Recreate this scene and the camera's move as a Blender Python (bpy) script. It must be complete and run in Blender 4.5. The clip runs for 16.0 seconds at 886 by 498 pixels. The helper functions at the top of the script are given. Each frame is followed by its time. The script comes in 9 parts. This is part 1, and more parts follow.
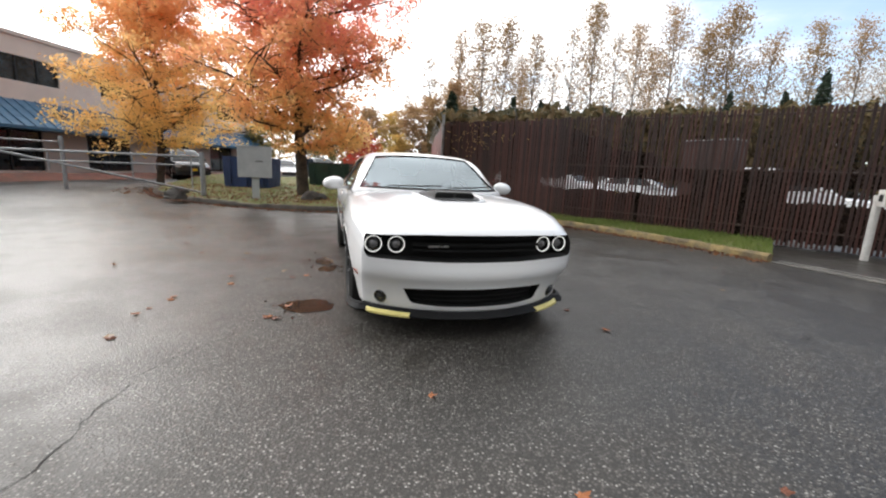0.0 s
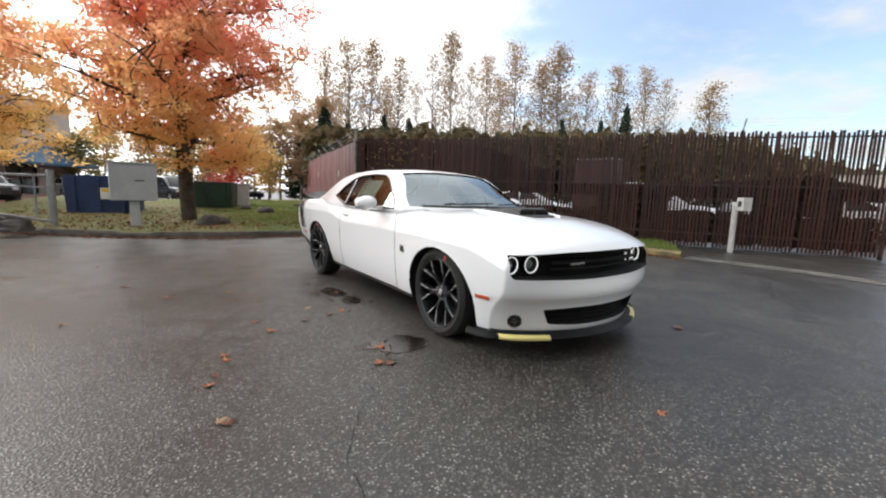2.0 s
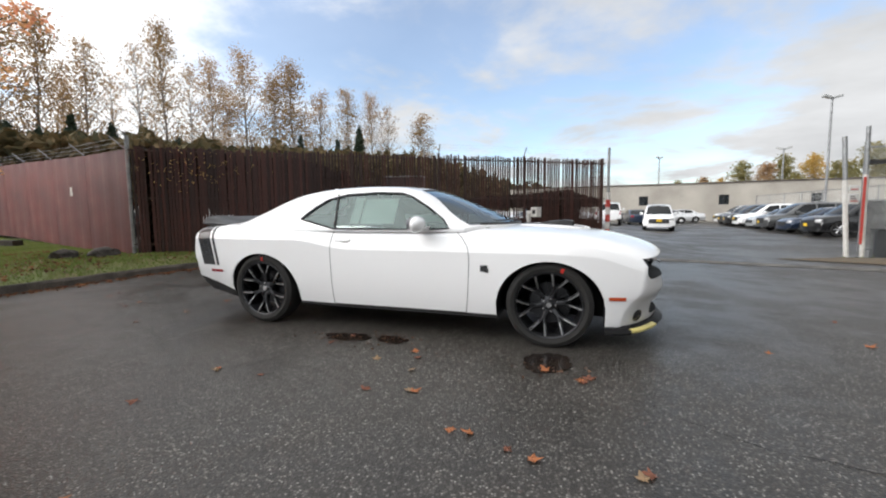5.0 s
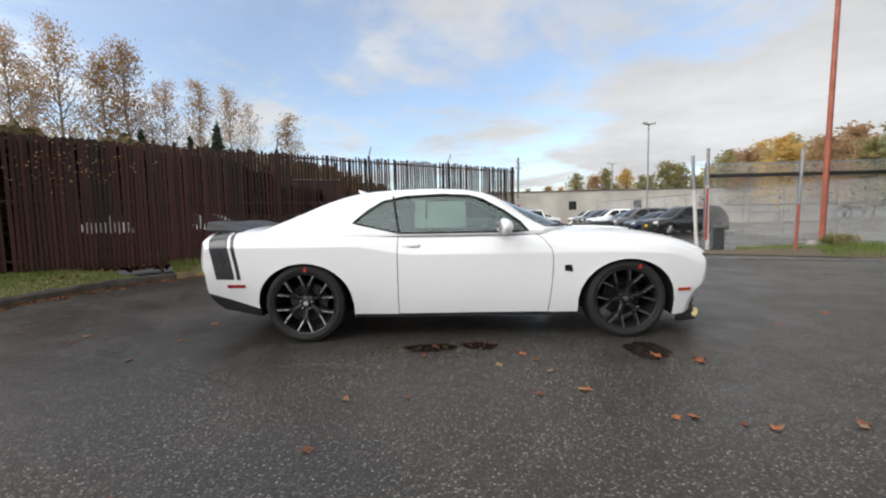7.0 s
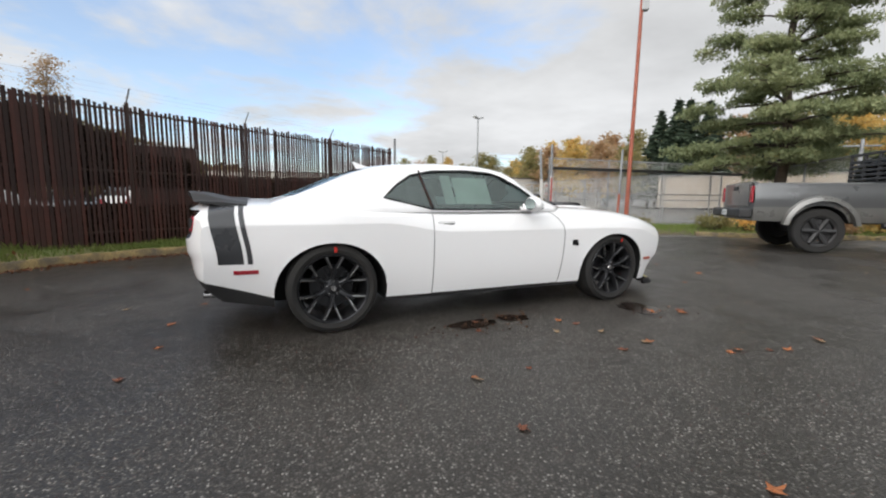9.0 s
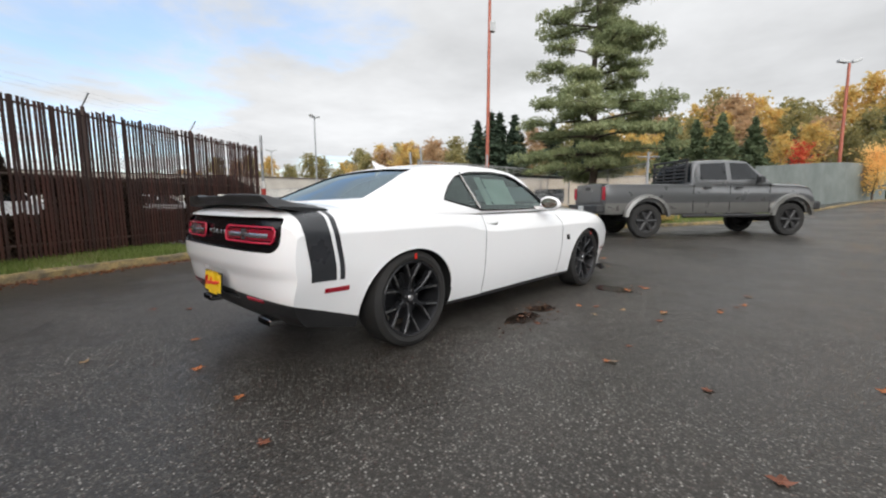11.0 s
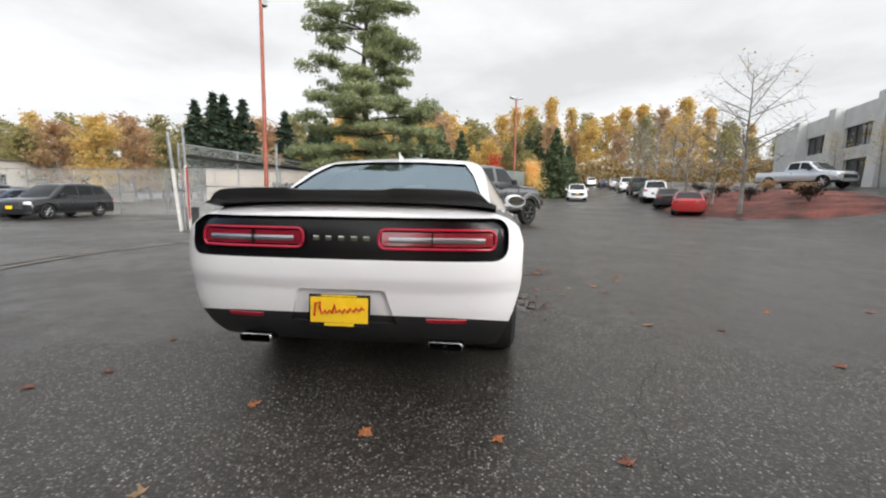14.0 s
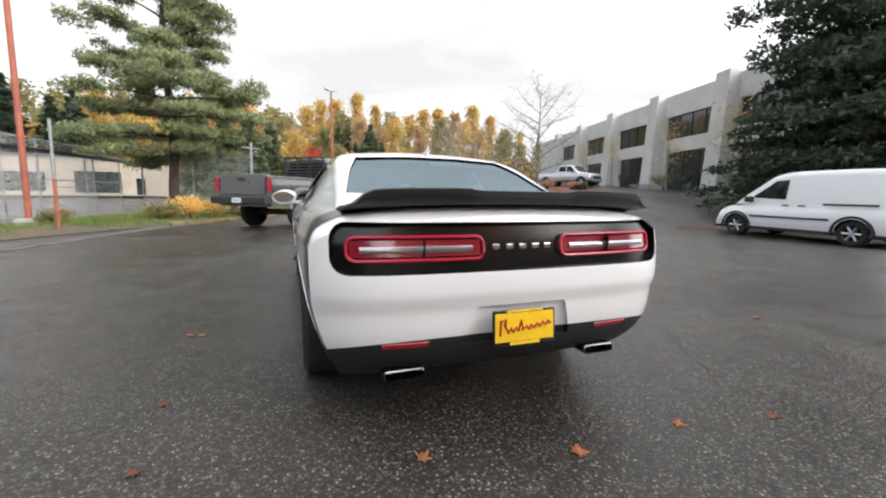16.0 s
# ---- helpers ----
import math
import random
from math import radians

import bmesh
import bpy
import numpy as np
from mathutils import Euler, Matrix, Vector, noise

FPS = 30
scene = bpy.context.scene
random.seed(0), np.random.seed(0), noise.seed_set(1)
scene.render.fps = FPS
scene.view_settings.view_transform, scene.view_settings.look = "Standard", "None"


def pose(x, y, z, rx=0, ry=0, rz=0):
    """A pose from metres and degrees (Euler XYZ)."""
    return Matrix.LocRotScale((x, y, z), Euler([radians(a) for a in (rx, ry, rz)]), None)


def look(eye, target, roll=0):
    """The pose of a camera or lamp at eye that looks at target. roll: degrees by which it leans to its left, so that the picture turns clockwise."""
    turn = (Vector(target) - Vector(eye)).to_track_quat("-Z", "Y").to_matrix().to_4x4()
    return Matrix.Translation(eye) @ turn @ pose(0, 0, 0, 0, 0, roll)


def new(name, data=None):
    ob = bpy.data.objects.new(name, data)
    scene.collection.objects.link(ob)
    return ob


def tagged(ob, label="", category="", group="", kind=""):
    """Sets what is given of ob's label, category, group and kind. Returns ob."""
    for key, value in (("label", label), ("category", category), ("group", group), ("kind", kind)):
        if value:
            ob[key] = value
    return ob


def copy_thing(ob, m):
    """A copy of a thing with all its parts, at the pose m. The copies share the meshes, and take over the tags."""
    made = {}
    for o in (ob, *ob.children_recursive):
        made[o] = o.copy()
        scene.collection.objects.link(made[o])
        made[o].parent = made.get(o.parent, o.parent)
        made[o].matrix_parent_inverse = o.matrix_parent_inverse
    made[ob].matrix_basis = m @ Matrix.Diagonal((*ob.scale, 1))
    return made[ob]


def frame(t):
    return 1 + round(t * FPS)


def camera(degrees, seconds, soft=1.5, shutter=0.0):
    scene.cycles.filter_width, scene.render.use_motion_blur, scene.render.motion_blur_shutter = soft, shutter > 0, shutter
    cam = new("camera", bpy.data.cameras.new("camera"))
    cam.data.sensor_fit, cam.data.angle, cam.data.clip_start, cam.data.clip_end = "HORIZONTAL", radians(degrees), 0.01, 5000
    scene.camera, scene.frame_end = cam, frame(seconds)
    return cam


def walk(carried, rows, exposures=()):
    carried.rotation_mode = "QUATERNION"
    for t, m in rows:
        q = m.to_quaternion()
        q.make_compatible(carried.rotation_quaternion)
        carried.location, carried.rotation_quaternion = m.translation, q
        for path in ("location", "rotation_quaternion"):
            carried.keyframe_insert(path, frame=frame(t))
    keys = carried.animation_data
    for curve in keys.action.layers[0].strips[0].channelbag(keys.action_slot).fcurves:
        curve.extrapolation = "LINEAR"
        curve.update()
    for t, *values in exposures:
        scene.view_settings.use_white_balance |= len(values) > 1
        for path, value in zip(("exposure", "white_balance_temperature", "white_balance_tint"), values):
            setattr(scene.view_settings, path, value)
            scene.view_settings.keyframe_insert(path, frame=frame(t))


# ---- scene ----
cam = camera(93.7, 16.0, soft=2.1)
PATH = [
    (0, (5.191, -1.107, 1.24), (3.303, -0.563, 0.867), 2.8),
    (0.5, (5.003, -1.526, 1.223), (3.16, -0.828, 0.884), 0.7),
    (1, (4.772, -1.95, 1.217), (2.99, -1.113, 0.866), 0.3),
    (1.5, (4.513, -2.384, 1.179), (2.793, -1.395, 0.927), 0.8),
    (2, (4.195, -2.78, 1.166), (2.575, -1.638, 0.899), 1.8),
    (2.5, (3.867, -3.172, 1.141), (2.379, -1.86, 0.891), 1.3),
    (3, (3.494, -3.516, 1.152), (2.165, -2.037, 0.933), 1.8),
    (3.5, (3.066, -3.789, 1.15), (1.898, -2.18, 0.936), 0.8),
    (4, (2.639, -4.045, 1.153), (1.658, -2.314, 0.948), 0.5),
    (6.5, (0.298, -4.642, 1.139), (0.12, -2.656, 0.982), -1.6),
    (7, (-0.181, -4.655, 1.142), (-0.191, -2.661, 0.985), -1.0),
    (7.5, (-0.658, -4.655, 1.131), (-0.487, -2.669, 0.964), -0.9),
    (8, (-1.106, -4.567, 1.119), (-0.719, -2.615, 0.917), -0.5),
    (8.5, (-1.55, -4.431, 1.11), (-0.95, -2.535, 0.895), 0.1),
    (9, (-1.978, -4.247, 1.091), (-1.186, -2.426, 0.849), 0.5),
    (11.5, (-3.802, -2.776, 1.082), (-2.223, -1.566, 0.88), -0.4),
    (12, (-4.01, -2.403, 1.079), (-2.321, -1.346, 0.905), -0.1),
    (12.5, (-4.206, -2.01, 1.088), (-2.424, -1.122, 0.899), -0.1),
    (13, (-4.328, -1.598, 1.094), (-2.471, -0.885, 0.887), -0.3),
    (13.5, (-4.427, -1.175, 1.094), (-2.497, -0.72, 0.834), 0.3),
    (14, (-4.48, -0.73, 1.101), (-2.509, -0.513, 0.845), 0.6),
    (14.5, (-4.468, -0.293, 1.117), (-2.488, -0.283, 0.838), 0.1),
    (15, (-4.406, 0.128, 1.116), (-2.435, -0.075, 0.846), 0.2),
    (15.5, (-4.265, 0.538, 1.125), (-2.336, 0.081, 0.863), 0.3),
    (16, (-4.093, 0.962, 1.113), (-2.232, 0.281, 0.844), 0.9),
]
EXPOSURES = [(0.0, 0.27), (2.0, 0.18), (4.0, 0.06), (6.5, -0.10), (9.0, -0.06), (11.5, 0.10), (13.5, 0.19), (14.5, 0.42), (16.0, 0.52)]
walk(cam, [(t, look(eye, target, roll)) for t, eye, target, roll in PATH], EXPOSURES)

# world: broken cloud over a blue gap, low soft sun
SUN_AZ, SUN_EL = radians(-126), radians(28)          # azimuth from +y towards +x
sun_way = Vector((math.sin(SUN_AZ) * math.cos(SUN_EL), math.cos(SUN_AZ) * math.cos(SUN_EL), math.sin(SUN_EL)))
sun = new("sun", bpy.data.lights.new("sun", "SUN"))
sun.data.energy, sun.data.angle, sun.data.color = 1.75, radians(35), (1.0, 0.96, 0.91)
sun.matrix_world = look(sun_way * 50, (0, 0, 0))
tagged(sun, kind="structure")

world = bpy.data.worlds.new("world")
scene.world = world
world.use_nodes = True
wn, wl = world.node_tree.nodes, world.node_tree.links
wn.clear()


def wnode(kind, **values):
    n = wn.new(kind)
    for k, v in values.items():
        n.inputs[k].default_value = v
    return n


def wmath(op, a, b=None, c=None):
    n = wn.new("ShaderNodeMath")
    n.operation = op
    for i, v in enumerate((a, b, c)):
        if v is None:
            continue
        if isinstance(v, (int, float)):
            n.inputs[i].default_value = v
        else:
            wl.new(v, n.inputs[i])
    return n.outputs[0]


sky = wn.new("ShaderNodeTexSky")
sky.sky_type, sky.sun_disc = "NISHITA", False
sky.sun_elevation, sky.sun_rotation = SUN_EL, SUN_AZ
sky.air_density, sky.dust_density, sky.ozone_density = 1.0, 0.6, 2.5
coord = wn.new("ShaderNodeTexCoord")
split = wn.new("ShaderNodeSeparateXYZ")
wl.new(coord.outputs["Generated"], split.inputs[0])
up = wmath("MAXIMUM", split.outputs[2], 0.0)
flat = wmath("ADD", up, 0.14)
sheet = wn.new("ShaderNodeCombineXYZ")
wl.new(wmath("DIVIDE", split.outputs[0], flat), sheet.inputs[0])
wl.new(wmath("DIVIDE", split.outputs[1], flat), sheet.inputs[1])
big = wnode("ShaderNodeTexNoise", Scale=0.95, Detail=7.0, Roughness=0.58, Distortion=0.25)
wl.new(sheet.outputs[0], big.inputs["Vector"])
soft_noise = wnode("ShaderNodeTexNoise", Scale=0.6, Detail=6.0, Roughness=0.58)
wl.new(sheet.outputs[0], soft_noise.inputs["Vector"])
# the cloud opens towards the blue gap
gap = wn.new("ShaderNodeVectorMath")
gap.operation = "DOT_PRODUCT"
wl.new(coord.outputs["Generated"], gap.inputs[0])
gap.inputs[1].default_value = Vector((-0.26, 0.93, 0.28)).normalized()
cover = wmath("ADD", big.outputs["Fac"], wmath("MULTIPLY", wmath("SUBTRACT", 0.93, gap.outputs["Value"]), 0.60))
mask = wn.new("ShaderNodeMapRange")
mask.interpolation_type = "SMOOTHSTEP"
wl.new(cover, mask.inputs["Value"])
mask.inputs["From Min"].default_value, mask.inputs["From Max"].default_value = 0.41, 0.61
mask.inputs["To Min"].default_value = 0.24
# clouds: brighter towards the sun, greyer away from it
glow = wn.new("ShaderNodeVectorMath")
glow.operation = "DOT_PRODUCT"
wl.new(coord.outputs["Generated"], glow.inputs[0])
glow.inputs[1].default_value = sun_way
lit = wn.new("ShaderNodeMapRange")
wl.new(glow.outputs["Value"], lit.inputs["Value"])
lit.inputs["From Min"].default_value, lit.inputs["From Max"].default_value = 0.0, 1.0
lit.inputs["To Min"].default_value, lit.inputs["To Max"].default_value = 0.79, 2.7
shade = wn.new("ShaderNodeMapRange")
wl.new(soft_noise.outputs["Fac"], shade.inputs["Value"])
shade.inputs["From Min"].default_value, shade.inputs["From Max"].default_value = 0.35, 0.65
shade.inputs["To Min"].default_value, shade.inputs["To Max"].default_value = 1.15, 0.80
cloud = wn.new("ShaderNodeVectorMath")
cloud.operation = "SCALE"
cloud.inputs[0].default_value = (0.985, 1.0, 1.02)
wl.new(wmath("MULTIPLY", lit.outputs[0], shade.outputs[0]), cloud.inputs["Scale"])
blue = wn.new("ShaderNodeVectorMath")
blue.operation = "SCALE"
blue.inputs["Scale"].default_value = 0.25
wl.new(sky.outputs[0], blue.inputs[0])
both = wn.new("ShaderNodeMix")
both.data_type = "RGBA"
wl.new(mask.outputs[0], both.inputs["Factor"])
wl.new(blue.outputs[0], both.inputs[6])
wl.new(cloud.outputs[0], both.inputs[7])
back = wnode("ShaderNodeBackground", Strength=1.0)
wl.new(both.outputs[2], back.inputs["Color"])
wl.new(back.outputs[0], wn.new("ShaderNodeOutputWorld").inputs[0])

# ---- materials ----
def pbr(name, col, col2=None, rough=0.5, metal=0.0, scale=3.0, fine=60.0, grain=0.25, bump=0.15, depth=0.003, coat=0.0, spec=0.5,
        rvar=0.12, island=0.0, objvar=0.0, sheen=0.0):
    """A surface with broad stains between col and col2, fine grain in tone, gloss and relief."""
    m = bpy.data.materials.new(name)
    m.use_nodes = True
    n, l = m.node_tree.nodes, m.node_tree.links
    b = n["Principled BSDF"]
    tc = n.new("ShaderNodeTexCoord")
    a = n.new("ShaderNodeTexNoise")
    a.inputs["Scale"].default_value, a.inputs["Detail"].default_value = scale, 5.0
    f = n.new("ShaderNodeTexNoise")
    f.inputs["Scale"].default_value, f.inputs["Detail"].default_value = fine, 3.0
    for x in (a, f):
        l.new(tc.outputs["Object"], x.inputs["Vector"])
    mix = n.new("ShaderNodeMix")
    mix.data_type = "RGBA"
    mix.inputs[6].default_value = (*col, 1)
    mix.inputs[7].default_value = (*(col2 or [c * 0.8 for c in col]), 1)
    ramp = n.new("ShaderNodeMapRange")
    ramp.inputs["From Min"].default_value, ramp.inputs["From Max"].default_value = 0.35, 0.65
    l.new(a.outputs["Fac"], ramp.inputs["Value"])
    src = ramp.outputs[0]
    if island or objvar:
        g = n.new("ShaderNodeNewGeometry" if island else "ShaderNodeObjectInfo")
        s = n.new("ShaderNodeMath")
        s.operation = "MULTIPLY_ADD"
        l.new(g.outputs["Random Per Island" if island else "Random"], s.inputs[0])
        s.inputs[1].default_value = 2 * (island or objvar)
        q = n.new("ShaderNodeMath")
        q.operation = "SUBTRACT"
        l.new(src, q.inputs[0])
        q.inputs[1].default_value = island or objvar
        l.new(q.outputs[0], s.inputs[2])
        s.use_clamp = True
        src = s.outputs[0]
    l.new(src, mix.inputs["Factor"])
    tone = n.new("ShaderNodeMapRange")
    tone.inputs["From Min"].default_value, tone.inputs["From Max"].default_value = 0.3, 0.7
    tone.inputs["To Min"].default_value, tone.inputs["To Max"].default_value = 1 - grain, 1 + grain
    l.new(f.outputs["Fac"], tone.inputs["Value"])
    mul = n.new("ShaderNodeVectorMath")
    mul.operation = "SCALE"
    l.new(mix.outputs[2], mul.inputs[0])
    l.new(tone.outputs[0], mul.inputs["Scale"])
    l.new(mul.outputs[0], b.inputs["Base Color"])
    rr = n.new("ShaderNodeMapRange")
    rr.inputs["From Min"].default_value, rr.inputs["From Max"].default_value = 0.3, 0.7
    rr.inputs["To Min"].default_value, rr.inputs["To Max"].default_value = max(0.02, rough - rvar), min(1, rough + rvar)
    l.new(a.outputs["Fac"], rr.inputs["Value"])
    l.new(rr.outputs[0], b.inputs["Roughness"])
    b.inputs["Metallic"].default_value, b.inputs["Coat Weight"].default_value = metal, coat
    b.inputs["Coat Roughness"].default_value = 0.04
    b.inputs["Specular IOR Level"].default_value = spec
    if bump:
        h = n.new("ShaderNodeBump")
        h.inputs["Strength"].default_value, h.inputs["Distance"].default_value = bump, depth
        l.new(f.outputs["Fac"], h.inputs["Height"])
        l.new(h.outputs[0], b.inputs["Normal"])
    return m


def asphalt_mat():
    """Damp worn asphalt: pale stone chips in dark binder, damp glossy areas, old stains."""
    m = bpy.data.materials.new("damp_asphalt")
    m.use_nodes = True
    n, l = m.node_tree.nodes, m.node_tree.links
    b = n["Principled BSDF"]
    tc = n.new("ShaderNodeTexCoord")

    def noise_at(scale, detail=4.0, rough=0.55):
        x = n.new("ShaderNodeTexNoise")
        x.inputs["Scale"].default_value, x.inputs["Detail"].default_value, x.inputs["Roughness"].default_value = scale, detail, rough
        l.new(tc.outputs["Object"], x.inputs["Vector"])
        return x.outputs["Fac"]

    def rng(v, a, c, lo, hi, smooth=False):
        x = n.new("ShaderNodeMapRange")
        x.interpolation_type = "SMOOTHSTEP" if smooth else "LINEAR"
        l.new(v, x.inputs["Value"])
        for k, w in zip(("From Min", "From Max", "To Min", "To Max"), (a, c, lo, hi)):
            x.inputs[k].default_value = w
        return x.outputs[0]

    def mth(op, a, c):
        x = n.new("ShaderNodeMath")
        x.operation = op
        for i, v in enumerate((a, c)):
            if isinstance(v, (int, float)):
                x.inputs[i].default_value = v
            else:
                l.new(v, x.inputs[i])
        return x.outputs[0]

    chips = n.new("ShaderNodeTexVoronoi")
    chips.inputs["Scale"].default_value = 72.0
    l.new(tc.outputs["Object"], chips.inputs["Vector"])
    sel = n.new("ShaderNodeSeparateColor")
    l.new(chips.outputs["Color"], sel.inputs[0])
    stone = mth("MULTIPLY", rng(sel.outputs[0], 0.80, 0.95, 0.0, 1.0), rng(chips.outputs["Distance"], 0.25, 0.5, 1.0, 0.0))
    fine = noise_at(140.0, 2.0)
    wide = noise_at(0.35, 5.0, 0.6)
    mid = noise_at(2.2, 5.0, 0.6)
    tone = mth("MULTIPLY", rng(wide, 0.3, 0.7, 0.78, 1.25), mth("MULTIPLY", rng(mid, 0.3, 0.7, 0.85, 1.15), rng(fine, 0.3, 0.7, 0.72, 1.28)))
    grey = mth("MULTIPLY", mth("POWER", sel.outputs[1], 1.7), rng(chips.outputs["Distance"], 0.15, 0.55, 1.0, 0.15))
    base = n.new("ShaderNodeMix")
    base.data_type = "RGBA"
    base.inputs[6].default_value, base.inputs[7].default_value = (0.0235, 0.0208, 0.0180, 1), (0.155, 0.143, 0.128, 1)
    l.new(grey, base.inputs["Factor"])
    pale = n.new("ShaderNodeMix")
    pale.data_type = "RGBA"
    pale.inputs[7].default_value = (0.32, 0.308, 0.285, 1)
    l.new(mth("MULTIPLY", stone, 0.8), pale.inputs["Factor"])
    l.new(base.outputs[2], pale.inputs[6])
    base = pale
    sc = n.new("ShaderNodeVectorMath")
    sc.operation = "SCALE"
    l.new(base.outputs[2], sc.inputs[0])
    l.new(tone, sc.inputs["Scale"])
    l.new(sc.outputs[0], b.inputs["Base Color"])
    damp = rng(mth("ADD", mth("MULTIPLY", wide, 0.65), mth("MULTIPLY", mid, 0.35)), 0.42, 0.60, 0.0, 1.0, True)
    l.new(mth("ADD", rng(damp, 0.0, 1.0, 0.30, 0.52), mth("MULTIPLY", stone, 0.08)), b.inputs["Roughness"])
    b.inputs["Specular IOR Level"].default_value = 0.38
    h = n.new("ShaderNodeBump")
    h.inputs["Strength"].default_value, h.inputs["Distance"].default_value = 0.7, 0.004
    l.new(mth("ADD", mth("MULTIPLY", rng(chips.outputs["Distance"], 0.0, 0.6, 1.0, 0.0), 0.7), mth("MULTIPLY", fine, 0.6)), h.inputs["Height"])
    l.new(h.outputs[0], b.inputs["Normal"])
    return m


def leaf_mat(name, stops, rough=0.6, through_light=0.35, lo=0.0, hi=1.0, zspan=None):
    """Leaves whose colour runs over stops by chance from leaf to leaf (and with height where zspan is given)."""
    m = bpy.data.materials.new(name)
    m.use_nodes = True
    n, l = m.node_tree.nodes, m.node_tree.links
    b = n["Principled BSDF"]
    g = n.new("ShaderNodeNewGeometry")
    r = n.new("ShaderNodeValToRGB")
    e = r.color_ramp.elements
    while len(e) < len(stops):
        e.new(0.5)
    for i, c in enumerate(stops):
        e[i].position = i / (len(stops) - 1)
        e[i].color = (*c, 1)
    src = g.outputs["Random Per Island"]
    tc = n.new("ShaderNodeTexCoord")
    big = n.new("ShaderNodeTexNoise")
    big.inputs["Scale"].default_value = 0.6
    l.new(tc.outputs["Object"], big.inputs["Vector"])
    bl = n.new("ShaderNodeMapRange")
    bl.inputs["From Min"].default_value, bl.inputs["From Max"].default_value = 0.3, 0.7
    l.new(big.outputs["Fac"], bl.inputs["Value"])
    w = n.new("ShaderNodeMath")
    w.operation = "MULTIPLY_ADD"
    l.new(src, w.inputs[0])
    w.inputs[1].default_value = 0.45
    v = n.new("ShaderNodeMath")
    v.operation = "MULTIPLY"
    l.new(bl.outputs[0], v.inputs[0])
    v.inputs[1].default_value = 0.55
    l.new(v.outputs[0], w.inputs[2])
    out = w.outputs[0]
    if zspan:
        s = n.new("ShaderNodeSeparateXYZ")
        l.new(tc.outputs["Object"], s.inputs[0])
        zz = n.new("ShaderNodeMapRange")
        zz.inputs["From Min"].default_value, zz.inputs["From Max"].default_value = zspan
        l.new(s.outputs[2], zz.inputs["Value"])
        k = n.new("ShaderNodeMix")
        k.inputs["Factor"].default_value = 0.6
        l.new(out, k.inputs[2])
        l.new(zz.outputs[0], k.inputs[3])
        out = k.outputs[0]
    l.new(out, r.inputs["Fac"])
    l.new(r.outputs["Color"], b.inputs["Base Color"])
    b.inputs["Roughness"].default_value = rough
    b.inputs["Specular IOR Level"].default_value = 0.3
    if through_light:
        t = n.new("ShaderNodeBsdfTranslucent")
        l.new(r.outputs["Color"], t.inputs["Color"])
        x = n.new("ShaderNodeMixShader")
        x.inputs[0].default_value = through_light
        l.new(b.outputs[0], x.inputs[1])
        l.new(t.outputs[0], x.inputs[2])
        l.new(x.outputs[0], n["Material Output"].inputs["Surface"])
    return m


def glass_mat(name, tint=(0.8, 0.86, 0.84), clear=0.7, rough=0.01, ior=2.4, gloss=(1.0, 1.0, 1.0)):
    """Car glass: part see-through and tinted, part mirror by Fresnel."""
    m = bpy.data.materials.new(name)
    m.use_nodes = True
    n, l = m.node_tree.nodes, m.node_tree.links
    n.remove(n["Principled BSDF"])
    t = n.new("ShaderNodeBsdfTransparent")
    t.inputs[0].default_value = (*[c * clear for c in tint], 1)
    g = n.new("ShaderNodeBsdfGlossy")
    g.inputs["Roughness"].default_value = rough
    g.inputs["Color"].default_value = (*gloss, 1)
    f = n.new("ShaderNodeFresnel")
    f.inputs["IOR"].default_value = ior
    x = n.new("ShaderNodeMixShader")
    l.new(f.outputs[0], x.inputs[0])
    l.new(t.outputs[0], x.inputs[1])
    l.new(g.outputs[0], x.inputs[2])
    l.new(x.outputs[0], n["Material Output"].inputs["Surface"])
    return m


def lamp_mat(name, col, power):
    m = bpy.data.materials.new(name)
    m.use_nodes = True
    b = m.node_tree.nodes["Principled BSDF"]
    b.inputs["Base Color"].default_value = (*col, 1)
    b.inputs["Emission Color"].default_value = (*col, 1)
    b.inputs["Emission Strength"].default_value = power
    b.inputs["Roughness"].default_value = 0.2
    return m


ASPHALT = asphalt_mat()
PAINT = pbr("white_car_paint", (0.835, 0.84, 0.85), (0.835, 0.84, 0.85), rough=0.30, fine=900, grain=0.006, bump=0, coat=1.0, rvar=0.0)
BLACK_GLOSS = pbr("gloss_black_plastic", (0.008, 0.008, 0.009), rough=0.12, grain=0.05, bump=0, coat=0.6, rvar=0.03)
BLACK_MATT = pbr("matt_black_plastic", (0.016, 0.016, 0.017), (0.024, 0.024, 0.025), rough=0.55, grain=0.2, bump=0.2, fine=220, depth=0.001)
BLACK_DEEP = pbr("black_void_plastic", (0.004, 0.004, 0.004), rough=0.9, grain=0.1, bump=0)
STRIPE = pbr("satin_charcoal_vinyl", (0.024, 0.026, 0.030), (0.032, 0.034, 0.038), rough=0.35, grain=0.05, bump=0, coat=0.4)
RUBBER = pbr("tyre_rubber", (0.011, 0.011, 0.011), (0.02, 0.019, 0.018), rough=0.85, grain=0.2, bump=0.3, fine=140, depth=0.002)
RIM_DARK = pbr("dark_grey_alloy", (0.032, 0.033, 0.036), (0.045, 0.046, 0.05), rough=0.32, metal=0.7, grain=0.05, bump=0)
RIM_BRIGHT = pbr("machined_alloy", (0.5, 0.5, 0.51), rough=0.3, metal=1.0, grain=0.05, bump=0)
RIM_FACE = pbr("dull_machined_alloy", (0.42, 0.425, 0.43), (0.32, 0.325, 0.33), rough=0.28, metal=1.0, grain=0.05, bump=0)
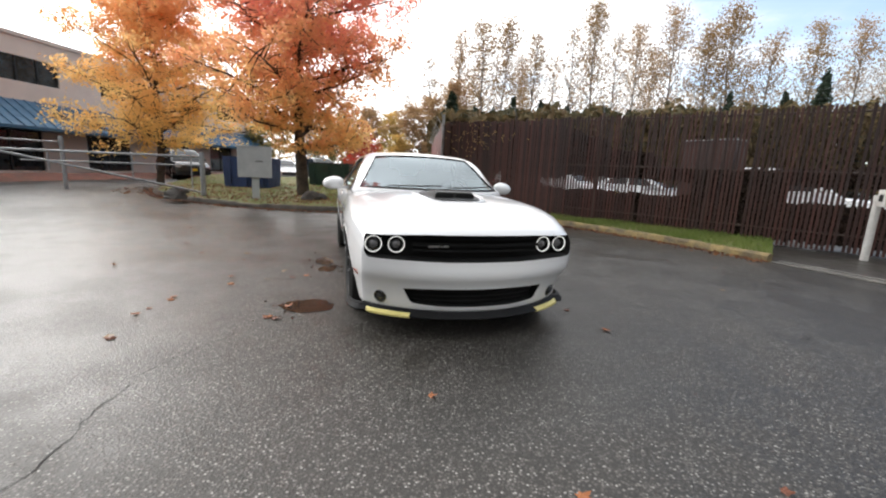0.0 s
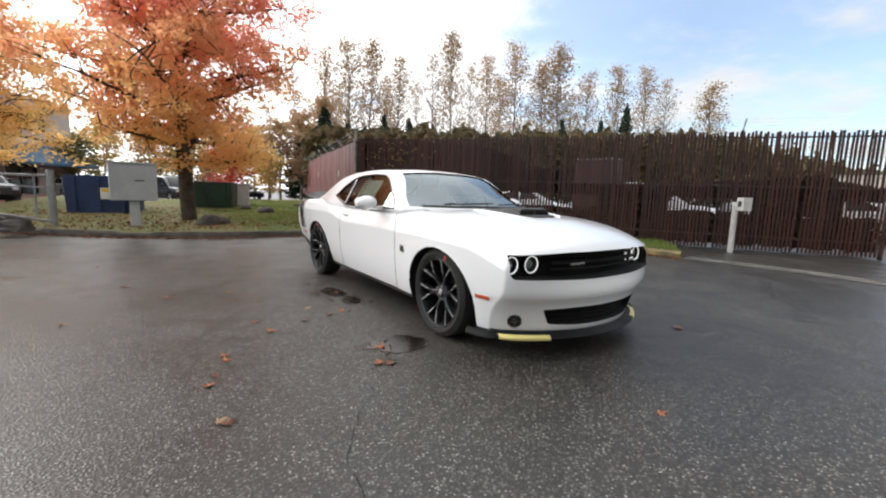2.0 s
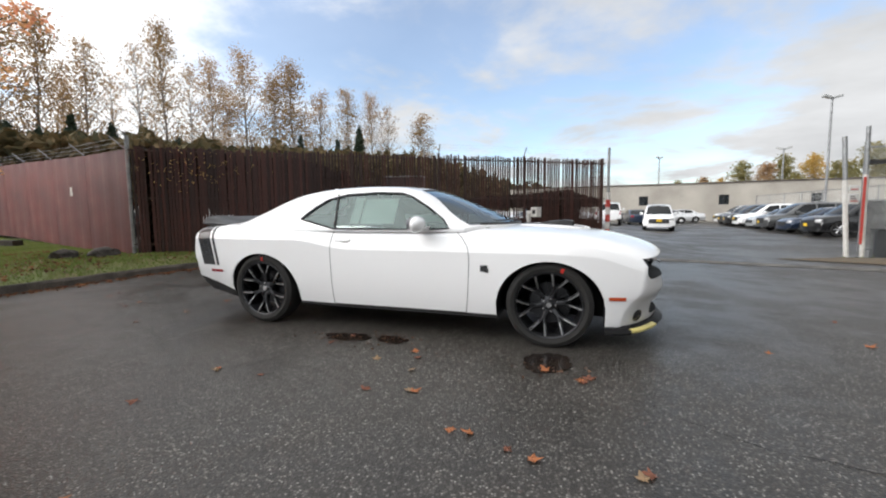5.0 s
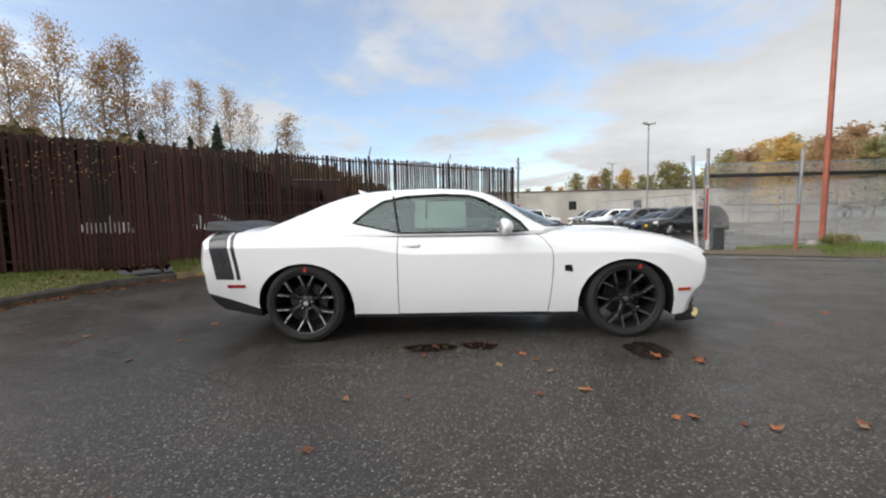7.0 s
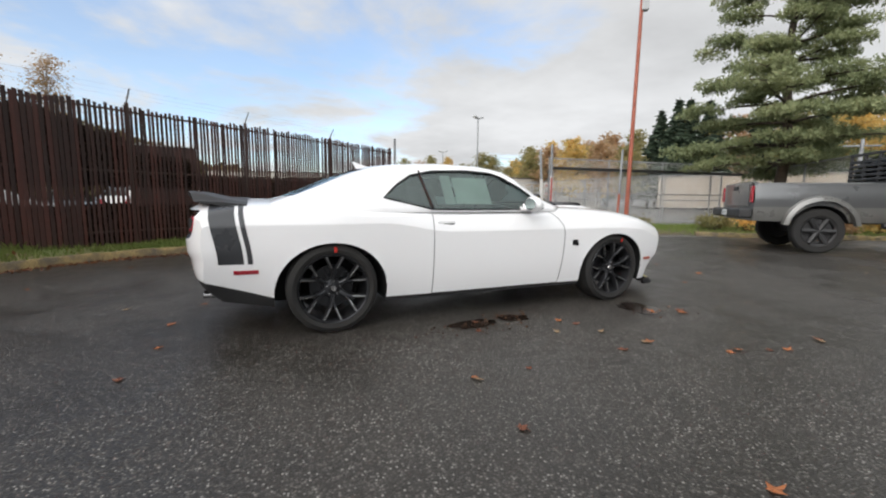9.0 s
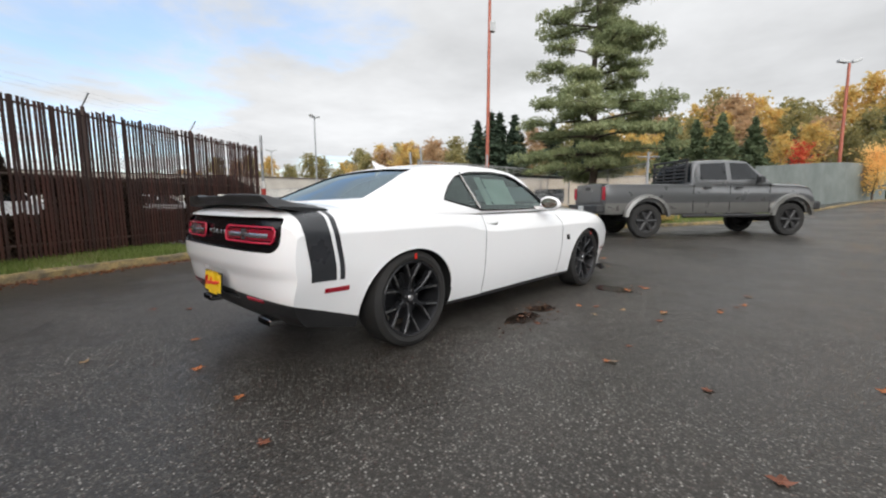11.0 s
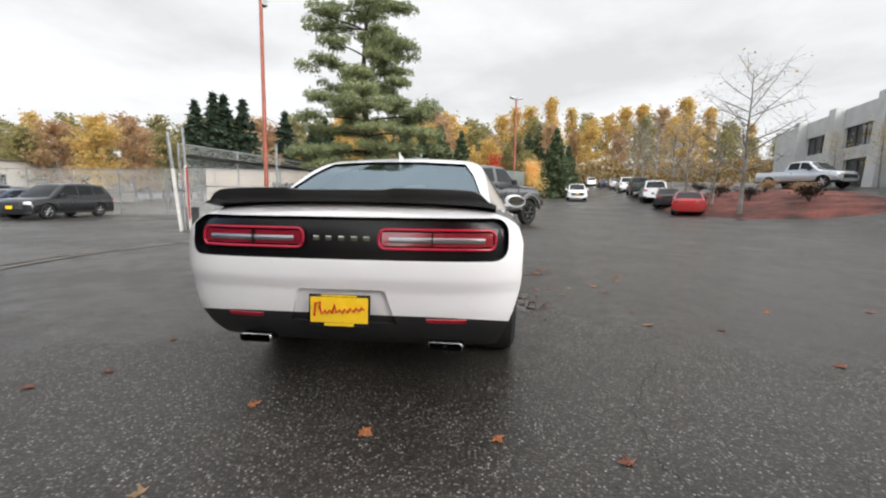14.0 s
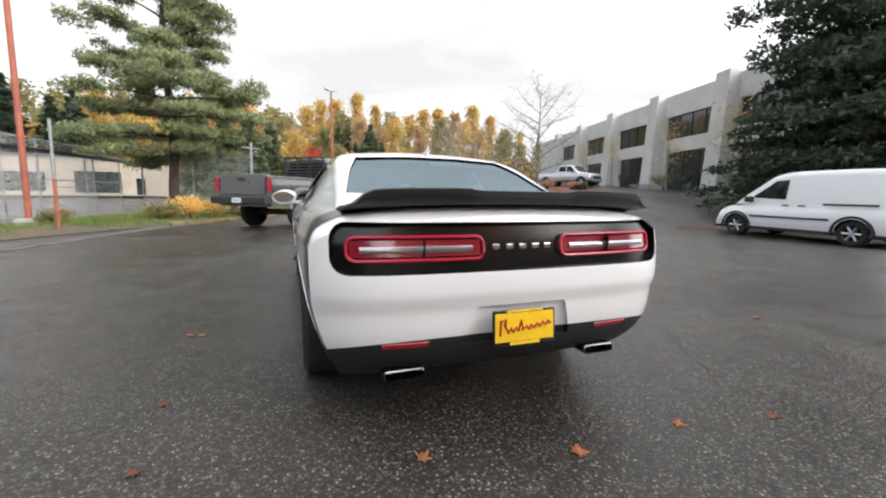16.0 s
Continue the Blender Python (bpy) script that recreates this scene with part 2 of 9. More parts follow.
CHROME = pbr("chrome", (0.7, 0.7, 0.72), rough=0.12, metal=1.0, grain=0.03, bump=0, rvar=0.03)
YELLOW = pbr("yellow_film", (0.80, 0.70, 0.28), (0.74, 0.64, 0.22), rough=0.35, grain=0.05, bump=0.05)
RED_LENS = pbr("red_lens", (0.36, 0.010, 0.025), rough=0.25, grain=0.05, bump=0, coat=0.3)
RED_LIT = lamp_mat("lit_red_lens", (0.40, 0.014, 0.04), 0.05)
CLEAR_LENS = pbr("clear_lens", (0.28, 0.28, 0.30), rough=0.12, metal=0.6, grain=0.1, bump=0, coat=1.0)
HALO = lamp_mat("lit_white_ring", (0.9, 0.9, 0.87), 0.6)
ORANGE_LENS = pbr("orange_lens", (0.55, 0.08, 0.02), rough=0.15, grain=0.05, bump=0, coat=0.8)
GLASS = glass_mat("car_glass", (0.80, 0.95, 0.89), 0.80, ior=2.1, gloss=(0.86, 1.0, 0.96))
SCREEN_GLASS = glass_mat("windscreen_glass", (0.78, 0.92, 0.92), 0.45, ior=2.3, gloss=(0.85, 0.95, 1.0))
DARK_GLASS = glass_mat("tinted_glass", (0.45, 0.62, 0.74), 0.4, ior=4.0, gloss=(0.72, 0.89, 1.0))
CABIN = pbr("charcoal_trim", (0.022, 0.022, 0.024), (0.035, 0.034, 0.034), rough=0.7, grain=0.2)
PLATE_YELLOW = pbr("yellow_plate", (0.85, 0.55, 0.02), (0.78, 0.50, 0.02), rough=0.35, grain=0.03, bump=0)
INK_RED = pbr("red_ink", (0.55, 0.02, 0.01), rough=0.4, grain=0.02, bump=0)
PAPER = pbr("white_paper", (0.75, 0.77, 0.75), rough=0.7, grain=0.05, bump=0)
GRASS_SOIL = pbr("lawn_soil", (0.13, 0.16, 0.05), (0.20, 0.16, 0.08), rough=0.95, scale=1.2, fine=40, grain=0.5, bump=0.6, depth=0.02)
GRASS = leaf_mat("grass_blades", [(0.09, 0.14, 0.03), (0.15, 0.21, 0.05), (0.20, 0.25, 0.07), (0.27, 0.26, 0.11)], 0.6, 0.4)
CONCRETE = pbr("weathered_concrete", (0.33, 0.31, 0.28), (0.20, 0.185, 0.165), rough=0.9, scale=2.0, fine=90, grain=0.3, bump=0.4, depth=0.006)
KERB_YELLOW = pbr("worn_yellow_kerb_paint", (0.30, 0.22, 0.09), (0.12, 0.10, 0.07), rough=0.85, scale=5.0, fine=70, grain=0.4, bump=0.5, depth=0.008)
SLAT = pbr("brown_fence_slat", (0.068, 0.021, 0.015), (0.020, 0.008, 0.006), rough=0.6, scale=1.2, fine=50, grain=0.45, bump=0.3, objvar=0.5)
RED_PANEL = pbr("oxide_red_sheet", (0.15, 0.035, 0.032), (0.10, 0.03, 0.03), rough=0.55, scale=0.7, fine=30, grain=0.2, bump=0.1, objvar=0.25)
GALV = pbr("galvanised_steel", (0.34, 0.35, 0.36), (0.24, 0.245, 0.25), rough=0.5, metal=0.6, scale=6, grain=0.25, bump=0.1)
RUST_POLE = pbr("faded_red_pole_paint", (0.36, 0.10, 0.055), (0.26, 0.075, 0.05), rough=0.6, scale=2.5, grain=0.2, bump=0.2)
BARK = pbr("brown_bark", (0.085, 0.062, 0.045), (0.045, 0.034, 0.026), rough=0.95, scale=5, fine=35, grain=0.5, bump=0.9, depth=0.02)
BARK_PALE = pbr("pale_bark", (0.30, 0.28, 0.25), (0.14, 0.125, 0.11), rough=0.9, scale=2, fine=20, grain=0.4, bump=0.5, depth=0.01)

# ---- building tools ----
from mathutils.bvhtree import BVHTree


def link_mesh(name, verts, faces, material, parent=None, smooth=False, sharp=None):
    me = bpy.data.meshes.new(name)
    me.from_pydata([tuple(v) for v in verts], [], [tuple(f) for f in faces])
    for m in (material if isinstance(material, (list, tuple)) else [material]):
        me.materials.append(m)
    return finish(new(name, me), parent, smooth, sharp)


def finish(ob, parent=None, smooth=False, sharp=None):
    me = ob.data
    if smooth:
        me.shade_smooth()
    if sharp:
        bm = bmesh.new()
        bm.from_mesh(me)
        for e in bm.edges:
            e.smooth = not (len(e.link_faces) == 2 and e.calc_face_angle(0) > radians(sharp))
        bm.to_mesh(me)
        bm.free()
    if parent:
        ob.parent = parent
    return ob


def part(name, bm, material, parent=None, label="", smooth=False, sharp=35):
    me = bpy.data.meshes.new(name)
    bmesh.ops.recalc_face_normals(bm, faces=bm.faces[:])
    bm.to_mesh(me)
    bm.free()
    for m in (material if isinstance(material, (list, tuple)) else [material]):
        me.materials.append(m)
    ob = finish(new(name, me), parent, smooth, sharp if smooth else None)
    return tagged(ob, label)


def thing(name, label, category, m=None, group="", kind=""):
    e = tagged(new(name), label, category, group, kind)
    e.empty_display_size = 0.1
    if m is not None:
        e.matrix_basis = m
    return e


def box(bm, lo, hi, bevel=0.0, m=None, seg=2):
    lo, hi = Vector(lo), Vector(hi)
    c, s = (lo + hi) / 2, hi - lo
    r = bmesh.ops.create_cube(bm, size=1, matrix=(m or Matrix()) @ Matrix.Translation(c) @ Matrix.Diagonal((*s, 1)))
    if bevel:
        es = {e for v in r["verts"] for e in v.link_edges}
        bmesh.ops.bevel(bm, geom=list(es), offset=bevel, segments=seg, affect="EDGES", profile=0.5)
    return r


def rod(bm, a, b, r0, r1=None, seg=10):
    a, b = Vector(a), Vector(b)
    d = b - a
    m = Matrix.Translation((a + b) / 2) @ d.to_track_quat("Z", "Y").to_matrix().to_4x4()
    bmesh.ops.create_cone(bm, cap_ends=True, segments=seg, radius1=r0, radius2=r0 if r1 is None else r1, depth=d.length, matrix=m)


def lathe(bm, prof, seg=48, m=None, cap=False):
    """prof: (radius, height) pairs turned round the local z axis."""
    m = m or Matrix()
    rings = [[bm.verts.new(m @ Vector((r * math.cos(2 * math.pi * k / seg), r * math.sin(2 * math.pi * k / seg), z))) for k in range(seg)] for r, z in prof]
    for p, q in zip(rings, rings[1:]):
        for k in range(seg):
            bm.faces.new((p[k], p[(k + 1) % seg], q[(k + 1) % seg], q[k]))
    if cap:
        bm.faces.new(rings[0][::-1])
        bm.faces.new(rings[-1])


def loft(bm, rings, closed=True, caps=True):
    vs = [[bm.verts.new(p) for p in r] for r in rings]
    for p, q in zip(vs, vs[1:]):
        n = len(p)
        for k in range(n if closed else n - 1):
            bm.faces.new((p[k], p[(k + 1) % n], q[(k + 1) % n], q[k]))
    if caps and closed:
        bm.faces.new(vs[0][::-1])
        bm.faces.new(vs[-1])


def prism(bm, poly, lo, hi, axis="y"):
    """A polygon of (a, b) pairs drawn out along an axis: y takes (x, z), x takes (y, z), z takes (x, y)."""
    put = {"y": lambda a, b, t: (a, t, b), "x": lambda a, b, t: (t, a, b), "z": lambda a, b, t: (a, b, t)}[axis]
    p = [bm.verts.new(put(a, b, lo)) for a, b in poly]
    q = [bm.verts.new(put(a, b, hi)) for a, b in poly]
    bm.faces.new(p)
    bm.faces.new(q[::-1])
    for i in range(len(p)):
        j = (i + 1) % len(p)
        bm.faces.new((p[i], q[i], q[j], p[j]))
    bmesh.ops.recalc_face_normals(bm, faces=bm.faces[:])


def tube(bm, pts, r, seg=6, closed=False):
    pts = [Vector(p) for p in pts]
    n = len(pts)
    rings = []
    for i, p in enumerate(pts):
        a = pts[(i - 1) % n] if closed or i else p
        b = pts[(i + 1) % n] if closed or i < n - 1 else p
        d = (b - a).normalized()
        u = d.orthogonal().normalized() if abs(d.z) > 0.95 else d.cross(Vector((0, 0, 1))).normalized()
        w = d.cross(u)
        rr = r[i] if isinstance(r, (list, tuple)) else r
        rings.append([bm.verts.new(p + (u * math.cos(2 * math.pi * k / seg) + w * math.sin(2 * math.pi * k / seg)) * rr) for k in range(seg)])
    pairs = list(zip(rings, rings[1:] + rings[:1])) if closed else list(zip(rings, rings[1:]))
    for p, q in pairs:
        for k in range(seg):
            bm.faces.new((p[k], p[(k + 1) % seg], q[(k + 1) % seg], q[k]))
    if not closed:
        bm.faces.new(rings[0][::-1])
        bm.faces.new(rings[-1])


def curve_fn(pairs):
    """A smooth curve without overshoot through (x, y) pairs."""
    xs, ys = np.array([p[0] for p in pairs], float), np.array([p[1] for p in pairs], float)
    h, d = np.diff(xs), np.diff(ys) / np.diff(xs)
    g = np.zeros(len(xs))
    for i in range(1, len(xs) - 1):
        if d[i - 1] * d[i] > 0:
            w1, w2 = 2 * h[i] + h[i - 1], h[i] + 2 * h[i - 1]
            g[i] = (w1 + w2) / (w1 / d[i - 1] + w2 / d[i])
    g[0], g[-1] = d[0], d[-1]

    def f(x):
        x = min(max(x, xs[0]), xs[-1])
        i = int(min(max(np.searchsorted(xs, x) - 1, 0), len(h) - 1))
        t = (x - xs[i]) / h[i]
        return float((1 + 2 * t) * (1 - t) ** 2 * ys[i] + t * (1 - t) ** 2 * h[i] * g[i] + t * t * (3 - 2 * t) * ys[i + 1] + t * t * (t - 1) * h[i] * g[i + 1])
    return f


def shell_box(us, vs, ws, place, bottom=True):
    """The surface of a box of grid steps us, vs, ws, each point moved by place(u, v, w): all quads."""
    index, verts, faces = {}, [], []

    def at(i, j, k):
        if (i, j, k) not in index:
            index[i, j, k] = len(verts)
            verts.append(place(us[i], vs[j], ws[k]))
        return index[i, j, k]
    nu, nv, nw = len(us) - 1, len(vs) - 1, len(ws) - 1
    for i in range(nu):
        for j in range(nv):
            faces.append((at(i, j, nw), at(i + 1, j, nw), at(i + 1, j + 1, nw), at(i, j + 1, nw)))
            if bottom:
                faces.append((at(i, j, 0), at(i, j + 1, 0), at(i + 1, j + 1, 0), at(i + 1, j, 0)))
        for k in range(nw):
            faces.append((at(i, 0, k), at(i + 1, 0, k), at(i + 1, 0, k + 1), at(i, 0, k + 1)))
            faces.append((at(i, nv, k), at(i, nv, k + 1), at(i + 1, nv, k + 1), at(i + 1, nv, k)))
    for j in range(nv):
        for k in range(nw):
            faces.append((at(0, j, k), at(0, j, k + 1), at(0, j + 1, k + 1), at(0, j + 1, k)))
            faces.append((at(nu, j, k), at(nu, j + 1, k), at(nu, j + 1, k + 1), at(nu, j, k + 1)))
    return verts, faces


def cut(ob, cutters, solidify=0.0):
    """Cuts the cutters (bmesh, material) out of ob for good."""
    temp = []
    if solidify:
        s = ob.modifiers.new("s", "SOLIDIFY")
        s.thickness, s.offset = solidify, -1
    for bm, material in cutters:
        me = bpy.data.meshes.new("cutter")
        bmesh.ops.recalc_face_normals(bm, faces=bm.faces[:])
        bm.to_mesh(me)
        bm.free()
        me.materials.append(material)
        c = new("cutter", me)
        temp.append(c)
        b = ob.modifiers.new("b", "BOOLEAN")
        b.operation, b.solver, b.object, b.material_mode = "DIFFERENCE", "EXACT", c, "TRANSFER"
    done = bpy.data.meshes.new_from_object(ob.evaluated_get(bpy.context.evaluated_depsgraph_get()))
    ob.modifiers.clear()
    old, ob.data = ob.data, done
    bpy.data.meshes.remove(old)
    for c in temp:
        me = c.data
        bpy.data.objects.remove(c)
        bpy.data.meshes.remove(me)
    return ob


def steps(*spans):
    """Grid steps: (from, to, count) spans joined end to end."""
    out = []
    for a, b, n in spans:
        out += [a + (b - a) * i / n for i in range(n)]
    return out + [spans[-1][1]]


def split_off(ob, name, test, material, parent, label=""):
    """Moves the faces that pass the test out of ob into a part of their own."""
    bm = bmesh.new()
    bm.from_mesh(ob.data)
    gone = [f for f in bm.faces if test(f.calc_center_median(), f.normal)]
    other = bm.copy()
    bmesh.ops.delete(bm, geom=gone, context="FACES")
    bm.to_mesh(ob.data)
    bm.free()
    keep = [f for f in other.faces if not test(f.calc_center_median(), f.normal)]
    bmesh.ops.delete(other, geom=keep, context="FACES")
    me = bpy.data.meshes.new(name)
    other.to_mesh(me)
    other.free()
    if material:
        for m in ob.data.materials:
            me.materials.append(material)
    else:
        for m in ob.data.materials:
            me.materials.append(m)
    return tagged(finish(new(name, me), parent, True, 32), label)


def slice_plane(ob, co, no, where=None):
    bm = bmesh.new()
    bm.from_mesh(ob.data)
    fs = [f for f in bm.faces if where is None or where(f.calc_center_median())]
    geom = list({v for f in fs for v in f.verts}) + list({e for f in fs for e in f.edges}) + fs
    bmesh.ops.bisect_plane(bm, geom=geom, plane_co=co, plane_no=no, dist=1e-5)
    bm.to_mesh(ob.data)
    bm.free()

# ---- ground, kerbs, lawns ----
def smooth01(a, b, x):
    t = min(max((x - a) / (b - a), 0.0), 1.0)
    return t * t * (3 - 2 * t)


def land(x, y):
    """Height of the ground: a flat lot, the storage yard a little lower, rising ground beyond the road and far off."""
    z = -0.22 * smooth01(6.5, 10, y) * smooth01(3.0, 7.0, x)
    rise = smooth01(-12.5, -24, y) * smooth01(-5, 16, x) * (1.05 + 0.035 * max(0, min(x, 60) - 16))                       # towards the concrete offices
    z += 1.3 * rise
    z += 7.0 * smooth01(70, 200, x) * smooth01(40, -30, y)                  # road climbing to the wooded hill
    z += 0.8 * smooth01(19, 46, x) * smooth01(4, -5, y) * smooth01(-22, -15, y)
    r = math.hypot(x, y)
    z += 14.0 * smooth01(150, 420, r) * smooth01(-60, 60, x + 0.3 * y)
    return z


def land_sheet():
    xs = steps((-700, -100, 12), (-100, -20, 16), (-20, 30, 50), (30, 120, 30), (120, 700, 20))
    ys = steps((-700, -100, 12), (-100, -40, 15), (-40, 20, 60), (20, 120, 25), (120, 700, 20))
    vs = [(x, y, land(x, y)) for x in xs for y in ys]
    n = len(ys)
    fs = [(i * n + j, (i + 1) * n + j, (i + 1) * n + j + 1, i * n + j + 1) for i in range(len(xs) - 1) for j in range(n - 1)]
    ob = link_mesh("ground", vs, fs, ASPHALT, smooth=True)
    return tagged(ob, "damp grey asphalt of the lot, the road and the ground beyond", "asphalt", kind="structure")


land_sheet()

# kerb line round the lot, from the entrance gate on one side past the corner to the yard entrance
KERB = [(-13.0, -7.2), (-11.3, -6.8), (-9.6, -5.9), (-8.2, -4.75), (-7.2, -3.5), (-6.6, -2.3), (-6.3, -1.0), (-6.25, 0.3), (-6.2, 1.4), (-5.95, 2.5), (-5.45, 3.4),
        (-4.7, 4.2), (-3.8, 4.75), (-2.6, 5.25), (-1.2, 5.7), (0.15, 5.95)]


def along(line, step):
    """Points every step metres along a smoothed line, each with the unit way to its left."""
    pts = []
    p = [Vector((*a, 0)) for a in line]
    for i in range(len(p) - 1):
        a, b, c, d = p[max(i - 1, 0)], p[i], p[i + 1], p[min(i + 2, len(p) - 1)]
        n = max(2, int((c - b).length / step))
        for k in range(n):
            t = k / n
            pts.append(0.5 * ((2 * b) + (c - a) * t + (2 * a - 5 * b + 4 * c - d) * t * t + (3 * b - a - 3 * c + d) * t ** 3))
    pts.append(p[-1])
    out = []
    for i, q in enumerate(pts):
        d = (pts[min(i + 1, len(pts) - 1)] - pts[max(i - 1, 0)]).normalized()
        out.append((q, Vector((-d.y, d.x, 0))))
    return out


def kerb(name, line, material, label, height=0.13, width=0.15, bump=0.012):
    bm = bmesh.new()
    rings = []
    for i, (p, left) in enumerate(along(line, 0.12)):
        p = p + Vector((0, 0, land(p.x, p.y) if p.x > 8 else 0.0))
        j = lambda k: noise.noise((p.x * 3 + k, p.y * 3, k * 1.7)) * bump
        h = height + j(1) - 0.03 * (1 if noise.noise((p.x * 1.1, p.y * 1.1, 4)) > 0.42 else 0)
        rings.append([p + Vector((0, 0, -0.05)), p + left * (0.005 + j(2)) + Vector((0, 0, h * 0.72)), p + left * (0.03 + j(3)) + Vector((0, 0, h)),
                      p + left * (width * 0.8) + Vector((0, 0, h + j(4))), p + left * width + Vector((0, 0, h * 0.8)), p + left * width + Vector((0, 0, -0.05))])
    loft(bm, rings)
    return tagged(part(name, bm, material, smooth=True), label, "kerb", kind="structure")


kerb("kerb_lawn", [KERB[i] for i in range(0, 11)], pbr("dark_weathered_kerb", (0.10, 0.085, 0.07), (0.05, 0.042, 0.036), rough=0.9, scale=4, fine=60, grain=0.4, bump=0.5, depth=0.008),
     "dark weathered low concrete kerb edging the lawn")
kerb("kerb_yellow", [KERB[i] for i in range(10, 16)], KERB_YELLOW, "worn yellow painted concrete kerb along the fence strip")


def lawn_z(x, y):
    d = math.hypot(x + 8.4, y - 2.6)
    return 0.12 + 0.10 * smooth01(6, 1.5, d) + 0.28 * smooth01(-9, -20, x) + 0.02 * noise.noise((x * 0.8, y * 0.8, 3))


FENCE_A, FENCE_B = Vector((-8.45, 2.6, 0)), Vector((2.4, 10.45, 0))
fence_way = (FENCE_B - FENCE_A).normalized()


def lawn(name, ring_in, ring_out, label, steps_across=10):
    """Soil between two lines of equal count, gently bulged."""
    vs, fs = [], []
    n = len(ring_in)
    for a, b in zip(ring_in, ring_out):
        for k in range(steps_across + 1):
            q = a.lerp(b, k / steps_across)
            edge = min(1.0, (q - a).length / 0.5)
            vs.append((q.x, q.y, (0.10 + (lawn_z(q.x, q.y) - 0.10) * edge) * smooth01(1.6, -0.6, q.x - 0.1 * q.y) if q.y > 4.5 else 0.10 + (lawn_z(q.x, q.y) - 0.10) * edge))
    w = steps_across + 1
    for i in range(n - 1):
        for k in range(steps_across):
            fs.append((i * w + k, (i + 1) * w + k, (i + 1) * w + k + 1, i * w + k + 1))
    return tagged(link_mesh(name, vs, fs, GRASS_SOIL, smooth=True), label, "lawn", kind="structure"), vs, fs


edge_line = along(KERB, 0.35)
inner = [p + left * 0.14 for p, left in edge_line]
strip_in = [p for p in inner if p.y > 3.2]
strip_out = []
for p in strip_in:
    k = min(max((p - FENCE_A).dot(fence_way), 0.0), 12.4)
    strip_out.append(FENCE_A + fence_way * k + Vector((-0.2, 0.25, 0)))
lawn_strip, sv, sf = lawn("lawn_strip", strip_in, strip_out, "narrow rough grass strip below the slatted fence")
side_in = [p for p in inner if p.y <= 3.4]
side_out = [Vector((p.x - 14 - 0.8 * max(0, p.y + 4), p.y * 0.9 + (3.0 if p.y > 0 else -0.4), 0)) for p in side_in]
lawn_side, lv, lf = lawn("lawn_side", side_in, side_out, "mown grass with fallen leaves behind the kerb", 24)


def grass_blades(name, verts, faces, per_m2, height, label, keep=None, seed=3):
    rnd = random.Random(seed)
    vs, fs = [], []
    for f in faces:
        q = [Vector(verts[i]) for i in f]
        area = ((q[1] - q[0]).cross(q[3] - q[0])).length
        c = sum(q, Vector()) / 4
        dens = per_m2 * (keep(c) if keep else 1.0)
        n = area * dens
        n = int(n) + (rnd.random() < n - int(n))
        for _ in range(n):
            a, b = rnd.random(), rnd.random()
            p = (q[0] * (1 - a) + q[1] * a) * (1 - b) + (q[3] * (1 - a) + q[2] * a) * b
            h = height * (0.5 + rnd.random()) * (0.7 + 0.9 * max(0, noise.noise((p.x * 1.5, p.y * 1.5, 1))))
            t = rnd.random() * 6.283
            side = Vector((math.cos(t), math.sin(t), 0)) * (0.006 + 0.004 * rnd.random())
            lean = Vector((rnd.uniform(-1, 1), rnd.uniform(-1, 1), 0)) * h * 0.5
            k = len(vs)
            vs += [p - side, p + side, p + lean * 0.4 + side * 0.7 + Vector((0, 0, h * 0.6)), p + lean + Vector((0, 0, h))]
            fs += [(k, k + 1, k + 2), (k, k + 2, k + 3)]
    return tagged(link_mesh(name, vs, fs, GRASS), label, "grass", kind="stuff")


grass_blades("strip_grass", sv, sf, 1500, 0.10, "uneven green grass tufts along the fence foot", keep=lambda c: 0.25 + 0.9 * max(0, noise.noise((c.x * 0.9, c.y * 0.9, 7)) + 0.45))
grass_blades("lawn_grass", lv, lf, 900, 0.045, "short green lawn grass", keep=lambda c: (0.10 + 0.90 * smooth01(-2.2, 1, c.y)) * smooth01(-24, -13, c.x))

# ---- the white coupe: x forwards, y to its left ----
car = thing("coupe_car", "gloss white two-door muscle coupe with black spoiler, stripes and wheels", "car")
NOSE, TAIL = 2.43, -2.53
top_c = curve_fn([(-2.53, 1.02), (-2.46, 1.06), (-2.3, 1.08), (-1.7, 1.075), (-1.0, 1.03), (0.9, 1.03), (1.1, 1.025), (1.5, 1.005), (1.81, 0.975), (2.1, 0.925), (2.3, 0.87), (2.40, 0.825), (2.43, 0.79)])
shoulder = curve_fn([(-2.53, 0.07), (-2.2, 0.062), (-1.6, 0.058), (-0.8, 0.045), (0.9, 0.05), (1.5, 0.055), (2.1, 0.06), (2.43, 0.05)])
width = curve_fn([(-2.53, 0.905), (-2.3, 0.908), (-2.0, 0.917), (-1.47, 0.938), (-1.0, 0.936), (-0.5, 0.93), (0.2, 0.93), (0.8, 0.937), (1.47, 0.95), (1.9, 0.935), (2.2, 0.90), (2.43, 0.86)])
crease = curve_fn([(-2.53, 0.885), (-1.05, 0.885), (-0.88, 0.868), (-0.60, 0.815), (-0.42, 0.80), (1.2, 0.80), (2.0, 0.775), (2.43, 0.66)])
sill = curve_fn([(-2.53, 0.30), (-2.2, 0.25), (-1.9, 0.22), (1.9, 0.215), (2.2, 0.20), (2.43, 0.20)])
nose_lean = curve_fn([(0.15, 0.10), (0.22, 0.035), (0.35, 0.018), (0.43, 0.0), (0.465, -0.022), (0.50, -0.020), (0.58, 0.0), (0.64, 0.006), (0.76, 0.015), (0.84, 0.03)])
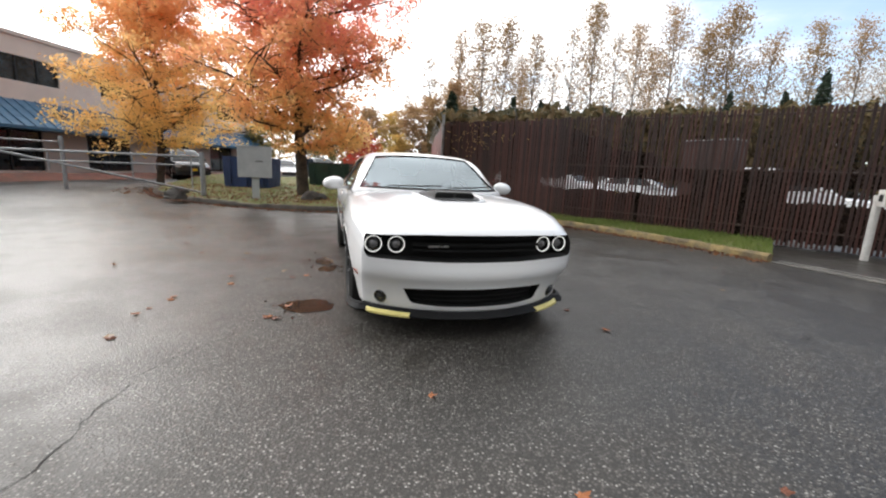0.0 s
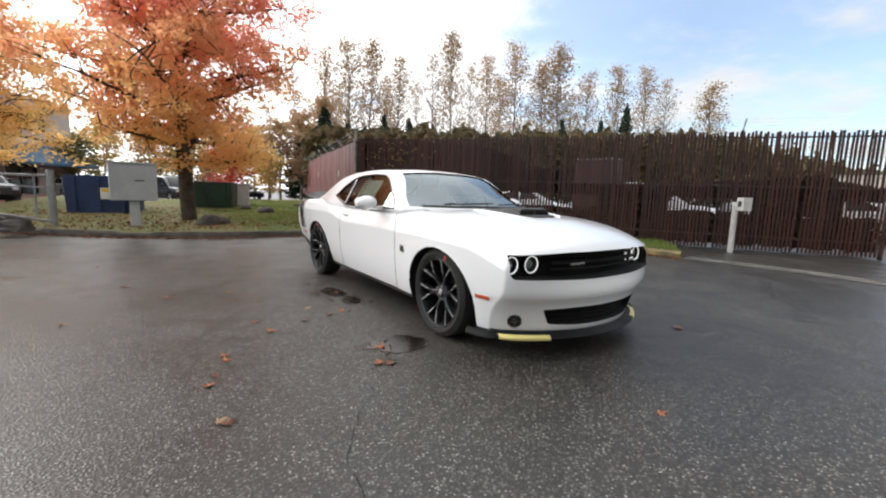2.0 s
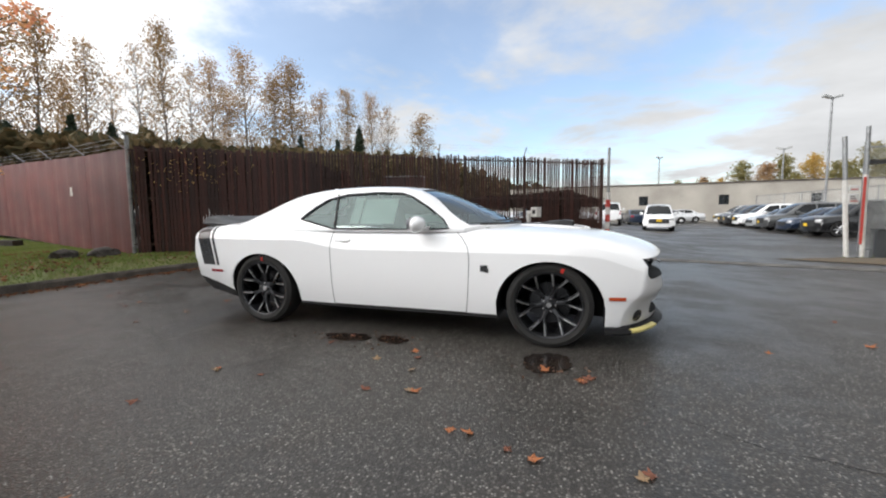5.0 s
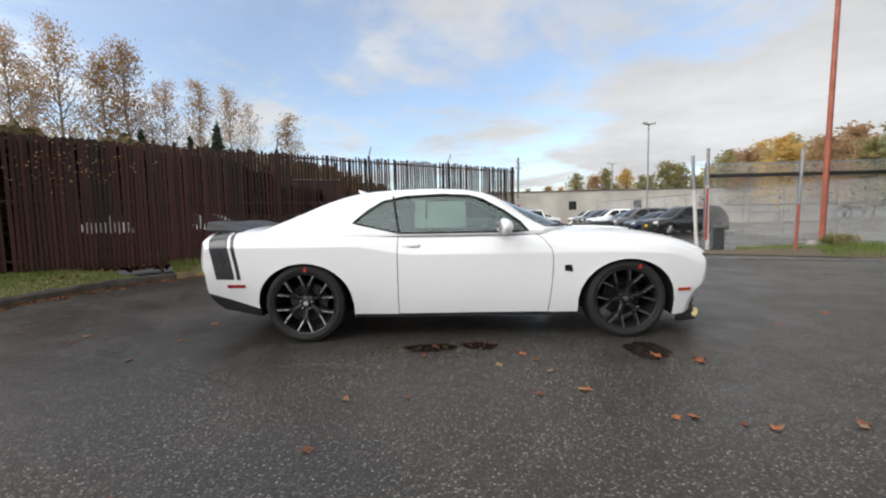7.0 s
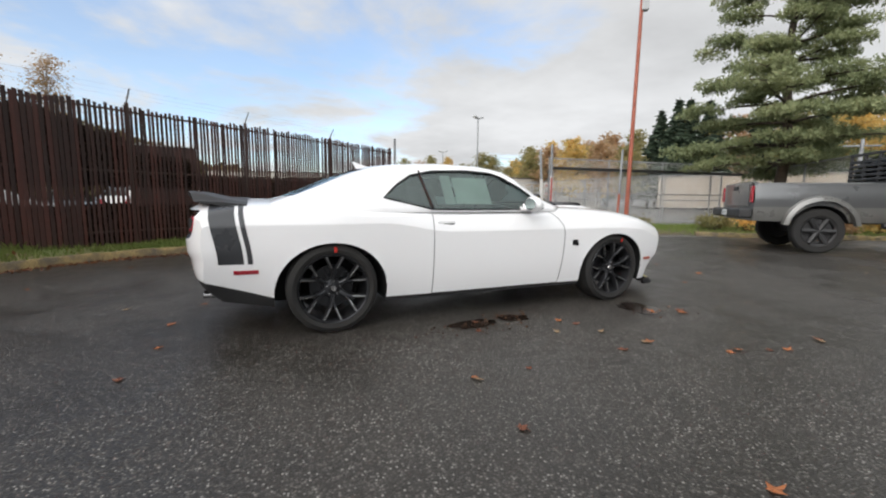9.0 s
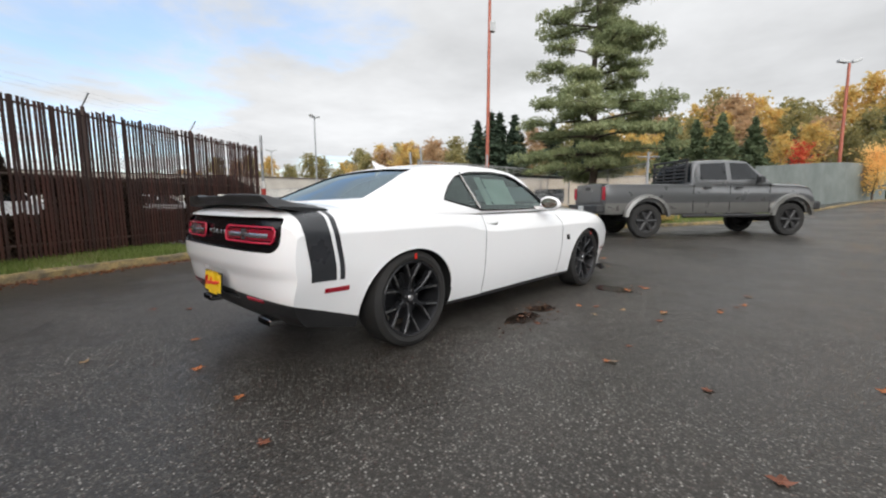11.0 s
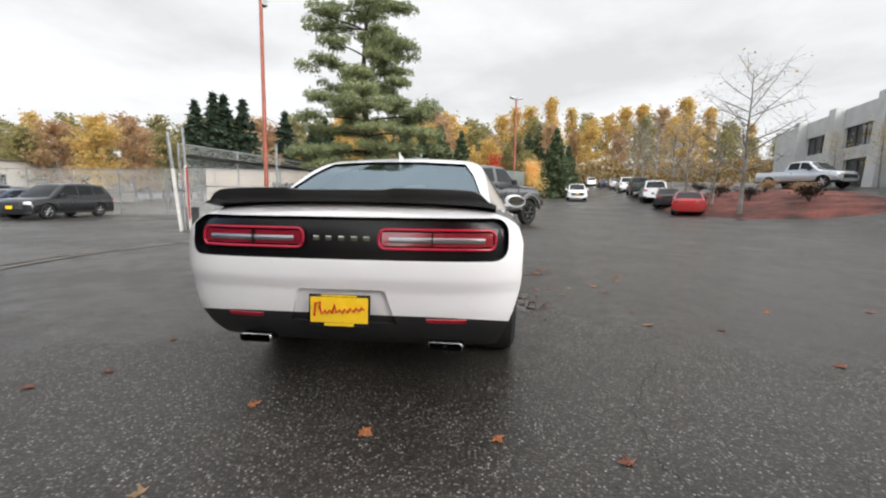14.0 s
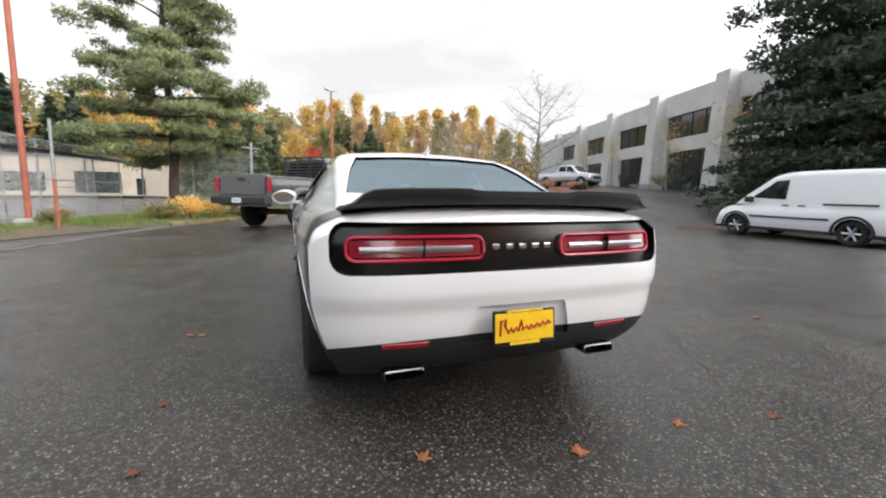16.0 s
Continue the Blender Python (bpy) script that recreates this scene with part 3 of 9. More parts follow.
tail_lean = curve_fn([(0.2, 0.33), (0.3, 0.19), (0.4, 0.085), (0.5, 0.032), (0.60, 0.015), (0.635, 0.011), (0.655, -0.005), (0.75, -0.012), (0.90, 0.005), (1.0, 0.03), (1.06, 0.07)])


def coupe_point(u, v, w):
    x = TAIL + (NOSE - TAIL) * u
    a = abs(v)
    rim = 0.0 if a < 0.8 else 0.045 * (1 - math.sqrt(max(0.0, 1 - ((a - 0.8) / 0.2) ** 2)))
    t = top_c(x) - shoulder(x) * a ** 2.2 - rim
    b = sill(x)
    c = min(crease(x), top_c(x) - shoulder(x) - 0.085)          # the shoulder crease, kicked up over the rear wheel
    z = b + (c - b) * w / 0.7 if w <= 0.7 else c + (t - c) * (w - 0.7) / 0.3
    d = z - c
    tuck = 0.30 * d + 1.2 * d * d if d > 0 else -0.02 * d - 0.3 * d ** 3
    y = v * (width(x) - tuck - 0.055 * smooth01(0.70, 0.30, z) * smooth01(-1.7, -2.45, x))
    front = max(0.0, (x - 1.5) / (NOSE - 1.5)) ** 1.5
    rear = max(0.0, (x + 1.6) / (TAIL + 1.6)) ** 1.5
    x -= front * ((0.120 + 0.135 * smooth01(0.66, 0.20, z)) * (abs(y) / 0.72) ** 2.1 + 0.22 * (abs(y) / 0.94) ** 18 + nose_lean(z))
    x += rear * (0.035 * (abs(y) / 0.8) ** 2 + 0.13 * (abs(y) / 0.92) ** 8 + tail_lean(z))
    return (x, y, z)


def edges_in(n, k=2.2):
    """Steps from -1 to 1, closer together at the ends."""
    return [math.copysign(1 - (1 - abs(s)) ** k, s) for s in (i / n * 2 - 1 for i in range(n + 1))]


us = steps((0, 0.02, 3), (0.02, 0.12, 9), (0.12, 0.34, 20), (0.34, 0.72, 24), (0.72, 0.92, 20), (0.92, 0.98, 8), (0.98, 1, 4))
ws = steps((0, 0.1, 3), (0.1, 0.66, 14), (0.66, 0.70, 3), (0.70, 0.74, 3), (0.74, 0.93, 6), (0.93, 1, 3))
bv, bf = shell_box(us, edges_in(30, 1.7), ws, coupe_point)
shell_mesh = link_mesh("body", bv, bf, PAINT, car, smooth=True)
body_tree = BVHTree.FromPolygons(bv, bf)


def on_side(x, z, s=-1, out=0.0):
    """The point of the body's flank at x, z on side s."""
    hit, nrm, _, _ = body_tree.ray_cast(Vector((x, s * 3, z)), Vector((0, -s, 0)))
    return (hit if hit else Vector((x, s * 0.93, z))) + Vector((0, s * out, 0))


def on_end(y, z, s=1, out=0.0):
    hit, nrm, _, _ = body_tree.ray_cast(Vector((s * 5, y, z)), Vector((-s, 0, 0)))
    return (hit if hit else Vector((s * 2.4, y, z))) + Vector((s * out, 0, 0))


def on_top(x, y, out=0.0):
    hit, nrm, _, _ = body_tree.ray_cast(Vector((x, y, 3)), Vector((0, 0, -1)))
    return (hit if hit else Vector((x, y, 1.0))) + Vector((0, 0, out))


def rounded(x0, x1, z0, z1, r, n=5):
    pts = []
    for cx, cz, a in ((x1 - r, z1 - r, 0), (x0 + r, z1 - r, 90), (x0 + r, z0 + r, 180), (x1 - r, z0 + r, 270)):
        for i in range(n + 1):
            t = radians(a + 90 * i / n)
            pts.append((cx + r * math.cos(t), cz + r * math.sin(t)))
    return pts


WHEEL_X, WHEEL_R = 1.473, 0.362
cutters = []
for wx, ar in ((WHEEL_X, 0.445), (-WHEEL_X, 0.445)):
    for s in (-1, 1):
        bm = bmesh.new()
        arch = [(wx + ar * math.cos(radians(a)), 0.345 + ar * 0.885 * math.sin(radians(a))) for a in range(0, 181, 6)] + [(wx - ar * 0.99, 0.1), (wx + ar * 0.99, 0.1)]
        prism(bm, arch, s * 0.55, s * 1.2)
        cutters.append((bm, BLACK_DEEP))
bm = bmesh.new()        # cabin
box(bm, (-1.35, -0.72, 0.55), (0.80, 0.72, 1.3))
cutters.append((bm, CABIN))


def slot(poly, depth, s):
    """A pocket with an outline in y, z whose floor follows the car's end."""
    ys = [p[0] for p in poly]
    lo_y, hi_y = min(ys), max(ys)
    n, m = 36, 4
    cols = []
    for i in range(n + 1):
        y = lo_y + (hi_y - lo_y) * (0.5 - 0.5 * math.cos(math.pi * i / n))
        yy = min(max(y, lo_y + 1e-4), hi_y - 1e-4)
        cross_z = []
        for a, b in zip(poly, poly[1:] + poly[:1]):
            if (a[0] <= yy) != (b[0] <= yy):
                cross_z.append(a[1] + (b[1] - a[1]) * (yy - a[0]) / (b[0] - a[0]))
        cols.append((yy, min(cross_z), max(cross_z)))
    vs, fs, k = [], [], m + 1
    for y, z0, z1 in cols:
        for q in range(k):
            z = z0 + (z1 - z0) * q / m
            e = on_end(y * 0.985, z, s)
            vs.append((e.x - s * depth, y, z))
        for q in range(k):
            vs.append((s * 3.0, y, z0 + (z1 - z0) * q / m))
    w = 2 * k
    for i in range(n):
        for q in range(m):
            a = i * w + q
            fs.append((a, a + 1, a + w + 1, a + w))
            a += k
            fs.append((a, a + w, a + w + 1, a + 1))
        a = i * w
        fs.append((a, a + w, a + w + k, a + k))
        fs.append((a + m, a + k + m, a + w + k + m, a + w + m))
    for a in (0, n * w):
        fs.append(tuple([a + q for q in range(k)] + [a + k + q for q in reversed(range(k))]))
    bm = bmesh.new()
    bv_ = [bm.verts.new(v) for v in vs]
    for f in fs:
        bm.faces.new([bv_[i] for i in f])
    return bm


def spread(poly, n=6):
    """More points along the edges of a polygon."""
    out = []
    for i, p in enumerate(poly):
        q = poly[(i + 1) % len(poly)]
        k = max(1, int(math.hypot(q[0] - p[0], q[1] - p[1]) / 0.08))
        out += [(p[0] + (q[0] - p[0]) * j / k, p[1] + (q[1] - p[1]) * j / k) for j in range(k)]
    return out


GRILLE = spread([(-0.838, 0.765), (-0.842, 0.64), (-0.82, 0.605), (-0.3, 0.59), (0.3, 0.59), (0.82, 0.605), (0.842, 0.64), (0.838, 0.765), (0.4, 0.785), (-0.4, 0.785)])
LOWER = spread([(-0.56, 0.375), (-0.50, 0.26), (-0.3, 0.245), (0.3, 0.245), (0.50, 0.26), (0.56, 0.375), (0.3, 0.385), (-0.3, 0.385)])
cutters.append((slot(GRILLE, 0.17, 1), BLACK_DEEP))
cutters.append((slot(LOWER, 0.10, 1), BLACK_DEEP))
TAILSLOT = spread(rounded(-0.83, 0.83, 0.785, 0.992, 0.07))
TAIL_BLACK = pbr("smoked_tail_panel", (0.005, 0.005, 0.006), rough=0.22, grain=0.05, bump=0, rvar=0.03, spec=0.35)
cutters.append((slot(TAILSLOT, 0.045, -1), TAIL_BLACK))
PLATEWELL = spread([(-0.225, 0.63), (-0.28, 0.45), (0.28, 0.45), (0.225, 0.63)])
cutters.append((slot(PLATEWELL, 0.024, -1), PAINT))
cut(shell_mesh, cutters)
finish(shell_mesh, car, True, 32)

# ---- the coupe's roof, glass, wheels ----
roof_z = curve_fn([(-1.95, 1.02), (-1.80, 1.075), (-1.5, 1.20), (-1.2, 1.325), (-0.95, 1.395), (-0.7, 1.425), (-0.35, 1.44), (0.0, 1.43), (0.22, 1.40), (0.45, 1.325), (0.75, 1.19), (1.0, 1.075), (1.12, 1.02)])


def cabin_point(u, v, w, shrink=0.0):
    x = -1.95 + 3.07 * u
    zt = roof_z(x) - shrink
    a = abs(v)
    half_top = 0.865 - (zt - 1.0) * 0.62
    crown = 0.028 * smooth01(1.0, 1.4, zt) * (1 - a * a)
    rim = 0.0 if a < 0.86 else 0.022 * (1 - math.sqrt(max(0.0, 1 - ((a - 0.86) / 0.14) ** 2)))
    zc = zt + crown - rim - 0.028 * smooth01(1.0, 1.4, zt)
    z = 0.97 + (zc - 0.97) * w
    half = (0.865 - (z - 1.0) * 0.62 - 0.02 * max(0, (z - 1.3) / 0.1) ** 2 if z > 1.0 else 0.865) - shrink
    taper = 0.10 * smooth01(-1.0, -1.95, x) + 0.03 * smooth01(0.5, 1.12, x)
    y = v * (half - taper)
    bow = smooth01(0.2, 1.0, x)
    x += 0.06 * bow * (1 - (y / 0.85) ** 2) - 0.06 - 0.34 * bow * a ** 3
    x -= 0.10 * smooth01(-0.9, -1.7, x) * (1 - (y / 0.8) ** 2) - 0.05 * smooth01(-0.9, -1.7, x)
    return (x, y, z)


cu, cvv, cw = steps((0, 1, 64)), edges_in(28, 1.5), steps((0, 1, 14))
gv, gf = shell_box(cu, cvv, cw, cabin_point, bottom=False)
cabin_tree = BVHTree.FromPolygons(gv, gf)
roof = link_mesh("roof", gv, gf, PAINT, car, smooth=True)
SIDE_GLASS = [(-1.03, 1.092), (-0.90, 1.205), (-0.76, 1.290), (-0.55, 1.335), (-0.2, 1.350), (0.06, 1.335), (0.18, 1.297), (0.37, 1.190), (0.52, 1.080), (0.585, 1.0), (0.4, 0.995), (-0.4, 0.995), (-0.61, 0.997)]
FRONT_GLASS = [(-0.765, 1.03), (-0.68, 1.16), (-0.545, 1.365), (-0.25, 1.392), (0.25, 1.392), (0.545, 1.365), (0.68, 1.16), (0.765, 1.03)]
REAR_GLASS = [(-0.675, 1.105), (-0.61, 1.25), (-0.535, 1.345), (-0.2, 1.362), (0.2, 1.362), (0.535, 1.345), (0.61, 1.25), (0.675, 1.105), (0, 1.085)]
cutters = []
for s in (-1, 1):
    bm = bmesh.new()
    prism(bm, SIDE_GLASS, s * 0.45, s * 1.2)
    cutters.append((bm, BLACK_GLOSS))
bm = bmesh.new()
prism(bm, FRONT_GLASS, 0.20, 2.0, "x")
cutters.append((bm, BLACK_GLOSS))
bm = bmesh.new()
prism(bm, REAR_GLASS, -0.95, -2.6, "x")
cutters.append((bm, BLACK_GLOSS))
cut(roof, cutters, solidify=0.028)
finish(roof, car, True, 32)


def inside(p, poly):
    r = False
    for i in range(len(poly)):
        (a, b), (c, d) = poly[i - 1], poly[i]
        if (b > p[1]) != (d > p[1]) and p[0] < (c - a) * (p[1] - b) / (d - b) + a:
            r = not r
    return r


def grown(poly, k):
    cx, cz = sum(p[0] for p in poly) / len(poly), sum(p[1] for p in poly) / len(poly)
    return [(cx + (x - cx) * (1 + k), cz + (z - cz) * (1 + k * 1.6)) for x, z in poly]


pv, pf = shell_box(cu, cvv, cw, lambda u, v, w: cabin_point(u, v, w, 0.012), bottom=False)


def pane(name, test, material, label=""):
    used, vs, fs = {}, [], []
    for f in pf:
        c = sum((Vector(pv[i]) for i in f), Vector()) / 4
        if test(c):
            g = []
            for i in f:
                if i not in used:
                    used[i] = len(vs)
                    vs.append(pv[i])
                g.append(used[i])
            fs.append(g)
    return tagged(link_mesh(name, vs, fs, material, car, smooth=True), label)


pane("windscreen", lambda c: c.x > 0.15 and inside((c.y, c.z), grown(FRONT_GLASS, 0.05)), SCREEN_GLASS)
pane("rear_window", lambda c: c.x < -0.85 and inside((c.y, c.z), grown(REAR_GLASS, 0.06)), DARK_GLASS)
for s in (-1, 1):
    pane("side_window", lambda c: c.y * s > 0.45 and -0.62 < c.x and inside((c.x, c.z), grown(SIDE_GLASS, 0.05)), GLASS)
    pane("quarter_window", lambda c: c.y * s > 0.45 and c.x <= -0.62 and inside((c.x, c.z), grown(SIDE_GLASS, 0.05)), GLASS)
    bm = bmesh.new()
    ring = []
    for x, z in spread(SIDE_GLASS):
        hit = cabin_tree.ray_cast(Vector((x, s * 3, z)), Vector((0, -s, 0)))[0]
        if hit:
            ring.append(hit)
    tube(bm, ring, 0.010, 5, closed=True)
    part("window_trim", bm, BLACK_GLOSS, car, smooth=True)
    bm = bmesh.new()
    tube(bm, [cabin_tree.ray_cast(Vector((-0.60 - 0.06 * (z - 1.0) / 0.3, s * 3, z)), Vector((0, -s, 0)))[0] - Vector((0, s * 0.006, 0)) for z in (1.01, 1.1, 1.2, 1.3, 1.335)], 0.013, 6)
    part("window_pillar", bm, BLACK_GLOSS, car, smooth=True)


def wheel(m):
    """A wide tyre on a dark split-spoke alloy; the local z axis points outwards."""
    w = new("wheel")
    w.parent, w.matrix_basis = car, m
    bm = bmesh.new()
    R, r = WHEEL_R, 0.283
    lathe(bm, [(r, -0.115), (r + 0.03, -0.128), (R - 0.035, -0.125), (R - 0.006, -0.105), (R, -0.07), (R, 0.07), (R - 0.006, 0.105), (R - 0.035, 0.125), (r + 0.035, 0.13), (r + 0.006, 0.118), (r - 0.004, 0.10)], 64)
    part("tyre", bm, RUBBER, w, smooth=True)
    bm = bmesh.new()
    lathe(bm, [(r, 0.112), (r - 0.004, 0.116), (r - 0.014, 0.112), (r - 0.022, 0.09), (r - 0.03, 0.03), (r - 0.035, -0.1), (r, -0.115)], 64)
    part("rim", bm, RIM_DARK, w, smooth=True)
    bm = bmesh.new()
    lathe(bm, [(0.0, 0.086), (0.03, 0.086), (0.034, 0.082), (0.036, 0.074), (0.075, 0.066), (0.08, 0.05), (0.08, 0.0), (0.0, 0.0)], 32)
    part("hub", bm, RIM_DARK, w, smooth=True)
    bm = bmesh.new()
    lathe(bm, [(0.0, 0.090), (0.022, 0.090), (0.025, 0.086)], 24)
    part("hub_cap", bm, CHROME, w, smooth=True)
    for k in range(6):
        turn = pose(0, 0, 0, 0, 0, 60 * k + 90)
        for name, path in (("spoke", ((0.05, 0, 0.020, 0.070), (0.095, 0, 0.016, 0.078), (0.130, 0, 0.017, 0.084))),
                           ("spoke_arm", ((0.118, 1.5, 0.011, 0.0835), (0.165, 7.5, 0.0105, 0.092), (0.225, 12.5, 0.011, 0.102), (0.271, 15.0, 0.014, 0.106))),
                           ("spoke_arm", ((0.118, -1.5, 0.011, 0.0830), (0.165, -7.5, 0.0105, 0.092), (0.225, -12.5, 0.011, 0.102), (0.271, -15.0, 0.014, 0.106)))):
            sec = []
            for rad, ang, hw, z in path:
                t = radians(ang)
                c, d = Vector((rad * math.cos(t), rad * math.sin(t), 0)), Vector((-math.sin(t), math.cos(t), 0))
                sec.append([c - d * hw * 1.25 + Vector((0, 0, z - 0.05)), c - d * hw + Vector((0, 0, z - 0.005)), c - d * hw * 0.6 + Vector((0, 0, z)), c + d * hw * 0.6 + Vector((0, 0, z)),
                            c + d * hw + Vector((0, 0, z - 0.005)), c + d * hw * 1.25 + Vector((0, 0, z - 0.05))])
            bm = bmesh.new()
            loft(bm, [[turn @ p for p in ring] for ring in sec])
            sp = part(name, bm, RIM_DARK, w)
            if name == "spoke_arm":
                bm = bmesh.new()
                loft(bm, [[turn @ (p + Vector((0, 0, 0.0015))) for p in (ring[2], ring[3])] for ring in sec[1:]], closed=False)
                part("spoke_face", bm, RIM_FACE, w, "machined spoke face")
    for k in range(5):
        bm = bmesh.new()
        a = radians(72 * k + 90)
        rod(bm, (0.055 * math.cos(a), 0.055 * math.sin(a), 0.05), (0.055 * math.cos(a), 0.055 * math.sin(a), 0.085), 0.010, 0.008, 6)
        part("wheel_nut", bm, CHROME, w)
    bm = bmesh.new()
    lathe(bm, [(0.0, -0.02), (0.175, -0.02), (0.18, -0.03), (0.18, -0.05), (0.0, -0.05)], 40)
    part("brake_disc", bm, RIM_DARK, w, "grey steel brake disc", smooth=True)
    bm = bmesh.new()
    box(bm, (-0.012, 0.296, 0.1275), (0.012, 0.338, 0.1300), 0.001)
    part("tyre_sticker", bm, INK_RED, w, "small red sticker on the tyre wall")
    return w


for x, roll in ((WHEEL_X, -20), (-WHEEL_X, -3)):
    wheel(Matrix.Translation((x, -0.79, WHEEL_R)) @ pose(0, 0, 0, 90, 0, 0) @ pose(0, 0, 0, 0, 0, roll))
    wheel(Matrix.Translation((x, 0.79, WHEEL_R)) @ pose(0, 0, 0, 90, 0, 180) @ pose(0, 0, 0, 0, 0, roll))

# ---- the coupe's panels, lamps and trim ----
def spread_open(line, n=4):
    return [(a[0] + (b[0] - a[0]) * k / n, a[1] + (b[1] - a[1]) * k / n) for a, b in zip(line, line[1:]) for k in range(n)] + [line[-1]]


VAL_A, VAL_N = Vector((-2.42, 0, 0.475)), Vector((0.18, 0, 0.55)).normalized()
slice_plane(shell_mesh, VAL_A, VAL_N, lambda c: c.x < -1.8)
split_off(shell_mesh, "rear_valance", lambda c, n: c.x < -1.86 and (c - VAL_A).dot(VAL_N) < 0, BLACK_MATT, car, "black lower rear valance")
slice_plane(shell_mesh, (0, 0, 0.248), (0, 0, 1), lambda c: abs(c.x) < 1.1)
for s in (-1, 1):
    split_off(shell_mesh, "side_sill", lambda c, n: abs(c.x) < 1.08 and c.z < 0.248 and c.y * s > 0, BLACK_MATT, car, "black side sill")
DOOR_X0, DOOR_X1 = -0.615, 0.79
for x in (DOOR_X0, DOOR_X1):
    slice_plane(shell_mesh, (x, 0, 0), (1, 0, 0), lambda c: abs(c.x - x) < 0.25 and abs(c.y) > 0.8)
for s in (-1, 1):
    door = split_off(shell_mesh, "door", lambda c, n: DOOR_X0 < c.x < DOOR_X1 and c.y * s > 0.80 and c.z > 0.25, None, car)
    handle_at = on_side(-0.49, 0.885, s)
    bm = bmesh.new()
    m = Matrix.Translation(handle_at) @ pose(0, 0, 0, s * 10, 0, 0)
    box(bm, (-0.085, -0.012, -0.016), (0.085, 0.016, 0.016), 0.007, m)
    part("door_handle", bm, PAINT, door, smooth=True)
    bm = bmesh.new()
    box(bm, (-0.075, -0.006, -0.026), (0.075, 0.010, -0.014), 0.003, m)
    part("handle_recess", bm, BLACK_MATT, door)
    for line in ([(DOOR_X0 + 0.05 * max(0, z - 0.85), z) for z in (0.25, 0.35, 0.5, 0.65, 0.8, 0.86, 0.92, 0.96)],
                 [(0.755, 0.25), (0.775, 0.4), (0.79, 0.6), (0.795, 0.75), (0.78, 0.84), (0.72, 0.92), (0.66, 0.965)],
                 [(-0.615, 0.25), (-0.3, 0.25), (0.2, 0.25), (0.755, 0.25)]):
        bm = bmesh.new()
        tube(bm, [on_side(x, z, s, -0.0005) for x, z in spread_open(line)], 0.0032, 5)
        part("door_seam", bm, BLACK_DEEP, car)
    # black lip of each arch
    for wx in (WHEEL_X, -WHEEL_X):
        bm = bmesh.new()
        tube(bm, [on_side(wx + 0.447 * math.cos(radians(a)), 0.345 + 0.447 * 0.885 * math.sin(radians(a)), s, -0.004) for a in range(4, 177, 6)], 0.007, 5)
        part("arch_lip", bm, PAINT, car, smooth=True)
    # side markers
    for name, x0, x1, z, mat in (("side_marker", 1.94, 2.07, 0.440, ORANGE_LENS), ("side_marker", -2.19, -2.02, 0.53, RED_LENS)):
        bm = bmesh.new()
        n = 6
        loft(bm, [[on_side(x0 + (x1 - x0) * i / n, z - 0.016, s, 0.001), on_side(x0 + (x1 - x0) * i / n, z - 0.013, s, 0.006), on_side(x0 + (x1 - x0) * i / n, z + 0.013, s, 0.006), on_side(x0 + (x1 - x0) * i / n, z + 0.016, s, 0.001)] for i in range(n + 1)], closed=False)
        part(name, bm, mat, car)
    bm = bmesh.new()
    q = on_side(0.93, 0.66, s)
    box(bm, (-0.035, -0.004, -0.028), (0.03, 0.004, 0.028), 0.002, Matrix.Translation(q))
    box(bm, (0.005, -0.006, -0.034), (0.038, 0.006, 0.004), 0.002, Matrix.Translation(q))
    part("fender_badge", bm, BLACK_GLOSS, car)

    # stripes wrapping the tail
    def wrap(x, deg):
        t = radians(deg)
        inner = Vector((x, s * 0.55, 0.80))
        way = Vector((0, s * math.cos(t), math.sin(t)))
        hit = body_tree.ray_cast(inner + way * 2, -way)[0]
        return (hit or inner + way * 0.38) + way * 0.0025
    for name, lo_x, hi_x, lean in (("wide_stripe", -2.335, -2.165, 0.05), ("thin_stripe", -2.14, -2.105, 0.05)):
        vs, fs = [], []
        rows, cols = 34, 6
        for i in range(rows + 1):
            deg = -31 + 114 * i / rows
            shift = lean * smooth01(30, -31, deg)
            for j in range(cols + 1):
                vs.append(wrap(lo_x + (hi_x - lo_x) * j / cols + shift, deg))
        k = cols + 1
        fs = [(i * k + j, i * k + j + 1, (i + 1) * k + j + 1, (i + 1) * k + j) for i in range(rows) for j in range(cols)]
        link_mesh(name, vs, fs, STRIPE, car, smooth=True)

    # mirror
    bm = bmesh.new()
    bmesh.ops.create_uvsphere(bm, u_segments=20, v_segments=12, radius=1.0)
    for v in bm.verts:
        p = v.co.copy()
        v.co = Vector((0.335 + 0.085 * p.x * (1 if p.x > 0 else 0.45), s * (1.02 + 0.115 * p.y), 1.045 + 0.072 * p.z - 0.01 * p.y))
    mir = part("door_mirror", bm, PAINT, car, smooth=True, sharp=None)
    bm = bmesh.new()
    loft(bm, [[(0.30, s * 0.855, 0.985), (0.40, s * 0.855, 0.985), (0.41, s * 0.855, 1.02), (0.30, s * 0.855, 1.02)], [(0.31, s * 0.95, 0.985), (0.38, s * 0.95, 0.985), (0.38, s * 0.95, 1.01), (0.31, s * 0.95, 1.01)],
              [(0.31, s * 1.0, 1.0), (0.37, s * 1.0, 1.0), (0.37, s * 1.0, 1.03), (0.31, s * 1.0, 1.03)]])
    part("mirror_stalk", bm, PAINT, mir)
    bm = bmesh.new()
    lathe(bm, [(0.0, 0.0), (0.95, 0.0), (1.0, 0.02)], 24, Matrix.Translation((0.293, s * 1.03, 1.045)) @ pose(0, 0, 0, 0, -90, 0) @ Matrix.Diagonal((0.055, 0.095, 0.3, 1)))
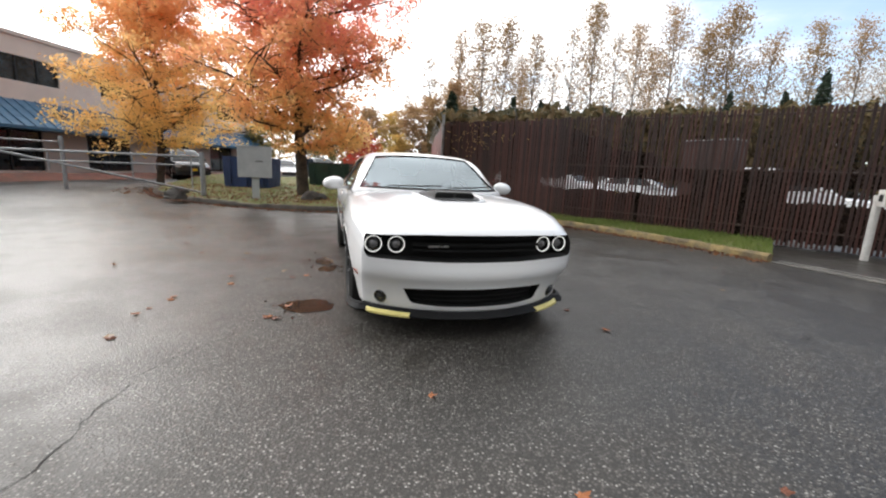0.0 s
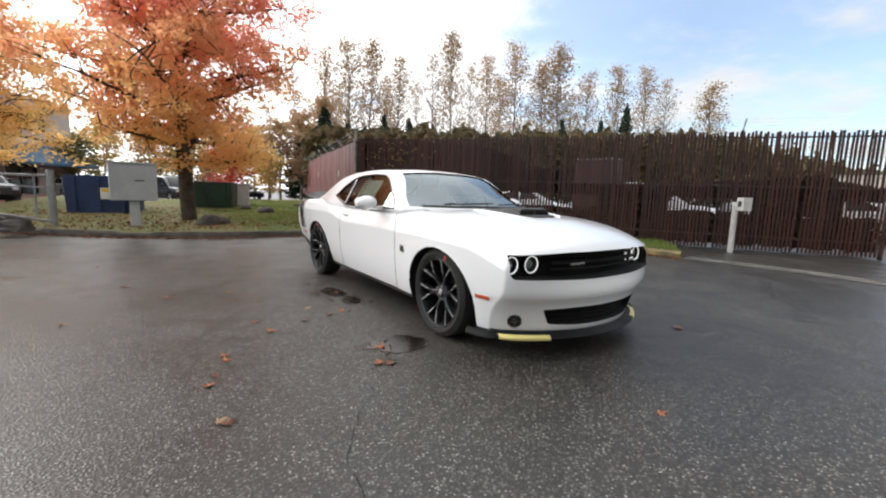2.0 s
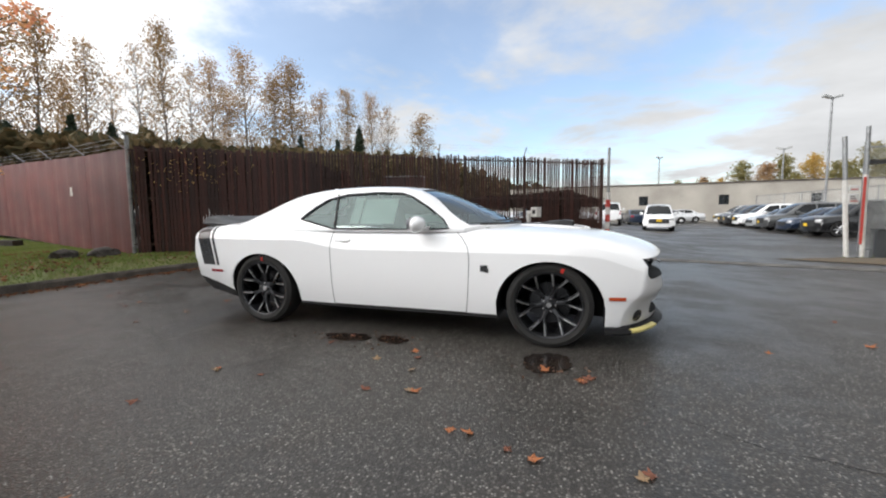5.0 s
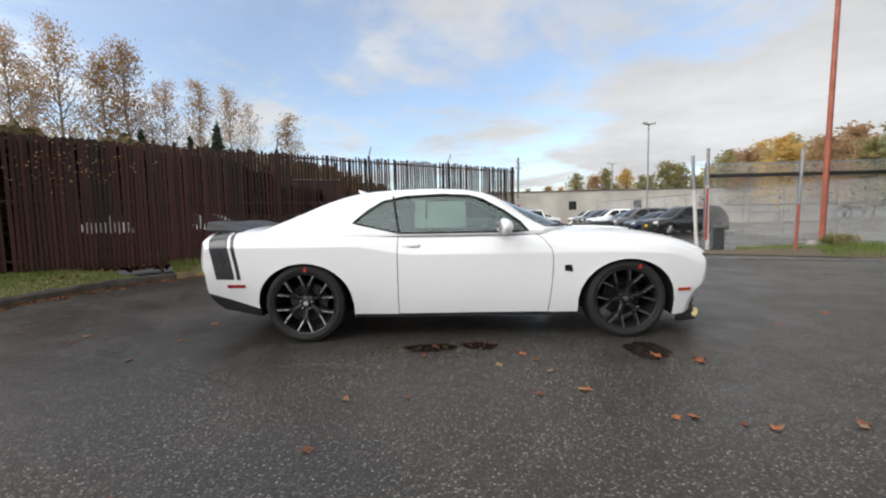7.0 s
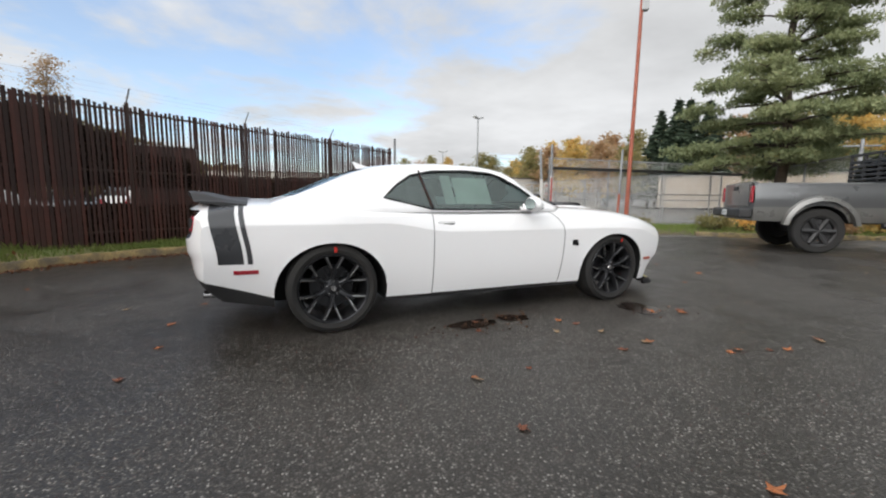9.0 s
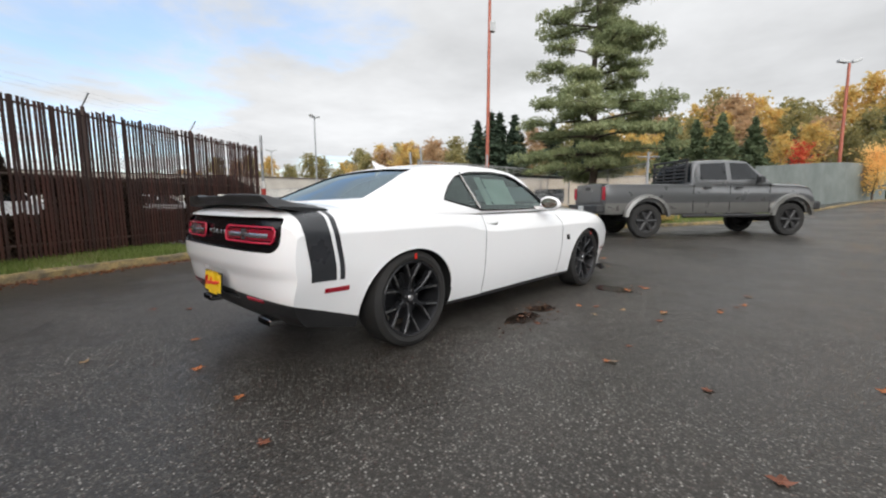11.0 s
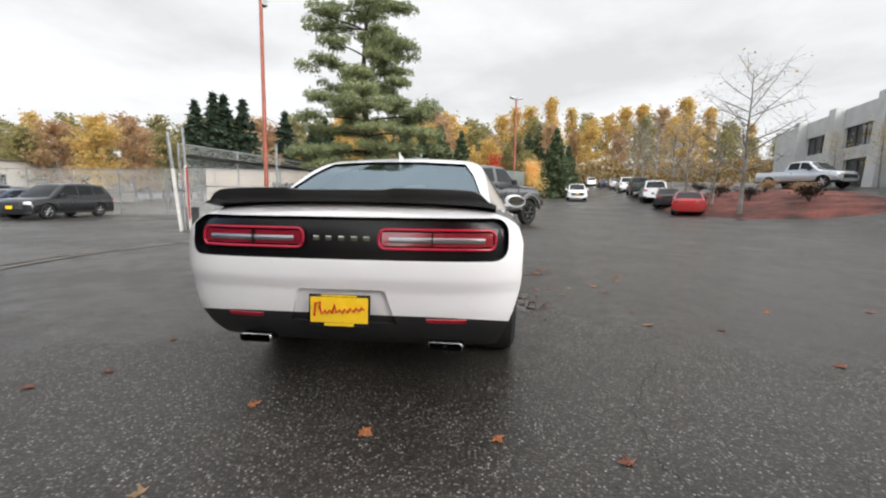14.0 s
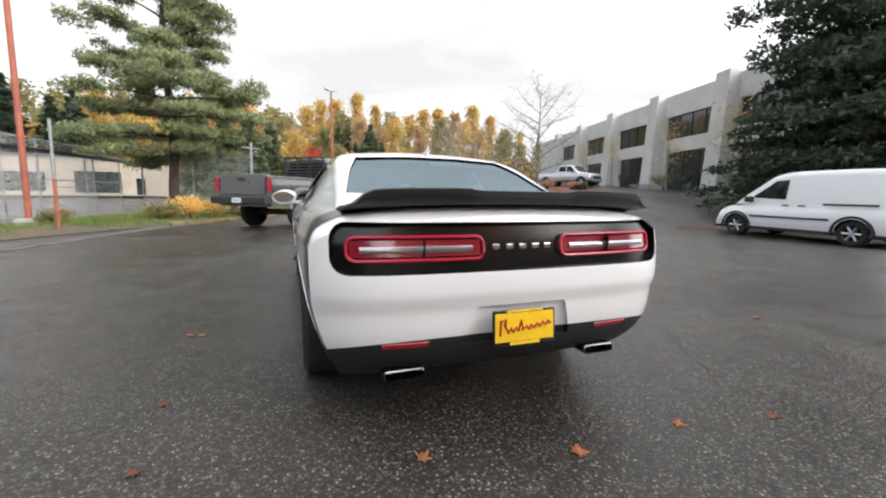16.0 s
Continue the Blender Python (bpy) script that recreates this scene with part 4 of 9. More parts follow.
    part("mirror_glass", bm, CHROME, mir, "mirror glass")

# nose
SPLITTER = pbr("satin_black_lip", (0.006, 0.006, 0.007), spec=0.25, rough=0.6, grain=0.15, bump=0.1)
FOG_LENS = pbr("smoked_lens", (0.06, 0.06, 0.065), rough=0.1, metal=0.5, grain=0.1, bump=0, coat=1.0)
SMOKED_RED = pbr("smoked_red_lens", (0.26, 0.012, 0.03), (0.20, 0.010, 0.022), rough=0.1, grain=0.05, bump=0, coat=1.0)
for s in (-1, 1):
    for y in (0.768, 0.602):
        q = on_end(s * y, 0.69, 1)
        at = Matrix.Translation((2.138 if y > 0.7 else 2.170, s * y, 0.685)) @ pose(0, 0, 0, 0, 90, s * 4) @ Matrix.Diagonal((0.85, 0.85, 1, 1))
        bm = bmesh.new()
        lathe(bm, [(0.085, -0.03), (0.085, 0.02), (0.080, 0.028), (0.066, 0.022), (0.060, -0.01), (0.048, -0.012)], 32, at)
        lamp = part("headlight", bm, BLACK_GLOSS, car, smooth=True)
        bm = bmesh.new()
        lathe(bm, [(0.065, 0.020), (0.066, 0.027), (0.069, 0.030), (0.073, 0.028), (0.075, 0.023)], 36, at)
        part("light_ring", bm, HALO, lamp, "lit white ring")
        bm = bmesh.new()
        lathe(bm, [(0.0, 0.016), (0.02, 0.014), (0.036, 0.006), (0.046, -0.008), (0.052, -0.014)], 28, at)
        part("lens", bm, CLEAR_LENS, lamp, smooth=True)
    q, q_n, _, _ = body_tree.ray_cast(Vector((5, s * 0.712, 0.285)), Vector((-1, 0, 0)))
    q_n = q_n if q_n.x > 0 else -q_n
    at = Matrix.Translation(q + q_n * 0.004) @ q_n.to_track_quat("Z", "Y").to_matrix().to_4x4()
    bm = bmesh.new()
    lathe(bm, [(0.052, -0.02), (0.052, 0.004), (0.047, 0.008), (0.040, 0.003), (0.0, 0.003)], 28, at)
    fog = part("fog_light", bm, BLACK_GLOSS, car, smooth=True)
    bm = bmesh.new()
    lathe(bm, [(0.0, 0.012), (0.016, 0.010), (0.026, 0.004)], 24, at)
    part("lens", bm, FOG_LENS, fog, smooth=True)
# grille bars
for z, dep in ((0.70, 0.08), (0.655, 0.09), (0.745, 0.09)):
    bm = bmesh.new()
    pts = [on_end(y, z, 1, -dep) for y in np.linspace(-0.5, 0.5, 15)]
    tube(bm, pts, 0.010 if z != 0.70 else 0.016, 6)
    part("grille_bar", bm, BLACK_DEEP, car, smooth=True)
for z in (0.28, 0.315, 0.35):
    bm = bmesh.new()
    tube(bm, [on_end(y, z, 1, -0.05) for y in np.linspace(-0.48, 0.48, 13)], 0.006, 5)
    part("grille_bar", bm, BLACK_DEEP, car, smooth=True)
bm = bmesh.new()
q = on_end(-0.33, 0.70, 1, -0.02)
box(bm, (-0.004, -0.075, -0.007), (0.004, 0.075, 0.007), 0.002, Matrix.Translation(q))
part("grille_emblem", bm, RIM_BRIGHT, car, "small dull silver emblem bar")


lip = [on_end(y, 0.27, 1) for y in np.linspace(0.0, 0.80, 22)]
lip = [(q.x, q.y) for q in lip] + [(2.085, 0.865), (2.03, 0.905), (1.97, 0.927), (1.91, 0.938)]


def lip_rings(profile, lo, hi, s):
    """Rings of a section (out, z) swept along the bumper's foot on side s."""
    rings = []
    for i in range(lo, hi):
        a, b = Vector((*lip[max(i - 1, 0)], 0)), Vector((*lip[min(i + 1, len(lip) - 1)], 0))
        d = (b - a).normalized()
        out = Vector((d.y, -d.x, 0))
        out = -out if out.x + out.y < 0 else out
        p = Vector((*lip[i], 0))
        out = out * (1 - 0.75 * smooth01(len(lip) - 7, len(lip) - 1, i))
        rings.append([Vector(((p + out * o).x, s * (p + out * o).y, z)) for o, z in profile])
    return rings


for s in (-1, 1):
    bm = bmesh.new()
    loft(bm, lip_rings([(-0.06, 0.212), (-0.004, 0.208), (0.012, 0.192), (0.048, 0.180), (0.056, 0.172), (0.046, 0.162), (-0.10, 0.162)], 0, len(lip), s))
    part("front_splitter", bm, SPLITTER, car, "black front lip splitter", smooth=True)
    bm = bmesh.new()
    loft(bm, lip_rings([(0.024, 0.190), (0.034, 0.188), (0.056, 0.182), (0.061, 0.172), (0.055, 0.157), (0.03, 0.157)], 13, 22, s))
    part("splitter_guard", bm, YELLOW, car, "yellow plastic splitter guard", smooth=True)

# bonnet scoop
scoop_at = on_top(1.52, 0)
bm = bmesh.new()
base_line = [(1.16, 0.16), (1.22, 0.235), (1.40, 0.265), (1.60, 0.255), (1.70, 0.215), (1.745, 0.13)]
loft(bm, [[on_top(x, -w, 0.001), on_top(x, -w * 0.94, 0.010), on_top(x, 0, 0.010), on_top(x, w * 0.94, 0.010), on_top(x, w, 0.001), on_top(x, 0, -0.03)] for x, w in base_line])
scoop = part("bonnet_scoop", bm, BLACK_MATT, car, "satin black raised bonnet scoop on a flat base", smooth=True)
bm = bmesh.new()
loft(bm, [[Vector((x, y * w, scoop_at.z + z)) for y, z in prof] for x, w, prof in (
    (1.26, 0.20, [(-1, -0.01), (-0.9, 0.014), (0.9, 0.014), (1, -0.01), (0, -0.03)]),
    (1.40, 0.195, [(-1, -0.015), (-0.88, 0.044), (0.88, 0.044), (1, -0.015), (0, -0.04)]),
    (1.56, 0.185, [(-1, -0.02), (-0.92, 0.056), (0.92, 0.056), (1, -0.02), (0, -0.05)]),
    (1.64, 0.180, [(-1, -0.025), (-0.92, 0.046), (0.92, 0.046), (1, -0.025), (0, -0.05)]))])
part("scoop_pod", bm, BLACK_MATT, scoop)
for s in (-1, 1):
    bm = bmesh.new()
    box(bm, (1.632, min(s * 0.015, s * 0.18), scoop_at.z - 0.01), (1.644, max(s * 0.015, s * 0.18), scoop_at.z + 0.034), 0.004)
    part("scoop_mouth", bm, BLACK_DEEP, scoop)
    bm = bmesh.new()
    pts = [on_top(x, s * y, 0.003) for x, y in ((1.15, 0.30), (1.35, 0.305), (1.55, 0.295), (1.72, 0.25), (1.80, 0.15))]
    tube(bm, pts, [0.006, 0.015, 0.017, 0.014, 0.006], 6)
    part("bonnet_ridge", bm, PAINT, car, smooth=True)
bm = bmesh.new()
tube(bm, [cabin_tree.ray_cast(Vector((4, y, 1.040)), Vector((-1, 0, 0)))[0] + Vector((0.01, 0, -0.005)) for y in np.linspace(-0.68, 0.68, 17)], 0.016, 6)
part("cowl", bm, BLACK_MATT, car, "black windscreen cowl", smooth=True)
for y in (-0.5, 0.1):
    bm = bmesh.new()
    pts = []
    for k in range(7):
        yy = y + 0.55 * k / 6
        h = cabin_tree.ray_cast(Vector((4, yy, 1.055 + 0.012 * k / 6)), Vector((-1, 0, 0)))[0]
        pts.append(h + Vector((0.012, 0, 0.008)))
    tube(bm, pts, 0.007, 5)
    part("wiper", bm, BLACK_MATT, car)

# tail
DULL_CHROME = pbr("dull_chrome", (0.32, 0.32, 0.325), rough=0.25, metal=1.0, grain=0.05, bump=0)


def lamp_ring(y0, y1, z0, z1, r, depth):
    return [on_end(y, z, -1, -depth) for y, z in spread(rounded(y0, y1, z0, z1, r, 6))]


for s in (-1, 1):
    y0, y1 = sorted((s * 0.195, s * 0.765))
    bm = bmesh.new()
    tube(bm, [on_end(y, z, -1, -0.026) for y, z in spread(rounded(y0, y1, 0.838, 0.932, 0.034, 6))], 0.0070, 8, closed=True)
    tl = part("tail_lamp", bm, RED_LIT, car, "lit red tail lamp ring", smooth=True)
    bm = bmesh.new()
    ys_ = np.linspace(y0 + 0.012, y1 - 0.012, 12)
    loft(bm, [[on_end(y, z, -1, -0.032) for z in np.linspace(0.852, 0.918, 5)] for y in ys_], closed=False)
    part("lens", bm, SMOKED_RED, tl, smooth=True)
    bm = bmesh.new()
    loft(bm, [[on_end(y, z, -1, -0.028 + 0.006 * math.sin(3.14 * (z - 0.866) / 0.03)) for z in np.linspace(0.868, 0.894, 5)] for y in np.linspace(y0 + 0.05, y1 - 0.05, 12)], closed=False)
    part("clear_strip", bm, CLEAR_LENS, tl, "pale clear lens strip", smooth=True)
    bm = bmesh.new()
    ym = (y0 + y1) / 2 - s * 0.02
    q = on_end(ym, 0.9, -1)
    box(bm, (q.x + 0.004, ym - 0.0025, 0.85), (q.x + 0.045, ym + 0.0025, 0.92))
    part("lens_joint", bm, BLACK_GLOSS, tl)
    # reflectors, exhausts
    bm = bmesh.new()
    loft(bm, [[on_end(s * y, z, -1, o) for z, o in ((0.458, 0.0), (0.462, 0.005), (0.482, 0.005), (0.486, 0.0))] for y in np.linspace(0.43, 0.63, 8)], closed=False)
    part("reflector", bm, RED_LENS, car, "red bumper reflector")
    bm = bmesh.new()
    ring = rounded(-0.092, 0.092, -0.024, 0.024, 0.018, 4)
    ring_in = rounded(-0.087, 0.087, -0.019, 0.019, 0.014, 4)
    loft(bm, [[(x, s * 0.52 + a, 0.322 + b) for a, b in r_] for x, r_ in ((-2.26, ring), (-2.42, ring), (-2.425, ring_in), (-2.30, ring_in))])
    ex = part("exhaust_tip", bm, DULL_CHROME, car, "rectangular chrome exhaust tip")
    bm = bmesh.new()
    box(bm, (-2.31, s * 0.52 - 0.088, 0.312), (-2.30, s * 0.52 + 0.088, 0.348))
    part("exhaust_bore", bm, BLACK_DEEP, ex)
for k in range(5):
    bm = bmesh.new()
    y = 0.13 - 0.065 * k
    q = on_end(y, 0.883, -1, -0.038)
    box(bm, (-0.004, -0.017, -0.012), (0.004, 0.017, 0.012), 0.0035, Matrix.Translation(q))
    part("tail_emblem", bm, CHROME, car, "small chrome emblem block")
bm = bmesh.new()
ys = np.linspace(-0.765, 0.765, 41)


def wing(y):
    a = abs(y) / 0.765
    drop = 0.022 * a ** 8 + 0.008 * a * a
    lip = 0.0 if a < 0.28 else 0.010 * smooth01(0.28, 0.34, a)
    end = smooth01(1.0, 0.86, a)
    deck = on_top(-2.30, y * 0.98).z
    base = on_top(-2.30, 0).z + -0.010 - 0.022 * a ** 3
    xb = -2.52 + 0.10 * a ** 3
    z = 1.122 - drop + lip
    return [Vector((xb + 0.03, y, base + 0.0 * end)), Vector((xb, y, base + 0.004 + (z - base) * 0.45 * end)), Vector((xb - 0.004, y, base + (z - base) * max(end, 0.12))), Vector((xb + 0.03, y, base + (z - base) * max(end, 0.12) + 0.004)),
            Vector((-2.24, y, base + 0.022 * max(end, 0.2))), Vector((-2.08, y, on_top(-2.08, y * 0.98).z + 0.004)), Vector((-2.08, y, deck - 0.03))]


loft(bm, [wing(y) for y in ys])
part("rear_spoiler", bm, BLACK_MATT, car, "matt black boot spoiler", smooth=True)
plate = on_end(0, 0.53, -1)
bm = bmesh.new()
pm = Matrix.Translation((-2.535, 0, 0.528)) @ pose(0, 0, 0, 0, 4, 0)
box(bm, (-0.006, -0.158, -0.080), (0.004, 0.158, 0.080), 0.004, pm)
pl = part("plate_frame", bm, BLACK_GLOSS, car, "black plate frame", smooth=False)
bm = bmesh.new()
box(bm, (-0.009, -0.148, -0.062), (-0.0062, 0.148, 0.066), 0.001, pm)
part("plate", bm, PLATE_YELLOW, pl, "yellow dealer plate with a red scrawl")
for y0, y1, z0, z1 in ((-0.09, 0.09, 0.069, 0.077), (-0.075, 0.075, -0.078, -0.064)):
    bm = bmesh.new()
    box(bm, (-0.0085, y0, z0), (-0.0062, y1, z1), 0.0, pm)
    part("printed_bar", bm, PLATE_YELLOW, pl)
scrawl = [(0.125, -0.03), (0.12, 0.035), (0.095, 0.04), (0.10, 0.012), (0.085, -0.02), (0.07, 0.0), (0.06, -0.018), (0.045, 0.002), (0.035, -0.016), (0.02, 0.03), (0.012, -0.012), (-0.005, 0.004), (-0.02, -0.012), (-0.03, 0.008),
          (-0.045, -0.008), (-0.06, 0.012), (-0.075, -0.004), (-0.09, 0.016), (-0.105, 0.0), (-0.118, 0.02), (-0.13, 0.006)]
bm = bmesh.new()
tube(bm, [pm @ Vector((-0.011, y, z)) for y, z in scrawl], 0.0058, 5)
part("scrawl", bm, INK_RED, pl, "red scrawled mark")
bm = bmesh.new()
loft(bm, [[(-1.08, -0.012, 1.36), (-1.08, 0.012, 1.36), (-0.90, 0.010, 1.39), (-0.90, -0.010, 1.39)], [(-1.12, -0.005, 1.418), (-1.12, 0.005, 1.418), (-1.05, 0.004, 1.422), (-1.05, -0.004, 1.422)], [(-1.135, -0.002, 1.445), (-1.135, 0.002, 1.445), (-1.11, 0.002, 1.447), (-1.11, -0.002, 1.447)]])
part("roof_aerial", bm, PAINT, car)

# cabin
bm = bmesh.new()
box(bm, (0.45, -0.70, 0.70), (0.95, 0.70, 1.02), 0.06)
part("dashboard", bm, CABIN, car)
for s in (-1, 1):
    bm = bmesh.new()
    box(bm, (-0.35, s * 0.37 - 0.25, 0.56), (0.20, s * 0.37 + 0.25, 0.74), 0.05)
    seat = part("front_seat", bm, CABIN, car)
    bm = bmesh.new()
    box(bm, (-0.08, -0.25, 0.0), (0.08, 0.25, 0.60), 0.06, Matrix.Translation((-0.38, s * 0.37, 0.66)) @ pose(0, 0, 0, 0, -20, 0))
    part("backrest", bm, CABIN, seat)
    bm = bmesh.new()
    box(bm, (-0.06, -0.13, 0.0), (0.05, 0.13, 0.19), 0.04, Matrix.Translation((-0.60, s * 0.37, 1.22)) @ pose(0, 0, 0, 0, -14, 0))
    part("headrest", bm, CABIN, seat)
bm = bmesh.new()
box(bm, (-1.28, -0.62, 0.58), (-0.95, 0.62, 1.12), 0.07)
part("rear_seat", bm, CABIN, car)
bm = bmesh.new()
tube(bm, [(0.36 + 0.06 * math.sin(a), 0.37 + 0.18 * math.cos(a), 0.98 + 0.17 * math.sin(a)) for a in np.linspace(0, 6.283, 25)[:-1]], 0.014, 6, closed=True)
part("steering_wheel", bm, CABIN, car, smooth=True)
for x0, x1, z1 in ((-0.46, -0.36, 1.30), (-0.345, 0.02, 1.285)):
    bm = bmesh.new()
    vsq = [cabin_tree.ray_cast(Vector((x, -3, z)), Vector((0, 1, 0)))[0] + Vector((0, 0.03, 0)) for x, z in ((x0, 1.04), (x1, 1.04), (x1, z1), (x0, z1))]
    bm.faces.new([bm.verts.new(v) for v in vsq])
    part("window_sticker", bm, PAPER, car, "white price sheet inside the side window")

# ---- slatted fence and its yard gate ----
fence = thing("slatted_fence", "tall dark brown slatted chain-link fence with weathered slats and barbed wire", "fence", kind="structure")
FENCE_L = (FENCE_B - FENCE_A).length
fence_out = Vector((fence_way.y, -fence_way.x, 0))      # towards the lot


def fence_foot(s):
    p = FENCE_A + fence_way * s
    return 0.20 * smooth01(9.0, 0.0, s)


rnd = random.Random(11)
slat_shapes = []
for k in range(6):
    bm = bmesh.new()
    h = 2.0
    box(bm, (-0.5, -0.006, 0.0), (0.5, 0.006, 1.0))
    for v in bm.verts:
        v.co.z += (rnd.uniform(-0.006, 0.006) if v.co.z > 0.5 else 0)
    me = bpy.data.meshes.new("slat")
    bm.to_mesh(me)
    bm.free()
    me.materials.append(SLAT)
    slat_shapes.append(me)
turn_fence = math.degrees(math.atan2(fence_way.y, fence_way.x))


def slat(s, width, top, depth, foot=None):
    p = FENCE_A + fence_way * s + fence_out * depth
    z0 = (fence_foot(s) + 0.04) if foot is None else foot
    ob = new("slat", rnd.choice(slat_shapes))
    ob.parent = fence
    ob.matrix_basis = pose(p.x, p.y, z0, 0, rnd.uniform(-0.35, 0.35), turn_fence + rnd.uniform(-6, 6)) @ Matrix.Diagonal((width, 1, top - z0, 1))


s = 0.12
while s < FENCE_L - 0.08:
    dense = s < 4.35
    top = 2.76 + rnd.uniform(-0.03, 0.03) + (0.03 if s > 8 else 0)
    if dense:
        if rnd.random() > 0.006:
            slat(s, rnd.uniform(0.054, 0.066), top - rnd.choice((0, 0, 0, 0.04)), 0.0)
        s += 0.072
    else:
        if rnd.random() > 0.03:
            slat(s, rnd.uniform(0.043, 0.051), top, 0.0)
        s += 0.078
# posts, rails, barbed wire on leaning arms
bm = bmesh.new()
DARK_STEEL = pbr("brown_painted_steel", (0.05, 0.028, 0.022), (0.07, 0.045, 0.035), rough=0.6, grain=0.3)
for k, s in enumerate((0.0, 2.7, 5.19, 7.66, 10.42, 13.3)):
    p = FENCE_A + fence_way * s - fence_out * 0.05
    first, last = k == 0, k == 5
    bm = bmesh.new()
    rod(bm, (p.x, p.y, -0.1), (p.x, p.y, 3.02 if first else 2.85), 0.045 if first or last else 0.035)
    part("post", bm, GALV if first else DARK_STEEL, fence, "galvanised corner post" if first else "")
    if not last:
        bm = bmesh.new()
        a = Vector((p.x, p.y, 2.85))
        rod(bm, a, a + fence_out * 0.16 + Vector((0, 0, 0.24)), 0.014)
        part("wire_arm", bm, GALV, fence)
for h, back in ((0.35, 0.03), (1.55, 0.03), (2.68, 0.03)):
    bm = bmesh.new()
    a, b = FENCE_A - fence_out * back, FENCE_B - fence_out * back
    rod(bm, (a.x, a.y, h + (0.1 if h < 1 else 0)), (b.x, b.y, h), 0.021, seg=8)
    part("rail", bm, DARK_STEEL, fence)
for k in range(3):
    bm = bmesh.new()
    pts = []
    for i in range(26):
        q = FENCE_A + fence_way * (FENCE_L * 0.97 * i / 25) + fence_out * (0.04 + 0.055 * k)
        pts.append((q.x, q.y, 2.93 + 0.07 * k + 0.025 * noise.noise((i * 0.7, k, 0))))
    tube(bm, pts, 0.0012, 3)
    part("barbed_wire", bm, GALV, fence)
# diagonal link wires
bm = bmesh.new()
vs, fs = [], []
for sgn in (-1, 1):
    s = -2.6
    while s < FENCE_L + 2.6:
        a, b = s, s + 2.55 * sgn
        lo_t, hi_t = 0.0, 1.0
        p, q = FENCE_A + fence_way * min(max(a, 0), FENCE_L), FENCE_A + fence_way * min(max(b, 0), FENCE_L)
        za = 0.2 + 2.55 * (min(max(a, 0), FENCE_L) - a) / (b - a)
        zb = 0.2 + 2.55 * (min(max(b, 0), FENCE_L) - a) / (b - a)
        if 0 <= za <= 2.76 and 0 <= zb <= 2.76 and abs(za - zb) > 0.05 and s > 6.0:
            k = len(vs)
            o = fence_out * 0.012
            up_ = Vector((0, 0, 0.003))
            vs += [p + o + Vector((0, 0, za)) - up_, p + o + Vector((0, 0, za)) + up_, q + o + Vector((0, 0, zb)) + up_, q + o + Vector((0, 0, zb)) - up_]
            fs.append((k, k + 1, k + 2, k + 3))
        s += 0.088
bm.free()
tagged(link_mesh("link_wire", vs, fs, DARK_STEEL, fence), kind="stuff")
# dark locker standing behind the fence
locker = thing("storage_locker", "tall dark brown sheet storage locker behind the fence", "locker", pose(-4.95, 9.0, 0, 0, 0, 15.4))
LOCKER = pbr("dark_brown_board", (0.040, 0.017, 0.013), (0.028, 0.013, 0.011), rough=0.65, scale=1.5, fine=40, grain=0.3, bump=0.2)
bm = bmesh.new()
box(bm, (0, 0, 0.0), (1.36, 0.6, 2.40), 0.01)
part("body", bm, LOCKER, locker)
for x0 in (0.03, 0.69):
    bm = bmesh.new()
    box(bm, (x0, -0.02, 0.08), (x0 + 0.64, -0.001, 2.34), 0.006)
    part("door", bm, LOCKER, locker)
bm = bmesh.new()
box(bm, (-0.02, -0.03, 2.40), (1.38, 0.62, 2.43), 0.004)
part("roof", bm, GALV, locker, "grey metal roof edge")

# the oxide-red sheet fence running back from the corner
sheet_fence = thing("sheet_fence", "oxide-red sheet panel fence topped with barbed wire arms", "fence", kind="structure")
red_way = Vector((-0.974, 0.225, 0)).normalized()
red_turn = math.degrees(math.atan2(red_way.y, red_way.x))


def red_foot(s):
    return 0.2 + 0.25 * smooth01(0, 11, s) + 0.8 * smooth01(8, 48, s)


s = 0.04
while s < 48:
    p = FENCE_A + red_way * s
    z0, z1 = red_foot(s), red_foot(s + 2.4)
    bm = bmesh.new()
    n = 12
    vs_ = []
    for i in range(n + 1):
        off = 0.018 * (1 if (i % 4) in (1, 2) else 0)
        vs_.append(((i / n) * 2.38, off))
    rings = [[(x0, y0 - 0.006, z0 + (z1 - z0) * x0 / 2.38), (x0, y0 + 0.006, z0 + (z1 - z0) * x0 / 2.38), (x0, y0 + 0.006, z0 + 2.5 + (z1 - z0) * x0 / 2.38), (x0, y0 - 0.006, z0 + 2.5 + (z1 - z0) * x0 / 2.38)] for x0, y0 in vs_]
    loft(bm, rings)
    ob = part("sheet_panel", bm, RED_PANEL, sheet_fence)
    ob.matrix_basis = pose(p.x, p.y, 0, 0, 0, red_turn)
    bm = bmesh.new()
    q = Vector((p.x, p.y, z0 + 2.5))
    rod(bm, q, q + Vector((0, 0, 0.05)) + Vector((-0.3, -0.15, 0.25)), 0.014, seg=6)
    part("wire_arm", bm, GALV, sheet_fence)
    s += 2.4
for k in range(3):
    bm = bmesh.new()
    tube(bm, [tuple(FENCE_A + red_way * t + Vector((-0.1 * k, -0.05 * k, red_foot(t) + 2.58 + 0.08 * k))) for t in np.linspace(0, 48, 24)], 0.005, 3)
    part("barbed_wire", bm, GALV, sheet_fence)
